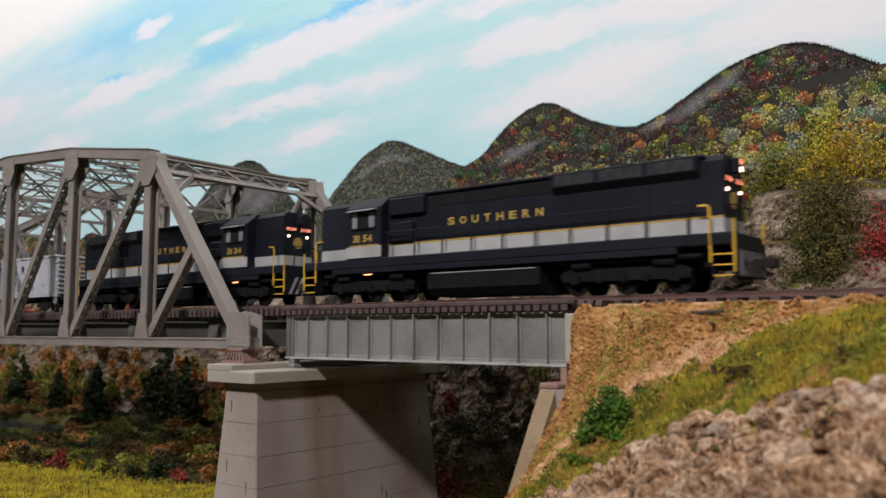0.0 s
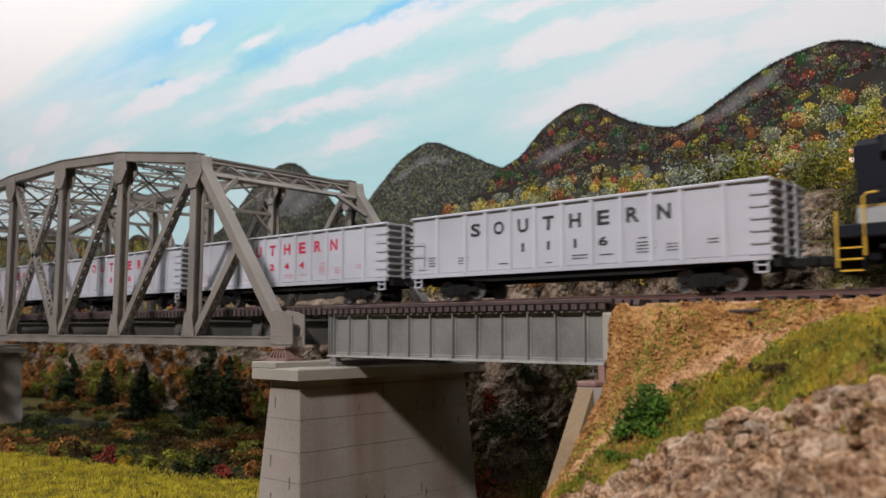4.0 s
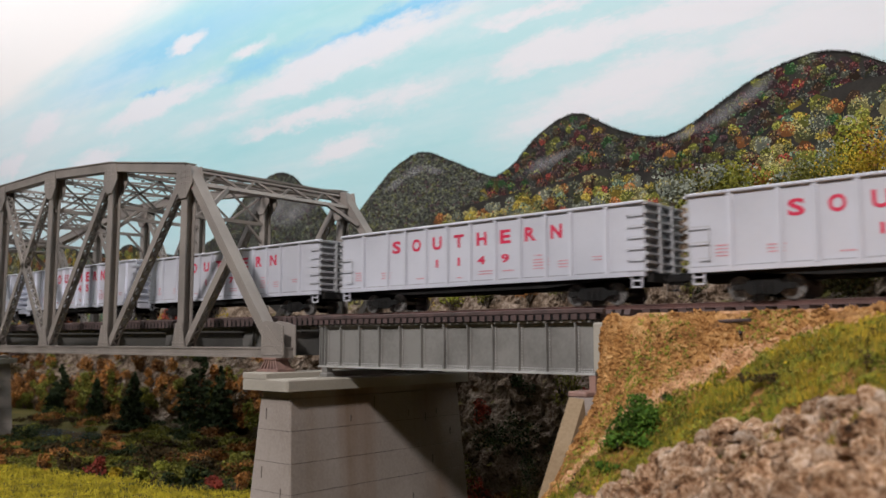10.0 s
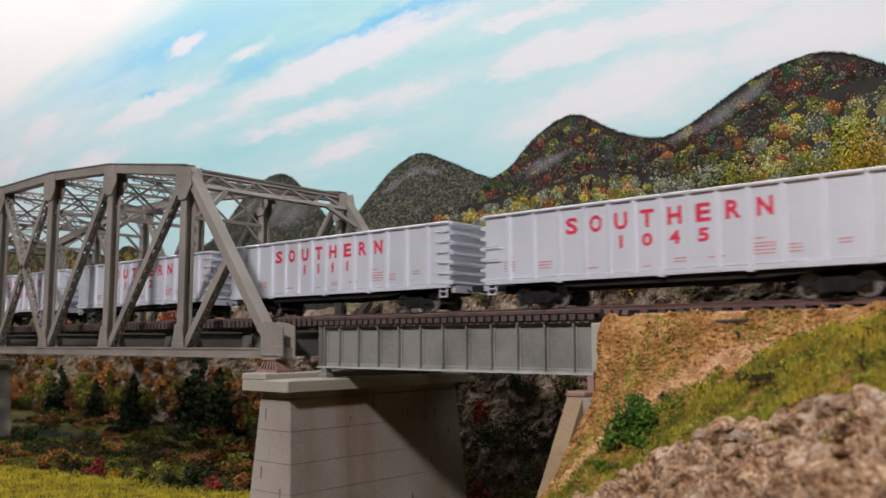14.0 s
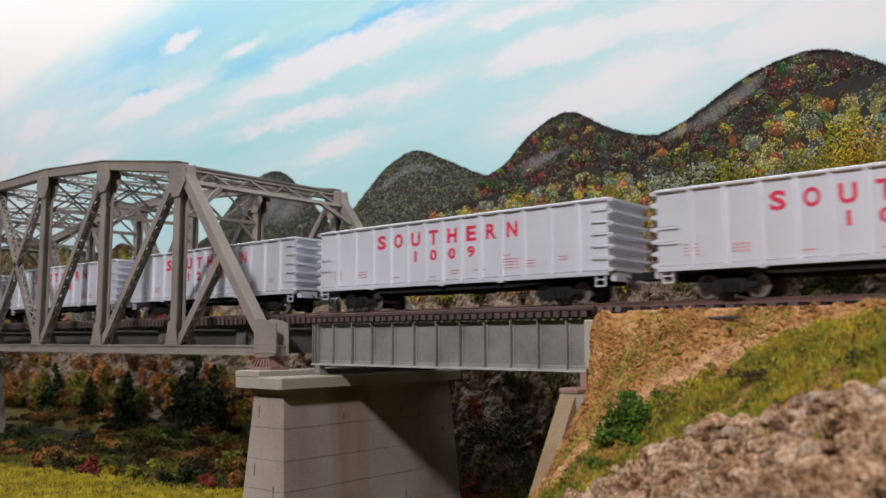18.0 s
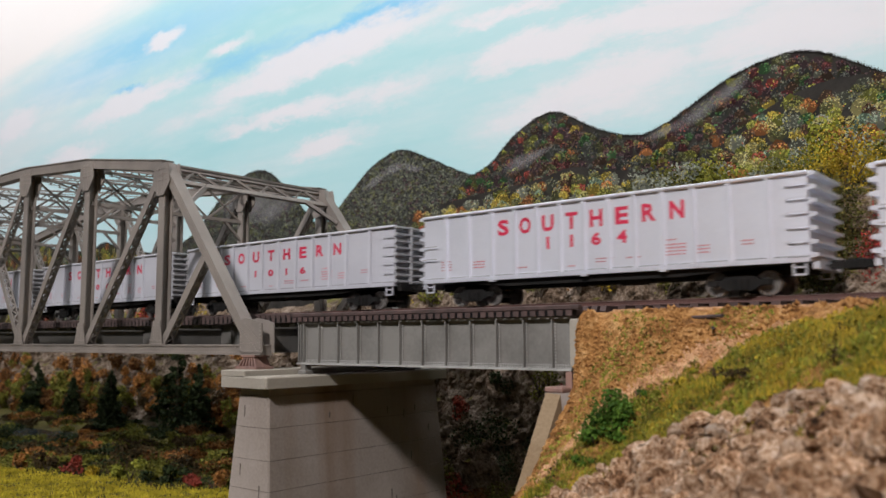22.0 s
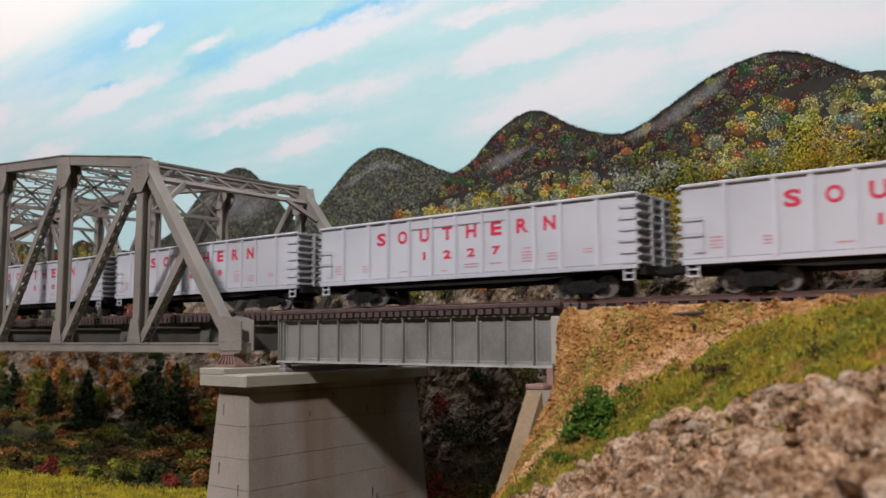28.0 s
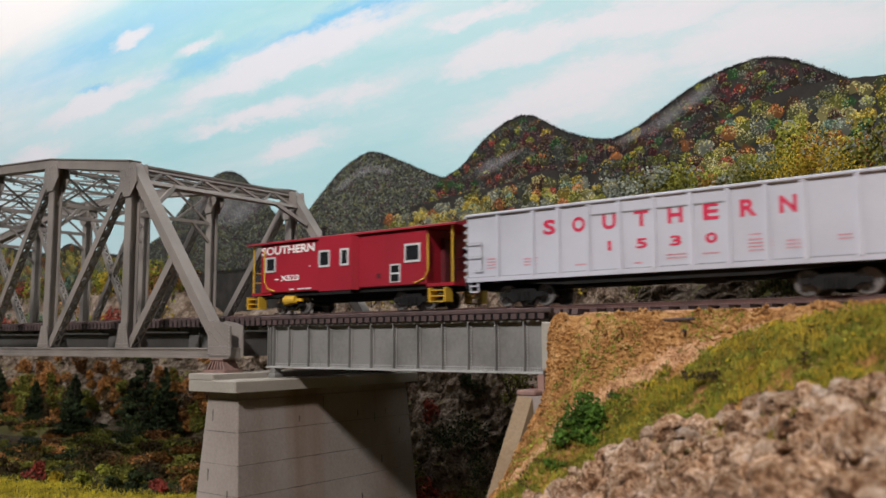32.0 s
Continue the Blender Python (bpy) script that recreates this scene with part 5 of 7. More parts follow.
                    lad.beam((x1 - e * 0.4, yy, fl + 0.38), (x1 - e * 0.8, yy, fl + 0.38), 0.03, 0.03)
                part("grab_iron", lad, slat_grey, car, key="grab" + k + str(e) + str(side))
            stp = Shape()
            xa = e * (h - 0.15)
            for q in (0, -e * 0.4):
                stp.beam((xa + q, side * w, fl), (xa + q, side * w, fl - 0.52), 0.06, 0.05, (0, 1, 0))
            for z in (fl - 0.26, fl - 0.5):
                stp.beam((xa, side * w, z), (xa - e * 0.4, side * w, z), 0.06, 0.08, (0, 1, 0))
            part("step", stp, skin, car, key="step" + k + str(e) + str(side))
    und = Shape().box(-h + 0.2, h - 0.2, -0.35, 0.35, fl - 0.42, fl - 0.08)
    for e in (-1, 1):
        und.plate([(-h + 1.0, fl - 0.1), (h - 1.0, fl - 0.1), (h - 4.5, fl - 0.36), (-h + 4.5, fl - 0.36)], e * 1.3 - 0.05, e * 1.3 + 0.05)
    part("underframe", und, under_black, car, key="under" + k)
    br = Shape().tube([(1.2, -0.85, fl - 0.32), (2.3, -0.85, fl - 0.32)], 0.24, 12).box(-1.2, -0.5, -1.0, -0.6, fl - 0.5, fl - 0.1)
    br.tube([(-4, -0.6, fl - 0.38), (4, -0.6, fl - 0.38)], 0.035, 6)
    part("brake_gear", br, under_black, car, key="brake" + k)
    for e in (-1, 1):
        truck(car, e * (h - 2.45), 1.78, 0.43, 2, "black two axle truck with bright steel wheels", under_black)
        coupler(car, e * (h + 0.1), e)
    # lettering on both sides
    for side in (-1, 1):
        y = side * (w + 0.012)
        o = lambda x: (x - h) * 1.0 if side < 0 else h - x
        s = Shape()
        for i, ch in enumerate(WORD):
            write(s, ch, o(first + i * pitch), top - lz, 0.55, lh, y, side)
        part("lettering", s, ink, car, key="word" + k + str(side) + tone + str(patched))
        s = Shape()
        for i, ch in enumerate(number):
            wd = 0.13 if ch == "1" else 0.42
            write(s, ch, o(first + (i + 2) * pitch + (0.2 if ch == "1" else 0.05)), top - nz_, wd, nh, y, side)
        part("number", s, ink, car)
        s = Shape()
        rng = np.random.default_rng(2)
        for x, z, n, wd in ((1.0, 0.42, 4, 0.55), (2.75, 0.45, 3, 0.62), (5.0, 0.32, 1, 0.5), (7.4, 0.25, 1, 0.3), (8.62, 0.34, 2, 0.75), (9.9, 0.42, 1, 0.6), (11.45, 0.42, 4, 0.8), (11.5, 0.95, 1, 0.4), (12.65, 0.42, 3, 0.45), (14.2, 0.6, 2, 0.4)):
            for q in range(n):
                a = x * L / 16.4
                for c in range(5):
                    g = wd / 5
                    xa, xb = o(a + c * g), o(a + c * g + g * (0.65 + 0.3 * rng.random()))
                    s.add([(xa, y, fl + z + q * 0.12), (xb, y, fl + z + q * 0.12), (xb, y, fl + z + q * 0.12 + 0.05), (xa, y, fl + z + q * 0.12 + 0.05)], [(0, 1, 2, 3) if side < 0 else (0, 1, 2, 3)])
        tagged(part("small_print", s, pale_red_ink if ink is red_ink else ink, car, "rows of tiny illegible stencilling", key="print" + k + str(side) + tone), kind="stuff")
    if patched:
        s = Shape()
        for i in range(3, 7):
            xa, xb = -h + ribs[i] + 0.1, -h + ribs[i + 1] - 0.1
            s.box(xa, xb, -w - 0.03, -w, top - 0.52, top - 0.12)
        part("patch_plate", s, skin, car, "riveted repair plates under the top rail", key="patch" + k)
        s = Shape()
        for i in range(3, 7):
            xa, xb = -h + ribs[i] + 0.1, -h + ribs[i + 1] - 0.1
            s.box(xa, xb, -w - 0.034, -w, top - 0.56, top - 0.52)
        part("patch_edge", s, car_inside, car, key="patche" + k)
    return car, L


def handrail(parent, pts, material=loco_black, r=0.028):
    part("handrail", Shape().tube(pts, r, 6), material, parent)


def locomotive(number):
    """A six axle road diesel with a high short hood; the cab stands towards +x."""
    lo = mover("diesel_locomotive", "black six axle diesel locomotive with white stripe and gold lettering", "locomotive", "locomotives")
    part("frame", Shape().cbox(-10.6, 10.6, -1.5, 1.5, 1.42, 1.86, 0.05), loco_black, lo)
    for e in (-1, 1):
        part("side_sill", Shape().box(-8.6, 8.6, e * 1.45 - 0.04, e * 1.45 + 0.04, 1.2, 1.44), loco_black, lo)
    hood = [[(x, -0.95, 1.86), (x, 0.95, 1.86), (x, 0.95, 4.42), (x, 0.7, 4.66), (x, -0.7, 4.66), (x, -0.95, 4.42)] for x in (-10.1, 5.5)]
    part("long_hood", Shape().loft(hood), loco_black, lo)
    hood = [[(x, -0.95, 1.86), (x, 0.95, 1.86), (x, 0.95, 4.46), (x, 0.7, 4.68), (x, -0.7, 4.68), (x, -0.95, 4.46)] for x in (7.6, 9.9)]
    part("short_hood", Shape().loft(hood), loco_black, lo)
    cabr = [[(x, -1.5, 1.86), (x, 1.5, 1.86), (x, 1.5, 4.2), (x, 0.85, 4.72), (x, -0.85, 4.72), (x, -1.5, 4.2)] for x in (5.45, 7.65)]
    cab = part("cab", Shape().loft(cabr), loco_black, lo)
    for e in (-1, 1):
        part("side_window", Shape().box(6.2, 6.95, e * 1.5 - 0.02, e * 1.5 + 0.02, 3.3, 3.98), window_glass, cab)
        for x0, x1 in ((5.86, 6.2), (6.95, 7.25)):
            part("window_sash", Shape().cbox(x0, x1, e * 1.5 - 0.035, e * 1.5 + 0.035, 3.28, 3.98, 0.015), paint_grey, cab, "pale grey sliding sash")
        part("arm_rest", Shape().cbox(5.8, 7.3, e * 1.53 - 0.05, e * 1.53 + 0.05, 3.2, 3.27, 0.015), loco_dark, cab)
        part("sunshade", Shape().loft([[(5.7, e * 1.5, 4.08), (5.7, e * 1.82, 4.02), (5.7, e * 1.82, 4.06), (5.7, e * 1.5, 4.16)], [(7.4, e * 1.5, 4.08), (7.4, e * 1.82, 4.02), (7.4, e * 1.82, 4.06), (7.4, e * 1.5, 4.16)]]), paint_grey, cab, "pale awning over the cab window")
        # stripes
        part("white_stripe", Shape().box(-10.09, 5.46, e * 0.95 - 0.012, e * 0.95 + 0.012, 1.9, 2.42), stripe_white, lo)
        part("gold_line", Shape().box(-10.09, 5.46, e * 0.95 - 0.014, e * 0.95 + 0.014, 2.425, 2.50), gold, lo)
        part("white_stripe", Shape().box(5.44, 7.66, e * 1.5 - 0.012, e * 1.5 + 0.012, 1.9, 2.42), stripe_white, lo)
        part("gold_line", Shape().box(5.6, 7.4, e * 1.5 - 0.014, e * 1.5 + 0.014, 2.425, 2.49), gold, lo)
        part("white_stripe", Shape().box(7.6, 9.89, e * 0.95 - 0.012, e * 0.95 + 0.012, 1.9, 2.42), stripe_white, lo)
        # hood furniture
        rad = Shape().loft([[(x, e * 0.93, 3.82), (x, e * 1.22, 4.1), (x, e * 1.22, 4.6), (x, e * 0.93, 4.64)] for x in (-9.3, -3.4)])
        rd = part("radiator_flare", rad, loco_black, lo)
        for i in range(3):
            x0 = -9.15 + i * 1.95
            part("screen", Shape().box(x0, x0 + 1.7, e * 1.225 - 0.012, e * 1.225 + 0.012, 4.14, 4.55), screen_mesh, rd)
        part("intake_recess", Shape().box(-3.3, 2.9, e * 0.95 - 0.02, e * 0.95 + 0.02, 4.0, 4.42), loco_dark, lo, "long dark air intake grille")
        part("filter_box", Shape().cbox(3.2, 5.3, e * 0.95 - 0.22, e * 0.95 + 0.22, 3.75, 4.55, 0.05), loco_black, lo)
        part("blower_box", Shape().cbox(3.9, 5.3, e * 1.02 - 0.14, e * 1.02 + 0.14, 2.55, 3.45, 0.05), loco_black, lo)
        dl = Shape()
        for i in range(14):
            x = -9.0 + i * 0.82
            dl.box(x - 0.012, x + 0.012, e * 0.95 - 0.012, e * 0.95 + 0.012, 2.52, 3.74)
        part("door_seam", dl, loco_dark, lo)
        # walkway rail with posts
        handrail(lo, [(-9.4, e * 1.42, 2.98), (5.3, e * 1.42, 2.98)])
        for i in range(10):
            x = -9.0 + i * 1.56
            part("stanchion", Shape().tube([(x, e * 1.44, 1.86), (x, e * 1.42, 2.98)], 0.04, 6), loco_black, lo, at=(x, e * 1.44, 1.86), key="stanchion" + str(e))
        # fuel tank, steps, corner rails
        for b in (-1, 1):
            xs_ = b * 10.2
            st = Shape()
            for i, z in enumerate((0.42, 0.78, 1.14)):
                st.box(xs_ - 0.34, xs_ + 0.34, e * 1.2 - 0.22, e * 1.2 + 0.22, z - 0.03, z)
            st.box(xs_ - 0.38, xs_ - 0.34, e * 1.2 - 0.25, e * 1.2 + 0.25, 0.4, 1.45)
            st.box(xs_ + 0.34, xs_ + 0.38, e * 1.2 - 0.25, e * 1.2 + 0.25, 0.4, 1.45)
            sw = part("step_well", st, loco_black, lo)
            ye = Shape()
            for z in (0.42, 0.78, 1.14, 1.5):
                ye.box(xs_ - 0.34, xs_ + 0.34, e * 1.44 - 0.02, e * 1.44 + 0.02, z - 0.045, z + 0.005)
            part("step_edge", ye, rail_yellow, sw, "yellow step edges")
            for q in (-b * 0.42, b * 0.4):
                part("corner_rail", Shape().tube([(xs_ + q, e * 1.47, 0.85), (xs_ + q, e * 1.47, 2.7), (xs_ + q - b * 0.08, e * 1.45, 2.8), (xs_ + q - b * 0.4, e * 1.42, 2.82)] if q * b < 0 else [(xs_ + q, e * 1.47, 0.5), (xs_ + q, e * 1.47, 2.3)], 0.04, 7), rail_yellow, lo, "yellow corner handrail")
        s = Shape()
        o = lambda x: x if e < 0 else -x
        for i, ch in enumerate(WORD):
            write(s, ch, -0.45 + 2.42 - i * 0.64 if e > 0 else -0.45 - 2.42 + i * 0.64, 3.1, 0.36, 0.33, e * 0.966, e)
        part("lettering", s, gold, lo)
        s = Shape()
        for i, ch in enumerate(number):
            wd = 0.10 if ch == "1" else 0.27
            x = 5.95 + i * 0.31 if e < 0 else 7.2 - i * 0.31
            write(s, ch, x, 2.62, wd, 0.34, e * 1.516, e)
        part("number", s, gold, lo)
        # two white lines added as painted highlights along fuel tank and sill
        part("tank_edge", Shape().box(-2.7, 2.6, e * 1.36 - 0.012, e * 1.36 + 0.012, 1.0, 1.035), stripe_white, lo)
        part("pipe", Shape().tube([(-2.6, e * 1.46, 1.4), (2.5, e * 1.46, 1.4)], 0.03, 6), stripe_white, lo, "pale line added as a highlight under the sill")
        am = Shape().box(6.35, 6.55, e * 1.3 - 0.03, e * 1.3 + 0.03, 1.22, 1.3).box(6.2, 6.7, e * 1.28 - 0.03, e * 1.28 + 0.03, 1.1, 1.15)
        part("step_lamp", am, amber_glow, lo, "small amber ground lamp")
    part("fuel_tank", Shape().loft([[(x, -1.0, 0.02), (x, 1.0, 0.02), (x, 1.35, 0.36), (x, 1.35, 1.02), (x, 1.1, 1.2), (x, -1.1, 1.2), (x, -1.35, 1.02), (x, -1.35, 0.36)] for x in (-2.9, 2.8)]), loco_dark, lo)
    part("underframe", Shape().cbox(-9.9, 9.9, -0.85, 0.85, 0.7, 1.45, 0.05), loco_dark, lo)
    for y in (-1.0, 1.0):
        part("air_reservoir", Shape().tube([(-2.4, y * 1.25, 1.3), (2.4, y * 1.25, 1.3)], 0.16, 10), loco_dark, lo)
        for x0, x1 in ((-9.4, -3.2), (3.2, 9.4)):
            part("brake_pipe", Shape().tube([(x0, y * 1.2, 1.12), (x1, y * 1.2, 1.12)], 0.09, 8), loco_dark, lo)
    for x in (-8.2, -6.3, -4.4, -0.8, 1.0):
        part("roof_fan", Shape().tube([(x, 0, 4.64), (x, 0, 4.8)], 0.62 if x < -3 else 0.55, 20), loco_dark, lo)
    part("roof_walk", Shape().cbox(-9.45, 5.5, -0.98, 0.98, 4.56, 4.7, 0.04), loco_black, lo)
    part("exhaust", Shape().box(2.1, 2.9, -0.3, 0.3, 4.6, 4.82), loco_dark, lo)
    part("horn", Shape().tube([(6.0, -0.5, 4.75), (6.5, -0.5, 4.82)], [0.05, 0.1], 8), loco_dark, lo)
    # ends: pilot, number boards, headlights
    for b in (-1, 1):
        x = b * 10.6
        pil = Shape().box(min(x, x + b * 0.12), max(x, x + b * 0.12), -1.35, 1.35, 0.35, 1.6)
        pl = part("pilot", pil, loco_black, lo)
        stp = Shape()
        for i in range(7):
            y = -1.25 + i * 0.4
            xx = x + b * 0.126
            stp.add([(xx, y, 0.4), (xx, y + 0.17, 0.4), (xx, min(y + 0.62, 1.33), 1.25), (xx, min(y + 0.45, 1.3), 1.25)], [(0, 1, 2, 3)])
        part("striped_panel", stp, slat_grey, pl, "white diagonal warning stripes")
        hx = 9.9 if b > 0 else -10.1
        part("white_stripe", Shape().box(min(hx, hx + b * 0.012), max(hx, hx + b * 0.012), -0.95, 0.95, 1.9, 2.42), stripe_white, lo)
        for y in (-0.5, 0.5):
            nb = part("number_board", Shape().cbox(min(hx, hx + b * 0.05), max(hx, hx + b * 0.05), y - 0.38, y + 0.38, 3.68, 3.94, 0.01), loco_dark, lo)
            figures = Shape()
            v, f = glyphs(number)
            low, span = v.min(0), v.max(0) - v.min(0)
            figures.add([(hx + b * 0.056, y + b * ((p[0] - low[0]) / span[0] - 0.5) * 0.66, 3.72 + 0.18 * (p[1] - low[1]) / span[1]) for p in v], f)
            part("lit_number", figures, board_glow, nb, "lit orange figures")
        for y in (-0.62, 0.62):
            part("class_lamp", Shape().tube([(hx, y, 3.44), (hx + b * 0.07, y, 3.44)], [0.07, 0.06], 12), lamp_glow, lo, "small round white lamp")
        hb = part("headlight_box", Shape().cbox(min(hx, hx + b * 0.3), max(hx, hx + b * 0.3), -0.17, 0.17, 4.05, 4.6, 0.04), loco_black, lo)
        for z, m in ((4.18, lamp_glow if b < 0 else window_glass), (4.45, board_glow if b < 0 else window_glass)):
            part("headlight", Shape().tube([(hx + b * 0.3, 0, z), (hx + b * 0.34, 0, z)], [0.1, 0.09], 12), m, hb, "round headlight")
        for y in (-0.7, 0.7):
            handrail(lo, [(b * 10.45, y, 1.86), (b * 10.45, y, 2.85), (b * 9.8, y, 2.95)], loco_black, 0.04)
        handrail(lo, [(b * 10.45, -0.7, 2.85), (b * 10.45, 0.7, 2.85)], loco_black)
        part("emblem", Shape().tube([(hx, 0, 3.1), (hx + b * 0.02, 0, 3.1)], 0.3, 20), gold, lo, "round gold emblem")
        coupler(lo, x, b)
        for q in range(6):
            yy = (0.5 + (q % 3) * 0.16) * (1 if q < 3 else -1)
            part("hose", Shape().tube([(x + b * 0.1, yy, 0.95), (x + b * 0.35, yy, 0.6), (x + b * 0.5, yy, 0.5)], 0.035, 6), under_black, lo)
        truck(lo, b * 6.35, 4.1, 0.5, 3, "black three axle truck", loco_dark)
    return lo


def caboose():
    ca = mover("bay_window_caboose", "red bay window caboose with yellow steps and white lettering", "caboose")
    part("body", Shape().cbox(-5.75, 5.05, -1.46, 1.46, 0.92, 3.36, 0.04), caboose_red, ca)
    part("underframe", Shape().box(-6.3, 6.3, -1.3, 1.3, 0.72, 0.94).box(-2.6, 2.6, -0.8, 0.8, 0.42, 0.75), under_black, ca)
    roof = [[(x, -1.62, 3.38), (x, -1.62, 3.46), (x, -0.8, 3.62), (x, 0.8, 3.62), (x, 1.62, 3.46), (x, 1.62, 3.38)] for x in (-6.65, 6.75)]
    part("roof", Shape().loft(roof), caboose_red, ca)
    for e in (-1, 1):
        bay = [[(-1.5, e * 1.44, z), (-1.3, e * 1.74, z), (0.85, e * 1.74, z), (1.1, e * 1.44, z)] for z in (0.85, 3.36)]
        by_ = part("bay", Shape().loft(bay), caboose_red, ca, "shallow side bay")
        part("bay_skirt", Shape().box(-1.2, 0.8, e * 1.55 - 0.15, e * 1.55 + 0.15, 0.68, 0.86), under_black, by_)
        for x0, x1, z0, z1, yy in ((-5.36, -4.6, 1.95, 2.72, 1.46), (-1.24, -0.5, 1.98, 2.78, 1.74), (0.18, 0.72, 1.98, 2.78, 1.74), (3.85, 4.75, 1.92, 2.75, 1.46)):
            xa, xb = (x0, x1) if e < 0 else (-x1, -x0)
            fr = Shape()
            t = 0.09
            for a in ((xa, xb, z0, z0 + t), (xa, xb, z1 - t, z1), (xa, xa + t, z0, z1), (xb - t, xb, z0, z1)):
                fr.box(a[0], a[1], e * yy - 0.05, e * yy + 0.05, a[2], a[3])
            wn = part("window", fr, frame_silver, ca, "bright window frame")
            part("pane", Shape().box(xa + t, xb - t, e * yy - 0.02, e * yy + 0.02, z0 + t, z1 - t), window_glass, wn)
        x0, x1 = (3.0, 3.6) if e < 0 else (-3.6, -3.0)
        pl = part("vent_panel", Shape().box(x0, x1, e * 1.46 - 0.03, e * 1.46 + 0.03, 1.08, 1.9), frame_silver, ca)
        vd = Shape()
        for z in (1.13, 1.52):
            vd.box(x0 + 0.07, x1 - 0.07, e * 1.46 - 0.04, e * 1.46 + 0.04, z, z + 0.31)
        part("vent_slot", vd, loco_dark, pl)
        s = Shape()
        write(s, WORD, -5.68 if e < 0 else 4.98, 2.83, 3.85, 0.42, e * 1.475, e)
        part("lettering", s, white_ink, ca)
        s = Shape()
        write(s, "X523", -4.25 if e < 0 else 4.25, 1.48, 1.35, 0.28, e * 1.475, e)
        part("number", s, white_ink, ca)
        s = Shape()
        for x, z, wd in ((-4.7, 1.55, 0.3), (-3.6, 1.02, 0.35), (-3.0, 1.02, 0.5), (-2.45, 1.02, 0.4), (-2.2, 2.1, 0.12)):
            xx = x if e < 0 else -x - wd
            s.box(xx, xx + wd, e * 1.47 - 0.008, e * 1.47 + 0.008, z, z + 0.06)
        part("small_print", s, white_ink, ca)
        part("hatch", Shape().box(2.2, 2.42, e * 1.46 - 0.02, e * 1.46 + 0.02, 1.3, 1.52), caboose_dark, ca)
        for b in (-1, 1):
            xs_ = -6.22 if b < 0 else 5.7
            st = Shape()
            for i, z in enumerate((0.18, 0.42, 0.66)):
                st.box(xs_ - 0.42, xs_ + 0.42, e * 1.3 - 0.22, e * 1.3 + 0.22, z - 0.04, z)
            for q in (-0.42, 0.42):
                st.box(xs_ + q - 0.04, xs_ + q + 0.04, e * 1.3 - 0.26, e * 1.3 + 0.26, 0.14, 0.76)
            part("step_well", st, rail_yellow, ca, "yellow end steps")
            xb = b * 5.2 if b > 0 else b * 5.4
            part("grab_rail", Shape().tube([(xb - b * 0.75, e * 1.52, 1.0), (xb - b * 0.25, e * 1.52, 1.15), (xb, e * 1.52, 1.5), (xb, e * 1.52, 3.1)], 0.04, 6), rail_yellow, ca, "curved yellow grab rail")
            part("corner_post", Shape().tube([(b * 6.4, e * 1.35, 0.94), (b * 6.4, e * 1.35, 3.4)], 0.05, 6), rail_yellow, ca)
    for b in (-1, 1):
        part("platform", Shape().box(min(b * 5.0, b * 6.5), max(b * 5.0, b * 6.5), -1.4, 1.4, 0.82, 0.96), caboose_red, ca)
        rl = Shape()
        for z in (1.5, 2.0):
            rl.tube([(b * 6.45, -1.35, z), (b * 6.45, 1.35, z)], 0.035, 6)
        for y in (-0.5, 0.5):
            rl.tube([(b * 6.45, y, 0.95), (b * 6.45, y, 2.0)], 0.035, 6)
        part("end_railing", rl, caboose_dark if b > 0 else rail_yellow, ca)
        part("end_door", Shape().box(b * 5.15 - 0.12, b * 5.15 + 0.12, -0.4, 0.4, 1.0, 3.0), caboose_dark, ca)
        lad = Shape()
        for i in range(5):
            lad.tube([(b * 6.5, 0.75, 1.2 + i * 0.45), (b * 6.5, 1.2, 1.2 + i * 0.45)], 0.03, 6)
        part("end_ladder", lad, rail_yellow, ca)
        truck(ca, b * 3.95, 1.7, 0.42, 2, "black two axle caboose truck", under_black)
        coupler(ca, b * 6.5, b)
    part("chimney", Shape().tube([(-2.4, -0.3, 3.6), (-2.4, -0.3, 4.05), (-2.4, -0.3, 4.1), (-2.4, -0.3, 4.2)], [0.1, 0.1, 0.2, 0.12], 12), under_black, ca)
    part("axle_generator", Shape().tube([(-4.0, -1.25, 0.5), (-3.3, -1.25, 0.55)], [0.28, 0.2], 12).box(-3.5, -2.9, -1.3, -1.15, 0.45, 0.6), rail_yellow, ca, "yellow axle generator")
    return ca


loco_lead = locomotive("3154")
loco_second = locomotive("3134")
CARS = [("1116", "A", black_ink, 0), ("1244", "A", red_ink, 0), ("1348", "A", red_ink, 0), ("1475", "A", red_ink, 0), ("1149", "A", red_ink, 0), ("1079", "A", red_ink, 0),
        ("1045", "B", red_ink, 0), ("1111", "B", red_ink, 0), ("1082", "B", red_ink, 0), ("1009", "B", red_ink, 0), ("1238", "B", red_ink, 0), ("1164", "B", red_ink, 0),
        ("1016", "A", red_ink, 0), ("1009", "A", red_ink, 1), ("1518", "A", red_ink, 0), ("1227", "A", red_ink, 1), ("1689", "A", red_ink, 1), ("1530", "A", red_ink, 1)]
BEHIND = [0, 18.2, 36.4, 54.6, 72.8, 91.0, 109.2, 127.65, 146.1, 164.55, 183.0, 201.45, 219.75, 237.9, 256.1, 274.3, 292.5, 310.7]
gondolas = [gondola(*c) for c in CARS]
tail = caboose()


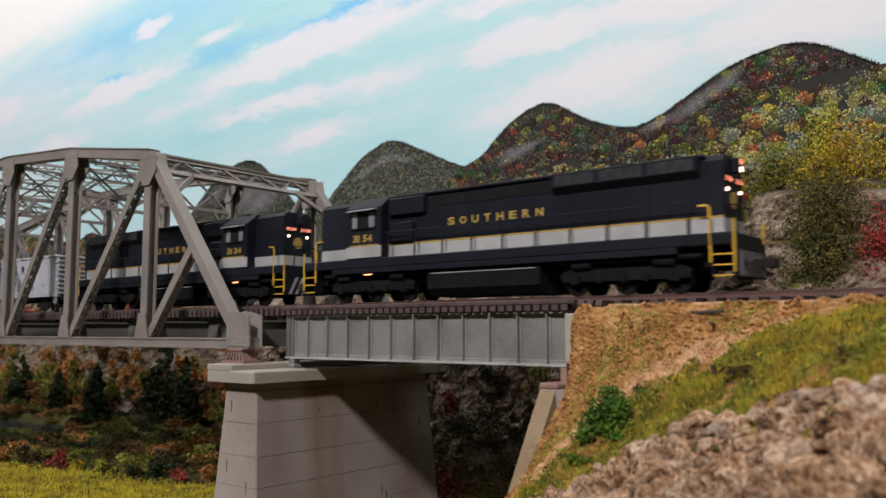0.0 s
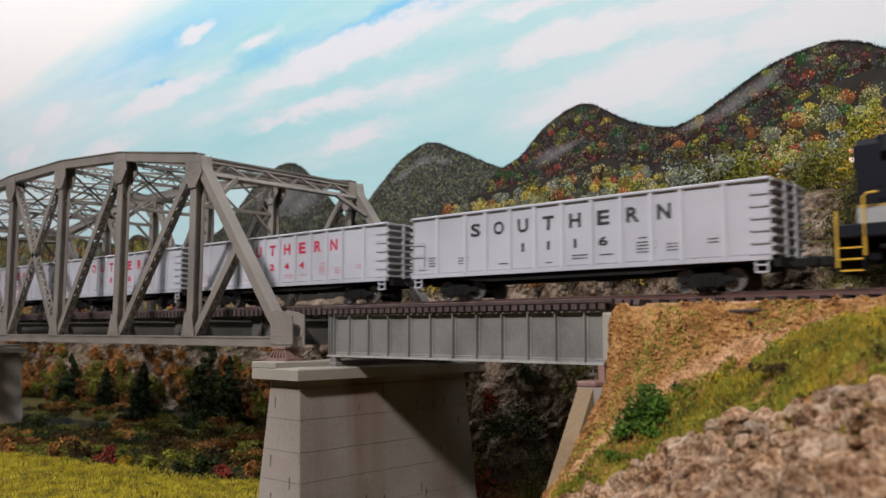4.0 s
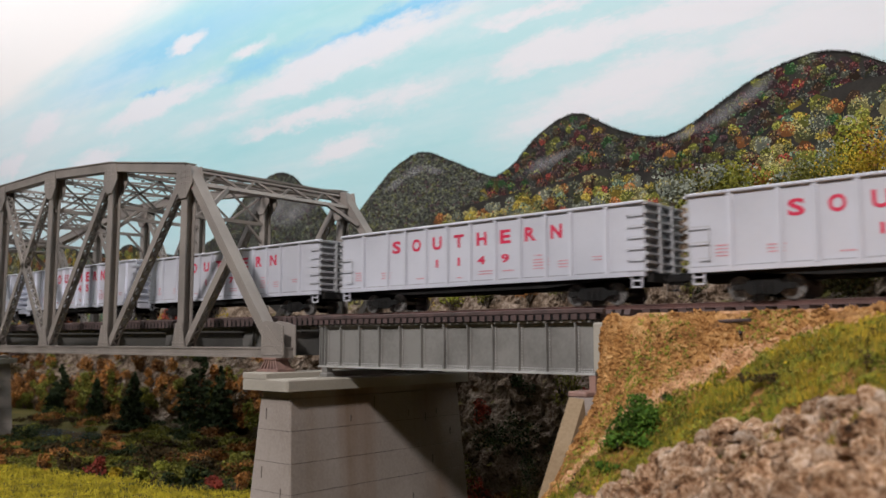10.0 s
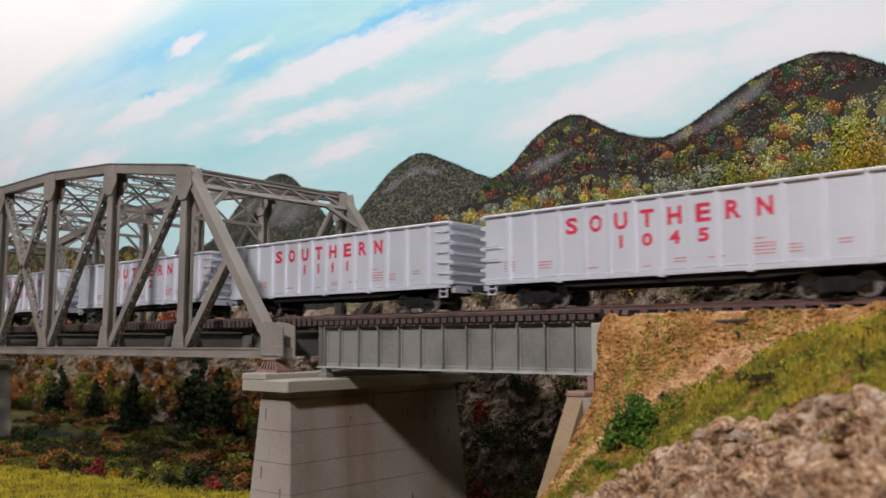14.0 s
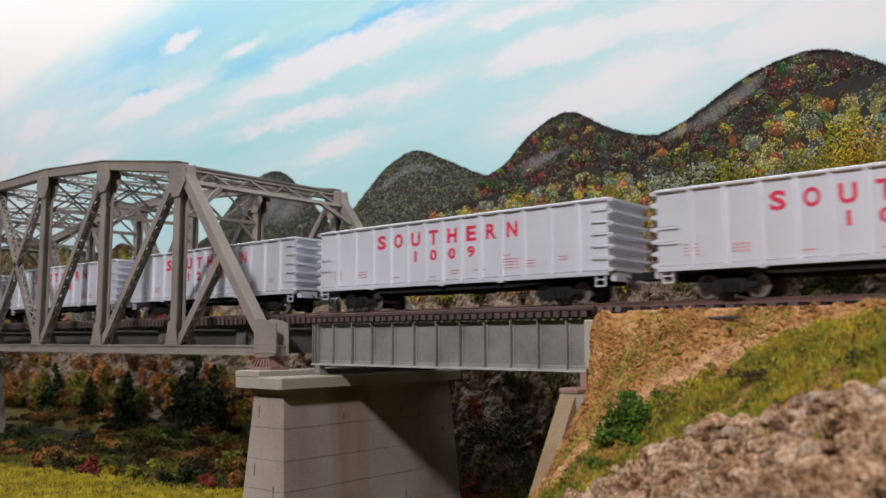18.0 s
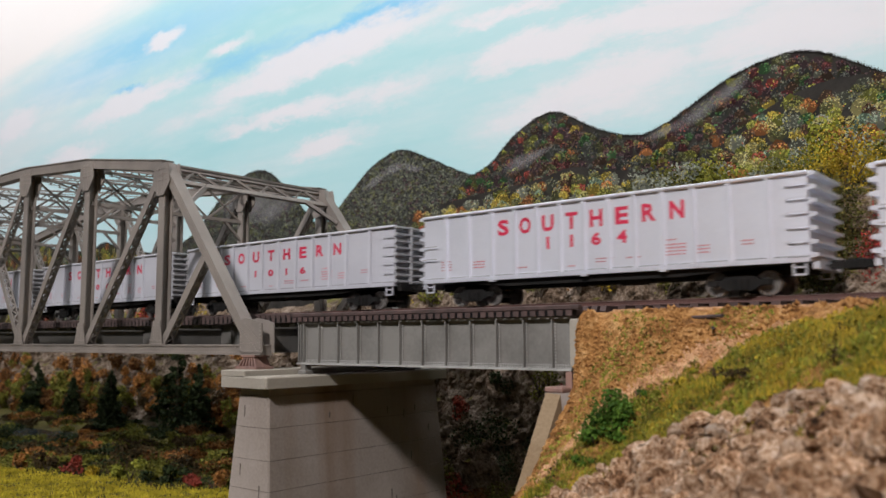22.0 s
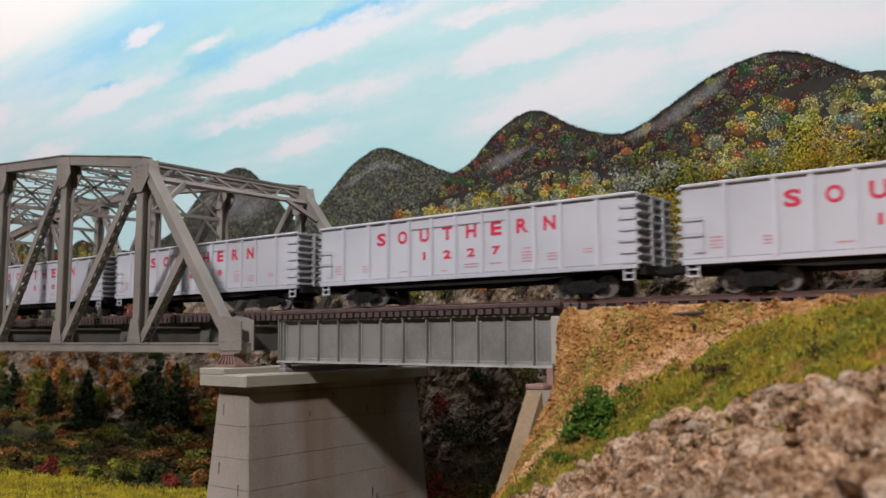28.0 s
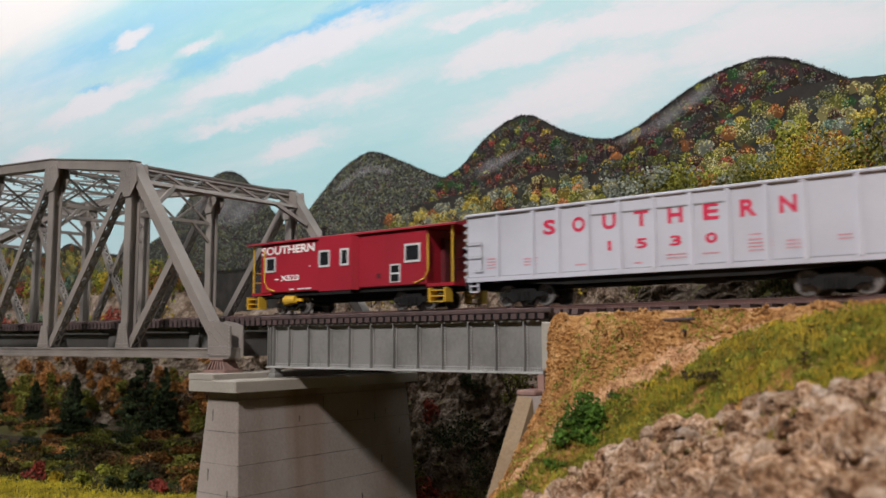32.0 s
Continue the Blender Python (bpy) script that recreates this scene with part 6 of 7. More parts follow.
# ---- woods, bushes, rocks ----
TONES = {
    "golden yellow": [(0.38, 0.27, 0.02), (0.52, 0.36, 0.03), (0.24, 0.20, 0.02)],
    "olive green": [(0.12, 0.12, 0.02), (0.20, 0.19, 0.03), (0.07, 0.08, 0.015)],
    "yellow green": [(0.22, 0.25, 0.03), (0.34, 0.34, 0.05), (0.13, 0.15, 0.02)],
    "orange brown": [(0.30, 0.13, 0.04), (0.42, 0.19, 0.05), (0.17, 0.08, 0.03)],
    "dusty grey green": [(0.22, 0.25, 0.20), (0.34, 0.36, 0.29), (0.13, 0.15, 0.12)],
    "fresh green": [(0.045, 0.12, 0.012), (0.10, 0.18, 0.02), (0.025, 0.065, 0.008)],
    "teal green": [(0.07, 0.14, 0.10), (0.13, 0.22, 0.16), (0.04, 0.08, 0.06)],
    "dull red": [(0.26, 0.05, 0.035), (0.36, 0.07, 0.045), (0.14, 0.03, 0.025)],
    "bright red": [(0.34, 0.03, 0.03), (0.44, 0.06, 0.045), (0.18, 0.02, 0.02)],
    "rust brown": [(0.16, 0.065, 0.02), (0.22, 0.10, 0.03), (0.08, 0.035, 0.012)],
    "ivy green": [(0.045, 0.055, 0.013), (0.10, 0.095, 0.025), (0.055, 0.07, 0.016), (0.17, 0.11, 0.03), (0.06, 0.075, 0.018)],
    "dark green": [(0.020, 0.035, 0.012), (0.04, 0.055, 0.018), (0.012, 0.02, 0.008)],
    "dark brown": [(0.06, 0.04, 0.015), (0.10, 0.065, 0.025), (0.035, 0.025, 0.012)],
}
LEAF = {k: leaves("leaf_" + k.replace(" ", "_"), v, 0.6) for k, v in TONES.items()}
bark = paint("bark", (0.07, 0.05, 0.035), (0.04, 0.03, 0.02), 200, 0.9)
TREES = {}


def small_tree(tone, v):
    """A foam tree: a twig trunk with limbs and a lumpy crown of flakes."""
    if (tone, v) not in TREES:
        rng = np.random.default_rng(40 + v * 17 + len(tone))
        t = thing("autumn_tree", (0, 0, 0), f"small model tree with {tone} autumn foliage", "tree", "autumn trees on the slope")
        tr = Shape().tube([(0, 0, -0.5), (0.03, 0, 0.3), (0, 0.02, 0.9)], [0.09, 0.06, 0.03], 6)
        for q in range(3):
            a = q * 2.1 + v
            tr.tube([(0, 0, 0.35 + 0.1 * q), (0.35 * math.cos(a), 0.35 * math.sin(a), 0.8 + 0.1 * q)], [0.035, 0.015], 5)
        part("trunk", tr, bark, t)
        cr = Shape()
        for q in range(6):
            d = rng.normal(size=3) * np.array([0.42, 0.42, 0.3])
            r = 0.42 + 0.25 * rng.random()
            clump(cr, (d[0], d[1], 1.0 + d[2]), (r, r, r * 0.85), 75, 0.075, rng, 0.7)
        part("crown", cr, LEAF[tone], t)
        TREES[tone, v] = t
        t.location = W(60 + 3 * len(TREES), 16, slope_far(60 + 3 * len(TREES), 16))
        return t
    return TREES[tone, v]


def slope_far(x, y):
    py, pz, hz = knot(x, TOP_Y), knot(x, TOP_Z), knot(x, HIGH_Z)
    w = max((y - py) / (25.75 - py), 0)
    return pz + (hz - pz) * w ** 0.8


rng = np.random.default_rng(11)
MIX_A = ["golden yellow", "olive green", "yellow green", "orange brown", "yellow green", "olive green", "teal green", "orange brown", "golden yellow", "yellow green", "dull red"]
MIX_B = ["yellow green", "olive green", "dusty grey green", "golden yellow", "dusty grey green", "yellow green", "fresh green", "orange brown", "olive green", "dusty grey green", "yellow green", "olive green"]
spots = []
for row, yy in enumerate((25.2, 24.2, 23.1, 21.9, 20.6, 19.1, 17.4, 15.6, 13.6, 11.6)):
    x = -15.0 + (row * 0.77) % 1.2 
    while x < 34:
        if (x > 9 and yy < 20) or 21 < yy < 22.5:
            spots.append((x + rng.normal() * 0.3, yy + rng.normal() * 0.35, 1.0))
        x += 1.2
for row, yy in enumerate((24.5, 21.5)):
    x = -120.0 + row
    while x < -44:
        spots.append((x + rng.normal() * 0.4, yy + rng.normal() * 0.4, 1.7))
        x += 2.6
for x, y, sz in spots:
    mix_ = MIX_A if x < 11 else MIX_B
    tone = mix_[rng.integers(len(mix_))]
    src = small_tree(tone, int(rng.integers(2)))
    k = sz * (0.8 + 0.45 * rng.random()) * (1.1 if x > 11 else 0.95)
    m = pose(*W(x, y, slope_far(x, y)), 0, 0, float(rng.random() * 360))
    ob = copy_thing(src, m)
    ob.matrix_basis = m @ Matrix.Diagonal((k, k, k * (0.9 + 0.3 * rng.random()), 1))


def bush(x, y, z, rx, ry, rz, tone, flakes=500, leaf=0.07, name="bush", what="leafy model bush", seed=0):
    r = np.random.default_rng(int(abs(x * 31 + y * 17 + z * 7)) + seed)
    s = Shape()
    n = max(3, int(flakes / 90))
    for q in range(n):
        d = r.normal(size=3) * 0.42
        k = 0.38 + 0.2 * r.random()
        clump(s, (x + d[0] * rx, y + d[1] * ry, z + rz * (0.75 + d[2])), (rx * k, ry * k, rz * k), flakes // n, leaf, r, 0.5)
    b = thing(name, (x, y, z), f"{tone} {what}", "bush", "bushes")
    part("foliage", s, LEAF[tone], b)
    tw = Shape()
    for q in range(5):
        a = q * 1.256
        tw.tube([(x, y, z - 0.25), (x + 0.25 * rx * math.cos(a), y + 0.25 * ry * math.sin(a), z + rz * 0.4), (x + 0.5 * rx * math.cos(a), y + 0.5 * ry * math.sin(a), z + rz * 0.9)], [0.05, 0.035, 0.015], 5)
    part("woody_base", tw, bark, b)
    return b


# growth on and before the rock bank
for a in ((21.7, 8.6, 4.6, 1.75, 1.0, 1.35, "golden yellow", 1500), (18.9, 9.0, 4.9, 1.3, 0.9, 1.0, "olive green", 1100), (16.4, 8.6, 3.0, 1.5, 0.9, 1.1, "olive green", 800),
          (21.3, 5.0, -0.5, 1.5, 0.6, 1.4, "ivy green", 1500), (21.4, 5.8, 1.0, 1.55, 0.7, 1.5, "ivy green", 1800), (21.6, 6.6, 2.5, 1.4, 0.8, 1.5, "ivy green", 1500), (23.4, 5.9, 0.3, 0.7, 0.6, 1.6, "bright red", 900),
          (18.3, 6.2, 3.9, 0.35, 0.3, 0.3, "bright red", 120), (20.1, 7.2, 1.2, 0.35, 0.3, 0.3, "bright red", 100), (24.6, 6.4, 0.2, 1.2, 0.9, 2.0, "dull red", 700), (14.8, 6.8, 0.6, 1.3, 0.8, 1.4, "olive green", 800),
          (15.9, 6.0, 0.0, 1.1, 0.8, 0.9, "dark green", 700), (13.9, 9.6, 3.6, 1.2, 0.8, 1.2, "golden yellow", 800), (9.6, 10.2, 1.4, 1.1, 0.8, 1.0, "golden yellow", 700), (7.4, 10.6, 1.2, 1.2, 0.8, 0.9, "orange brown", 700),
          (5.0, 10.4, 1.0, 1.2, 0.8, 0.8, "olive green", 700), (2.4, 10.8, 0.9, 1.2, 0.8, 0.9, "orange brown", 600), (-0.6, 10.6, 0.8, 1.2, 0.8, 0.8, "olive green", 600), (-3.6, 10.8, 0.6, 1.2, 0.9, 0.9, "yellow green", 600), (-6.4, 11.2, 0.6, 1.2, 0.9, 1.0, "golden yellow", 600),
          (0.4, 8.4, -6.0, 0.7, 0.5, 0.8, "dull red", 400), (2.2, 8.0, -7.2, 1.4, 0.9, 1.2, "dark green", 700), (4.4, 7.6, -8.6, 1.5, 1.0, 1.4, "dark green", 700), (-0.4, 7.6, -9.8, 1.6, 1.0, 1.1, "olive green", 700), (6.4, 7.4, -9.6, 1.6, 1.0, 1.4, "dark brown", 700), (1.6, 6.4, -10.4, 1.6, 1.0, 0.8, "dull red", 500),
          (6.0, 8.6, -4.4, 1.1, 0.6, 0.9, "olive green", 500), (3.0, 8.8, -4.2, 0.9, 0.5, 0.8, "dark green", 400), (26.5, 6.6, 0.3, 1.5, 1.0, 1.6, "olive green", 700), (28.5, 7.4, 2.5, 1.6, 1.0, 1.6, "golden yellow", 700),
          (7.6, 8.5, -4.6, 0.5, 0.4, 0.6, "dull red", 300), (9.4, 8.6, -4.3, 0.9, 0.5, 0.8, "golden yellow", 500), (11.2, 8.4, -4.8, 0.9, 0.6, 1.0, "olive green", 500), (8.4, 8.2, -6.0, 1.2, 0.6, 0.9, "rust brown", 600), (10.4, 7.9, -7.4, 1.3, 0.7, 1.1, "dark brown", 600), (3.4, 6.0, -10.4, 1.5, 1.0, 0.7, "rust brown", 500), (5.6, 5.6, -10.4, 1.6, 1.0, 0.8, "olive green", 600), (8.2, 6.2, -10.4, 1.6, 1.0, 0.9, "rust brown", 600), (10.2, 5.6, -10.5, 1.4, 1.0, 0.8, "olive green", 500)):
    bush(*a[:7], int(a[7] * (2.6 if a[0] > 12 else 1)), 0.048 if a[0] > 12 else 0.07)

def meadow_edge(x):
    """Line where the mown meadow gives way to brush."""
    return 1.5 + 0.2 * max(x + 10, -30)


# brush on the valley floor
tones = ["olive green", "dark green", "dark brown", "olive green", "orange brown", "dark brown", "olive green", "rust brown"]
for i in range(290):
    x, y = -70 + 68 * rng.random(), -3.5 + 22 * rng.random()
    if abs(y - 9.5 - 0.06 * (x + 56)) < 3.4 and x < -42:
        continue
    if y < meadow_edge(x) + 0.9:
        continue
    if y > 8.0 and x > -13:
        continue
    r = 0.7 + 0.9 * rng.random()
    bush(x, y, valley_z(x, y) - 0.2, r * 1.5, r * 1.3, r * 0.5, tones[rng.integers(len(tones))], 420, 0.11)
# low ground foam between the brush
low_foam = {"olive green": Shape(), "dark brown": Shape(), "dark green": Shape()}
for i in range(3800):
    x, y = -62 + 60 * rng.random(), -4 + 14 * rng.random()
    if y < meadow_edge(x) - 0.2 + 0.5 * rng.normal() or (abs(y - 9.5 - 0.06 * (x + 56)) < 3.2 and x < -42) or (y > 8 and x > -13):
        continue
    v = nz(x, y, 31, 0.25) + 0.2 * rng.normal()
    k = 0.3 + 0.35 * rng.random()
    clump(low_foam["olive green" if v > -0.05 else "dark brown" if v > -0.3 else "dark green"], (x, y, valley_z(x, y)), (k * 1.3, k * 1.3, k * 0.45), 26, 0.08, rng, 0.3)
for tone, s in low_foam.items():
    solid("ground_foam", s, LEAF[tone], f"{tone} ground foam between the brush of the valley", "ground cover", kind="stuff")
for x, y, tone, r in ((-24.6, 2.2, "dull red", 0.7), (-22.6, 1.4, "golden yellow", 0.6), (-30.5, 2.6, "orange brown", 0.8), (-14.2, 3.4, "dull red", 0.6), (-12.6, 3.2, "orange brown", 0.7), (-36, 2.2, "orange brown", 0.9), (-19.6, 2.5, "yellow green", 0.7), (-16.6, 3.1, "dark green", 0.8), (-27.5, 2.6, "dark brown", 0.8), (-40, 3, "orange brown", 0.9)):
    y = meadow_edge(x) + 0.1 * y
    bush(x, y, valley_z(x, y), r * 1.2, r, r * 0.85, tone, 420, 0.10)
# brush before the far cliff
far_brush = {}
for i in range(170):
    x = -100 + 66 * rng.random()
    y = 18.6 + 2.2 * rng.random()
    z = -10.3 + 4.0 * rng.random() * (y - 18.6)
    tone = ["orange brown", "rust brown", "orange brown", "olive green", "dark brown", "rust brown", "olive green"][rng.integers(7)]
    rx, rz = 1.0 + rng.random(), 0.9 + 0.6 * rng.random()
    for q in range(4):
        d = rng.normal(size=3) * 0.42
        k = 0.38 + 0.2 * rng.random()
        clump(far_brush.setdefault(tone, Shape()), (x + d[0] * rx, y + d[1] * 0.8, z + rz * (0.75 + d[2])), (rx * k, 0.8 * k, rz * k), 120, 0.13, rng, 0.5)
for tone, s in far_brush.items():
    solid("brush", s, LEAF[tone], f"{tone} brush at the foot of the far cliff", "brush", kind="stuff")


def conifer(x, y, h, w, seed):
    r = np.random.default_rng(seed)
    z0 = valley_z(x, y)
    t = thing("conifer", (x, y, z0), "dark green model conifer on the valley floor", "tree", "conifers")
    part("trunk", Shape().tube([(x, y, z0 - 0.2), (x, y, z0 + h * 0.95)], [0.16, 0.03], 7), bark, t)
    s = Shape()
    tiers = 15
    for k in range(tiers):
        f = k / (tiers - 1)
        rad = w * (1 - f) ** 0.9 + 0.12
        for q in range(max(4, int(9 * (1 - f)) + 2)):
            a = r.random() * 6.283
            d = rad * (0.45 + 0.5 * r.random())
            clump(s, (x + d * math.cos(a), y + d * math.sin(a), z0 + 0.4 + f * (h - 0.5) - 0.15 * d), (rad * 0.42, rad * 0.42, 0.3), 44, 0.15, r, 0.2)
    part("crown", s, LEAF["dark green"], t)


for i, c in enumerate(((-42.0, 17.6, 8.6, 2.5), (-50.5, 15.4, 5.6, 1.6), (-73, 18.2, 6.0, 2.0), (-38.8, 17.9, 6.4, 1.8), (-64, 18.2, 4.6, 1.3))):
    conifer(*c, 70 + i)

# meadow: tufts of blades
def tufts(name, n, place, material, label, h, seed, blades=5, w=0.02):
    r = np.random.default_rng(seed)
    v, f = [], []
    for i in range(n):
        p = place(r)
        if p is None:
            continue
        for q in range(blades):
            a, b = r.random() * 6.283, r.random() * 6.283
            d = np.array([math.cos(a), math.sin(a), 0]) * w
            e = np.array([math.cos(b), math.sin(b), 0]) * h * 0.4 * r.random() + np.array([0, 0, h * (0.6 + 0.6 * r.random())])
            c = np.array(p) + np.array([r.normal() * 0.1, r.normal() * 0.1, -0.02])
            o = len(v)
            v += [tuple(c - d), tuple(c + d), tuple(c + e)]
            f.append((o, o + 1, o + 2))
    s = Shape()
    s.v, s.f = v, f
    return solid(name, s, material, label, "grass", kind="stuff")


def meadow_place(r):
    x = -62 + 60 * r.random()
    y = -16 + 19 * r.random()
    if y > meadow_edge(x) + r.normal() * 0.5 or y < -0.45 * (x + 60) - 6 - 4:
        return None
    return (x, y, valley_z(x, y))


tufts("meadow_grass", 34000, meadow_place, meadow_mat, "bright yellow green static grass meadow", 0.22, 3, 4, 0.03)


def bank_place(r):
    x = 15.2 + 15 * r.random()
    y = -2.4 - 10 * r.random()
    if y < scree_y(x) - 0.2 + r.normal() * 0.45 - (1.0 if nz(x, y, 15, 1.1) > 0.3 else 0) or y > trail_y(x) - 0.15 + r.normal() * 0.12 or x < edge_x(y) or nz(x, y, 4, 0.5) < -0.35:
        return None
    return bank(x, y)


tufts("bank_grass", 17000, bank_place, grass_mat, "yellow green static grass on the hillside", 0.17, 4, 5, 0.016)


def bank_dark(r):
    p = bank_place(r)
    return p if p and nz(p[0], p[1], 2, 0.7) > 0.0 else None


tufts("bank_grass", 20000, bank_dark, green_grass, "darker green static grass patches on the hillside", 0.16, 5, 5, 0.016)


def bank_gold(r):
    p = bank_place(r)
    return p if p and p[0] > 19 and nz(p[0], p[1], 12, 0.6) + 0.07 * (p[0] - 23) > 0.05 else None


tufts("bank_grass", 22000, bank_gold, gold_grass, "golden yellow static grass high on the hillside", 0.17, 6, 5, 0.016)
rngf = np.random.default_rng(8)
FLOCK = {"olive green": Shape(), "yellow green": Shape(), "golden yellow": Shape(), "dark brown": Shape()}
for i in range(7000):
    p = bank_place(rngf)
    if p:
        v = nz(p[0], p[1], 21, 0.8) + 0.25 * rngf.normal()
        tone = "olive green" if v < 0.0 else "yellow green" if v < 0.28 else "golden yellow"
        tone = "dark brown" if nz(p[0], p[1], 27, 0.9) > 0.62 else tone
        k = 0.08 + 0.2 * rngf.random() ** 2
        clump(FLOCK[tone], (p[0], p[1], p[2] + 0.3 * k), (k, k, k * 0.7), 14, 0.04, rngf, 0.3)
for tone, fl in FLOCK.items():
    solid("bank_flock", fl, LEAF[tone], f"{tone} ground foam in tufts on the hillside", "ground cover", kind="stuff")
fl = Shape()
for i in range(2200):
    x, y = 14.9 + 8 * rngf.random(), -2.3 - 4.0 * rngf.random()
    if y > trail_y(x) + 0.1 and nz(x, y, 8, 0.6) > 0.12 - 0.5 * math.exp(-((x - 18.5) ** 2 + (y + 3.6) ** 2)):
        k = 0.08 + 0.1 * rngf.random()
        clump(fl, bank(x, y), (k, k, k * 0.6), 8, 0.035, rngf, 0.3)
solid("moss", fl, LEAF["yellow green"], "yellow green moss patches on orange soil", "ground cover", kind="stuff")
bush(*bank(18.2, -6.0, -0.1), 0.62, 0.52, 0.48, "fresh green", 2000, 0.045)
for bx, by, br in ((18.5, -5.5, 0.3), (17.8, -6.5, 0.34), (18.7, -5.1, 0.2), (17.6, -6.9, 0.22), (18.6, -6.3, 0.25)):
    bush(*bank(bx, by, -0.08), br * 1.6, br * 1.3, br * 0.8, "fresh green", 700, 0.045)
bush(*bank(18.0, -5.4, -0.1), 0.45, 0.4, 0.3, "fresh green", 300, 0.045)
bush(*bank(21.4, -5.5, -0.1), 0.35, 0.3, 0.22, "dark brown", 200, 0.04)
bush(*bank(22.7, -6.4, -0.1), 0.55, 0.35, 0.22, "dark brown", 260, 0.04)

# scree in the foreground and loose stones
def boulder_field():
    r = np.random.default_rng(21)
    first, rest = 0, Shape()
    for i in range(2600):
        x = 15.5 + 13.5 * r.random()
        y = scree_y(x) + 0.25 - 8.8 * r.random() ** 1.2
        if x < 14.3 + 0.30 * (-2 - y):
            continue
        if scree_y(x) - y < 1.6 and nz(x, y, 15, 1.1) > 0.38 + 0.2 * (scree_y(x) - y):
            continue
        near = r.random()
        size = (0.10 + 0.34 * near ** 2.2) * (0.85 + 0.15 * sstep(0, 3, scree_y(x) - y)) + (0.2 if i < 40 and scree_y(x) - y > 1.5 else 0)
        s = Shape()
        c = bank(x, y, size * 0.45)
        stone(s, c, size, r)
        if first >= 290 or size <= 0.12:
            rest.add(s.v, s.f)
        else:
            solid("scree_stone", s, rock_tan, "pale tan broken rock on the hillside", "stone", "scree stones", base=(c[0], c[1], c[2] - size * 0.6))
            first += 1
    solid("scree_rubble", rest, rock_tan, "broken tan rock rubble on the hillside", "rubble", kind="stuff")


boulder_field()
r = np.random.default_rng(33)
s = Shape()
for i in range(11000):
    x = 15.0 + 14 * r.random()
    y = scree_y(x) + 0.35 - 9 * r.random()
    if x < 14.3 + 0.30 * (-2 - y):
        continue
    if scree_y(x) - y < 1.6 and nz(x, y, 15, 1.1) > 0.48 + 0.2 * (scree_y(x) - y):
        continue
    size = 0.04 + 0.11 * r.random() ** 1.5
    b = len(s.v)
    p = r.normal(size=(6, 3))
    p = np.array([(1, 0, 0), (-1, 0, 0), (0, 1, 0), (0, -1, 0), (0, 0, 1), (0, 0, -1)], float) * size * (0.6 + 0.7 * r.random((6, 1))) + p * size * 0.15 + np.array(bank(x, y, size * 0.3))
    s.add(p.tolist(), [(0, 2, 4), (2, 1, 4), (1, 3, 4), (3, 0, 4), (2, 0, 5), (1, 2, 5), (3, 1, 5), (0, 3, 5)])
solid("scree_gravel", s, rock_tan, "small tan rubble between the rocks", "gravel", kind="stuff")
s = Shape()
for i in range(9000):
    u = r.random()
    if u < 0.3 and r.random() < 0.65:
        continue
    x = 15.5 + 7.6 * u + r.normal() * 0.1
    y = trail_y(x) + 0.12 + r.normal() * (0.06 + 0.16 * u)
    size = 0.025 + 0.045 * r.random() ** 2 + (0.08 * r.random() ** 3 if x < 18 else 0)
    p = np.array([(1, 0, 0), (-1, 0, 0), (0, 1, 0), (0, -1, 0), (0, 0, 1), (0, 0, -1)], float) * size * (0.6 + 0.7 * r.random((6, 1))) + np.array(bank(x, y, size * 0.2))
    s.add(p.tolist(), [(0, 2, 4), (2, 1, 4), (1, 3, 4), (3, 0, 4), (2, 0, 5), (1, 2, 5), (3, 1, 5), (0, 3, 5)])
solid("path_gravel", s, trail_mat, "pinkish gravel trail down the bank", "gravel", kind="stuff")
s = Shape()
for i in range(5200):
    x = 16.05 + 15 * r.random()
    y = -1.75 - 0.75 * r.random() ** 1.5
    size = 0.018 + 0.03 * r.random()
    z = max(bank(x, y)[2], -0.50 - 0.27 * max(-1.7 - y, 0) / 0.8)
    p = np.array([(1, 0, 0), (-1, 0, 0), (0, 1, 0), (0, -1, 0), (0, 0, 1), (0, 0, -1)], float) * size * (0.6 + 0.7 * r.random((6, 1))) + np.array([x, y, z + size * 0.2])
    s.add(p.tolist(), [(0, 2, 4), (2, 1, 4), (1, 3, 4), (3, 0, 4), (2, 0, 5), (1, 2, 5), (3, 1, 5), (0, 3, 5)])
solid("shoulder_gravel", s, trail_mat, "pinkish gravel along the shoulder of the track", "gravel", kind="stuff")
for x, y, ln, a in ((18.6, -2.25, 1.3, 8), (20.1, -2.95, 1.2, -20), (20.4, -3.25, 0.9, -70)):
    bx, by, bz = bank(x, y)
    s = Shape().tube([(bx - ln / 2 * math.cos(radians(a)), by - ln / 2 * math.sin(radians(a)), bz + 0.07), (bx + ln / 2 * math.cos(radians(a)), by + ln / 2 * math.sin(radians(a)), bz + 0.09)], 0.055, 6)
    solid("old_tie", s, tie_wood, "discarded weathered timber lying on the bank", "timber", "discarded timbers")


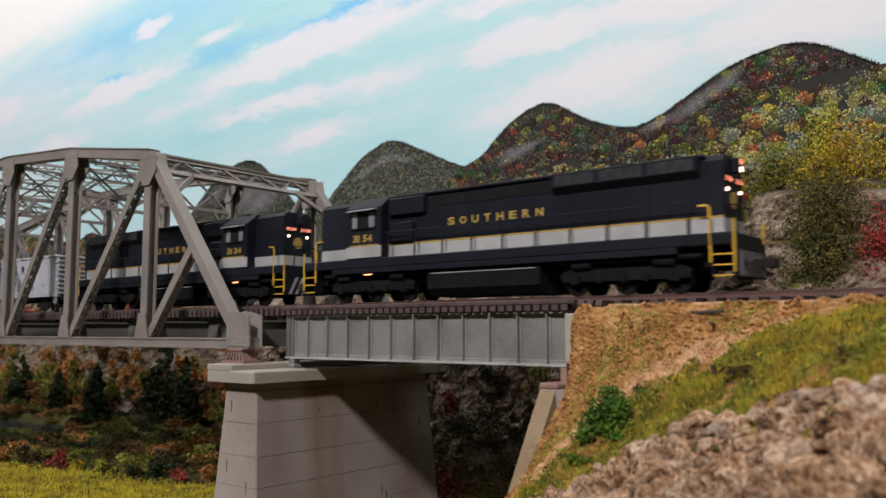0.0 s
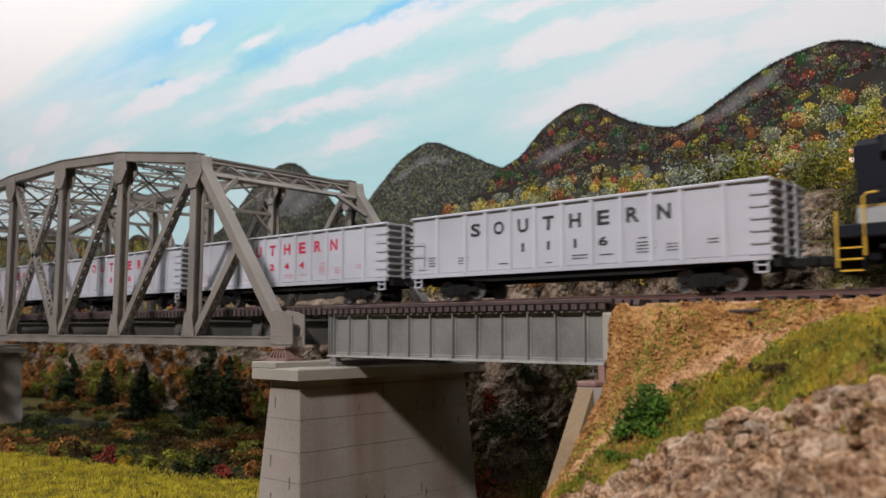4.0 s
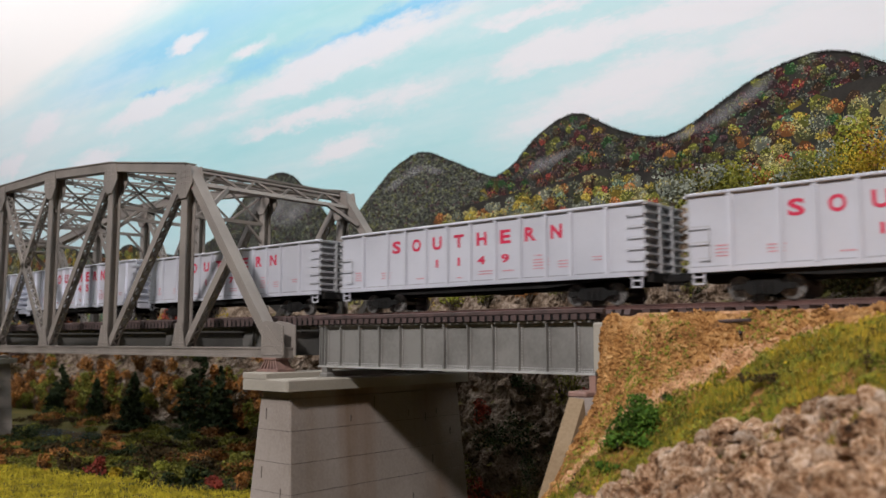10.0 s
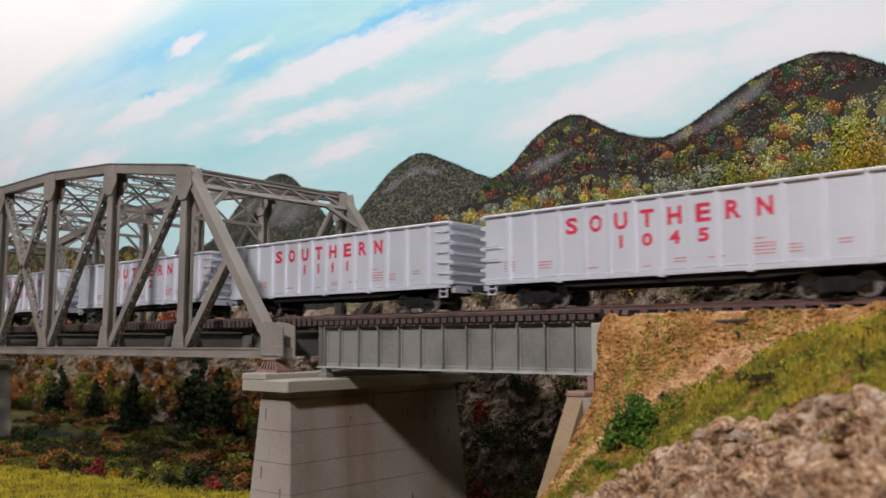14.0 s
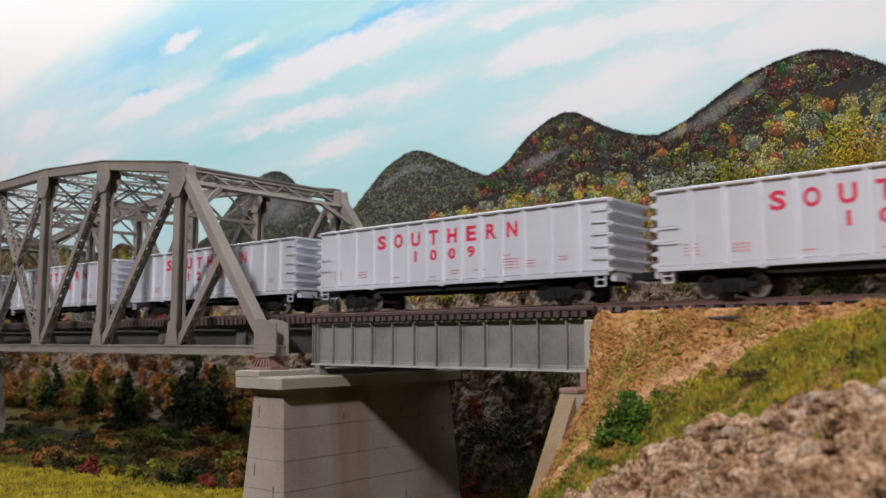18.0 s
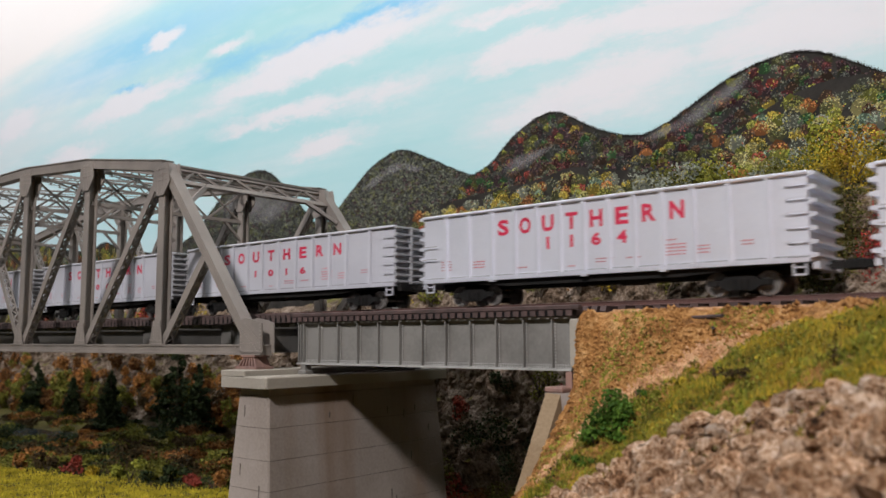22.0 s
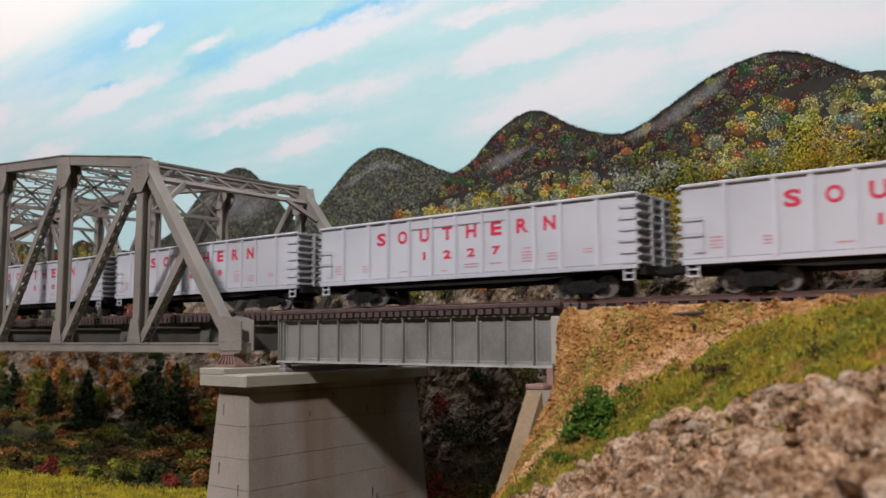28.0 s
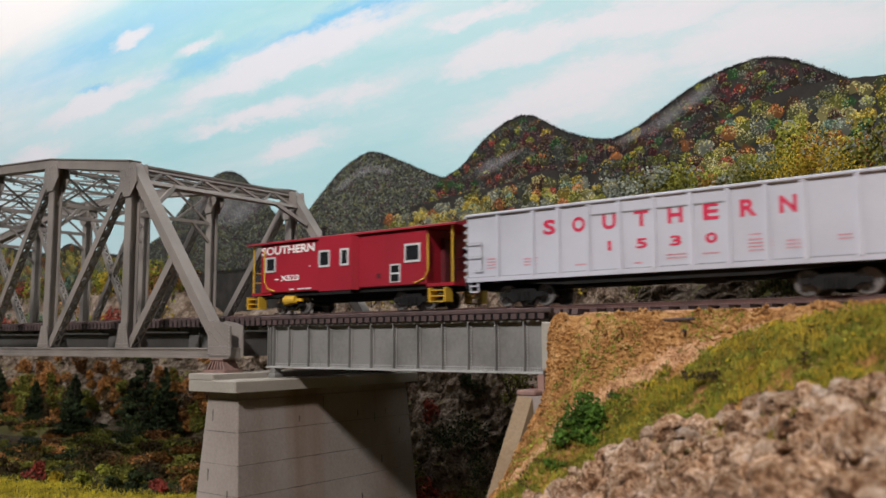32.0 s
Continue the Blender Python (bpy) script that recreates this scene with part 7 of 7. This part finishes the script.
# crumbled soil on the bare cut
r = np.random.default_rng(57)
s = Shape()
for i in range(17000):
    x, y = 14.95 + 13 * r.random() ** 1.3, -2.42 - 5.0 * r.random()
    if y < trail_y(x) + (0.35 if x > 17.4 else 0.05) or x < edge_x(y) or nz(x, y, 6, 0.9) < -0.35:
        continue
    size = 0.02 + 0.075 * r.random() ** 3
    p = np.array([(1, 0, 0), (-1, 0, 0), (0, 1, 0), (0, -1, 0), (0, 0, 1), (0, 0, -1)], float) * size * (0.6 + 0.7 * r.random((6, 1))) + np.array(bank(x, y, size * 0.3))
    s.add(p.tolist(), [(0, 2, 4), (2, 1, 4), (1, 3, 4), (3, 0, 4), (2, 0, 5), (1, 2, 5), (3, 1, 5), (0, 3, 5)])
for i in range(900):
    # clods that hang over the abutment's edge
    y = -2.25 - 0.75 * r.random() if r.random() < 0.55 else -2.9 - 3.4 * r.random()
    x = bank_start(y) + 0.05 * r.random()
    size = 0.03 + 0.08 * r.random() ** 2
    p = np.array([(1, 0, 0), (-1, 0, 0), (0, 1, 0), (0, -1, 0), (0, 0, 1), (0, 0, -1)], float) * size * (0.6 + 0.7 * r.random((6, 1))) + np.array(bank(x, y, size * 0.1))
    s.add(p.tolist(), [(0, 2, 4), (2, 1, 4), (1, 3, 4), (3, 0, 4), (2, 0, 5), (1, 2, 5), (3, 1, 5), (0, 3, 5)])
solid("soil_crumbs", s, soil, "loose orange brown crumbs of soil", "soil", kind="stuff")


# ---- what moves ----
# seconds, and how far the first gondola's rear end has come along the track
RUN = [(0.0, -41.9), (3.5, -1.70), (8.0, 49.67), (11.0, 84.01), (13.0, 106.8), (14.5, 123.74), (16.5, 146.4), (19.0, 174.45), (23.0, 219.25), (24.5, 236.07), (28.0, 275.5), (32.0, 321.2)]


def roll(axle, car, ahead, radius, way=1):
    """Turns a wheelset while it passes over the bridge."""
    at, spot = axle.matrix_basis.copy(), (car.matrix_world.inverted() @ axle.matrix_world).translation.x / K * way
    ts, ss = [r[0] for r in RUN], [r[1] + ahead + spot for r in RUN]
    t0, t1 = (float(np.interp(x, ss, ts)) for x in (-34, 27))
    step = radians(80) * radius / 11.3
    n = int((t1 - t0) / step)
    if n < 2:
        return walk(axle, [(0.0, at), (32.0, at)])
    rows = [(t0 + i * (t1 - t0) / n, at @ Matrix.Rotation(way * (float(np.interp(t0 + i * (t1 - t0) / n, ts, ss)) - max(-34, ss[0])) / radius, 4, "Y")) for i in range(n + 1)]
    if t0 > 0.01:
        rows.insert(0, (0.0, rows[0][1]))
    if t1 < 31.99:
        rows.append((32.0, rows[-1][1]))
    walk(axle, rows)


def motions():
    def run(ob, ahead, turn=0):
        walk(ob, [(t, pose(*W(s + ahead, 0, 0), 0, 0, turn)) for t, s in RUN])

    run(loco_lead, 51.85, 180)
    run(loco_second, 29.15)
    for (car, length), d in zip(gondolas, BEHIND):
        run(car, length / 2 - d)
    run(tail, -BEHIND[-1] - 7.25)
    bpy.context.view_layer.update()
    place = {loco_lead: (51.85, 0.5, -1), loco_second: (29.15, 0.5, 1), tail: (-BEHIND[-1] - 7.25, 0.43, 1)}
    place.update({car: (length / 2 - d, 0.43, 1) for (car, length), d in zip(gondolas, BEHIND)})
    for axle in AXLES:
        car = axle.parent.parent
        ahead, radius, way = place[car]
        roll(axle, car, ahead, radius, way)


motions()
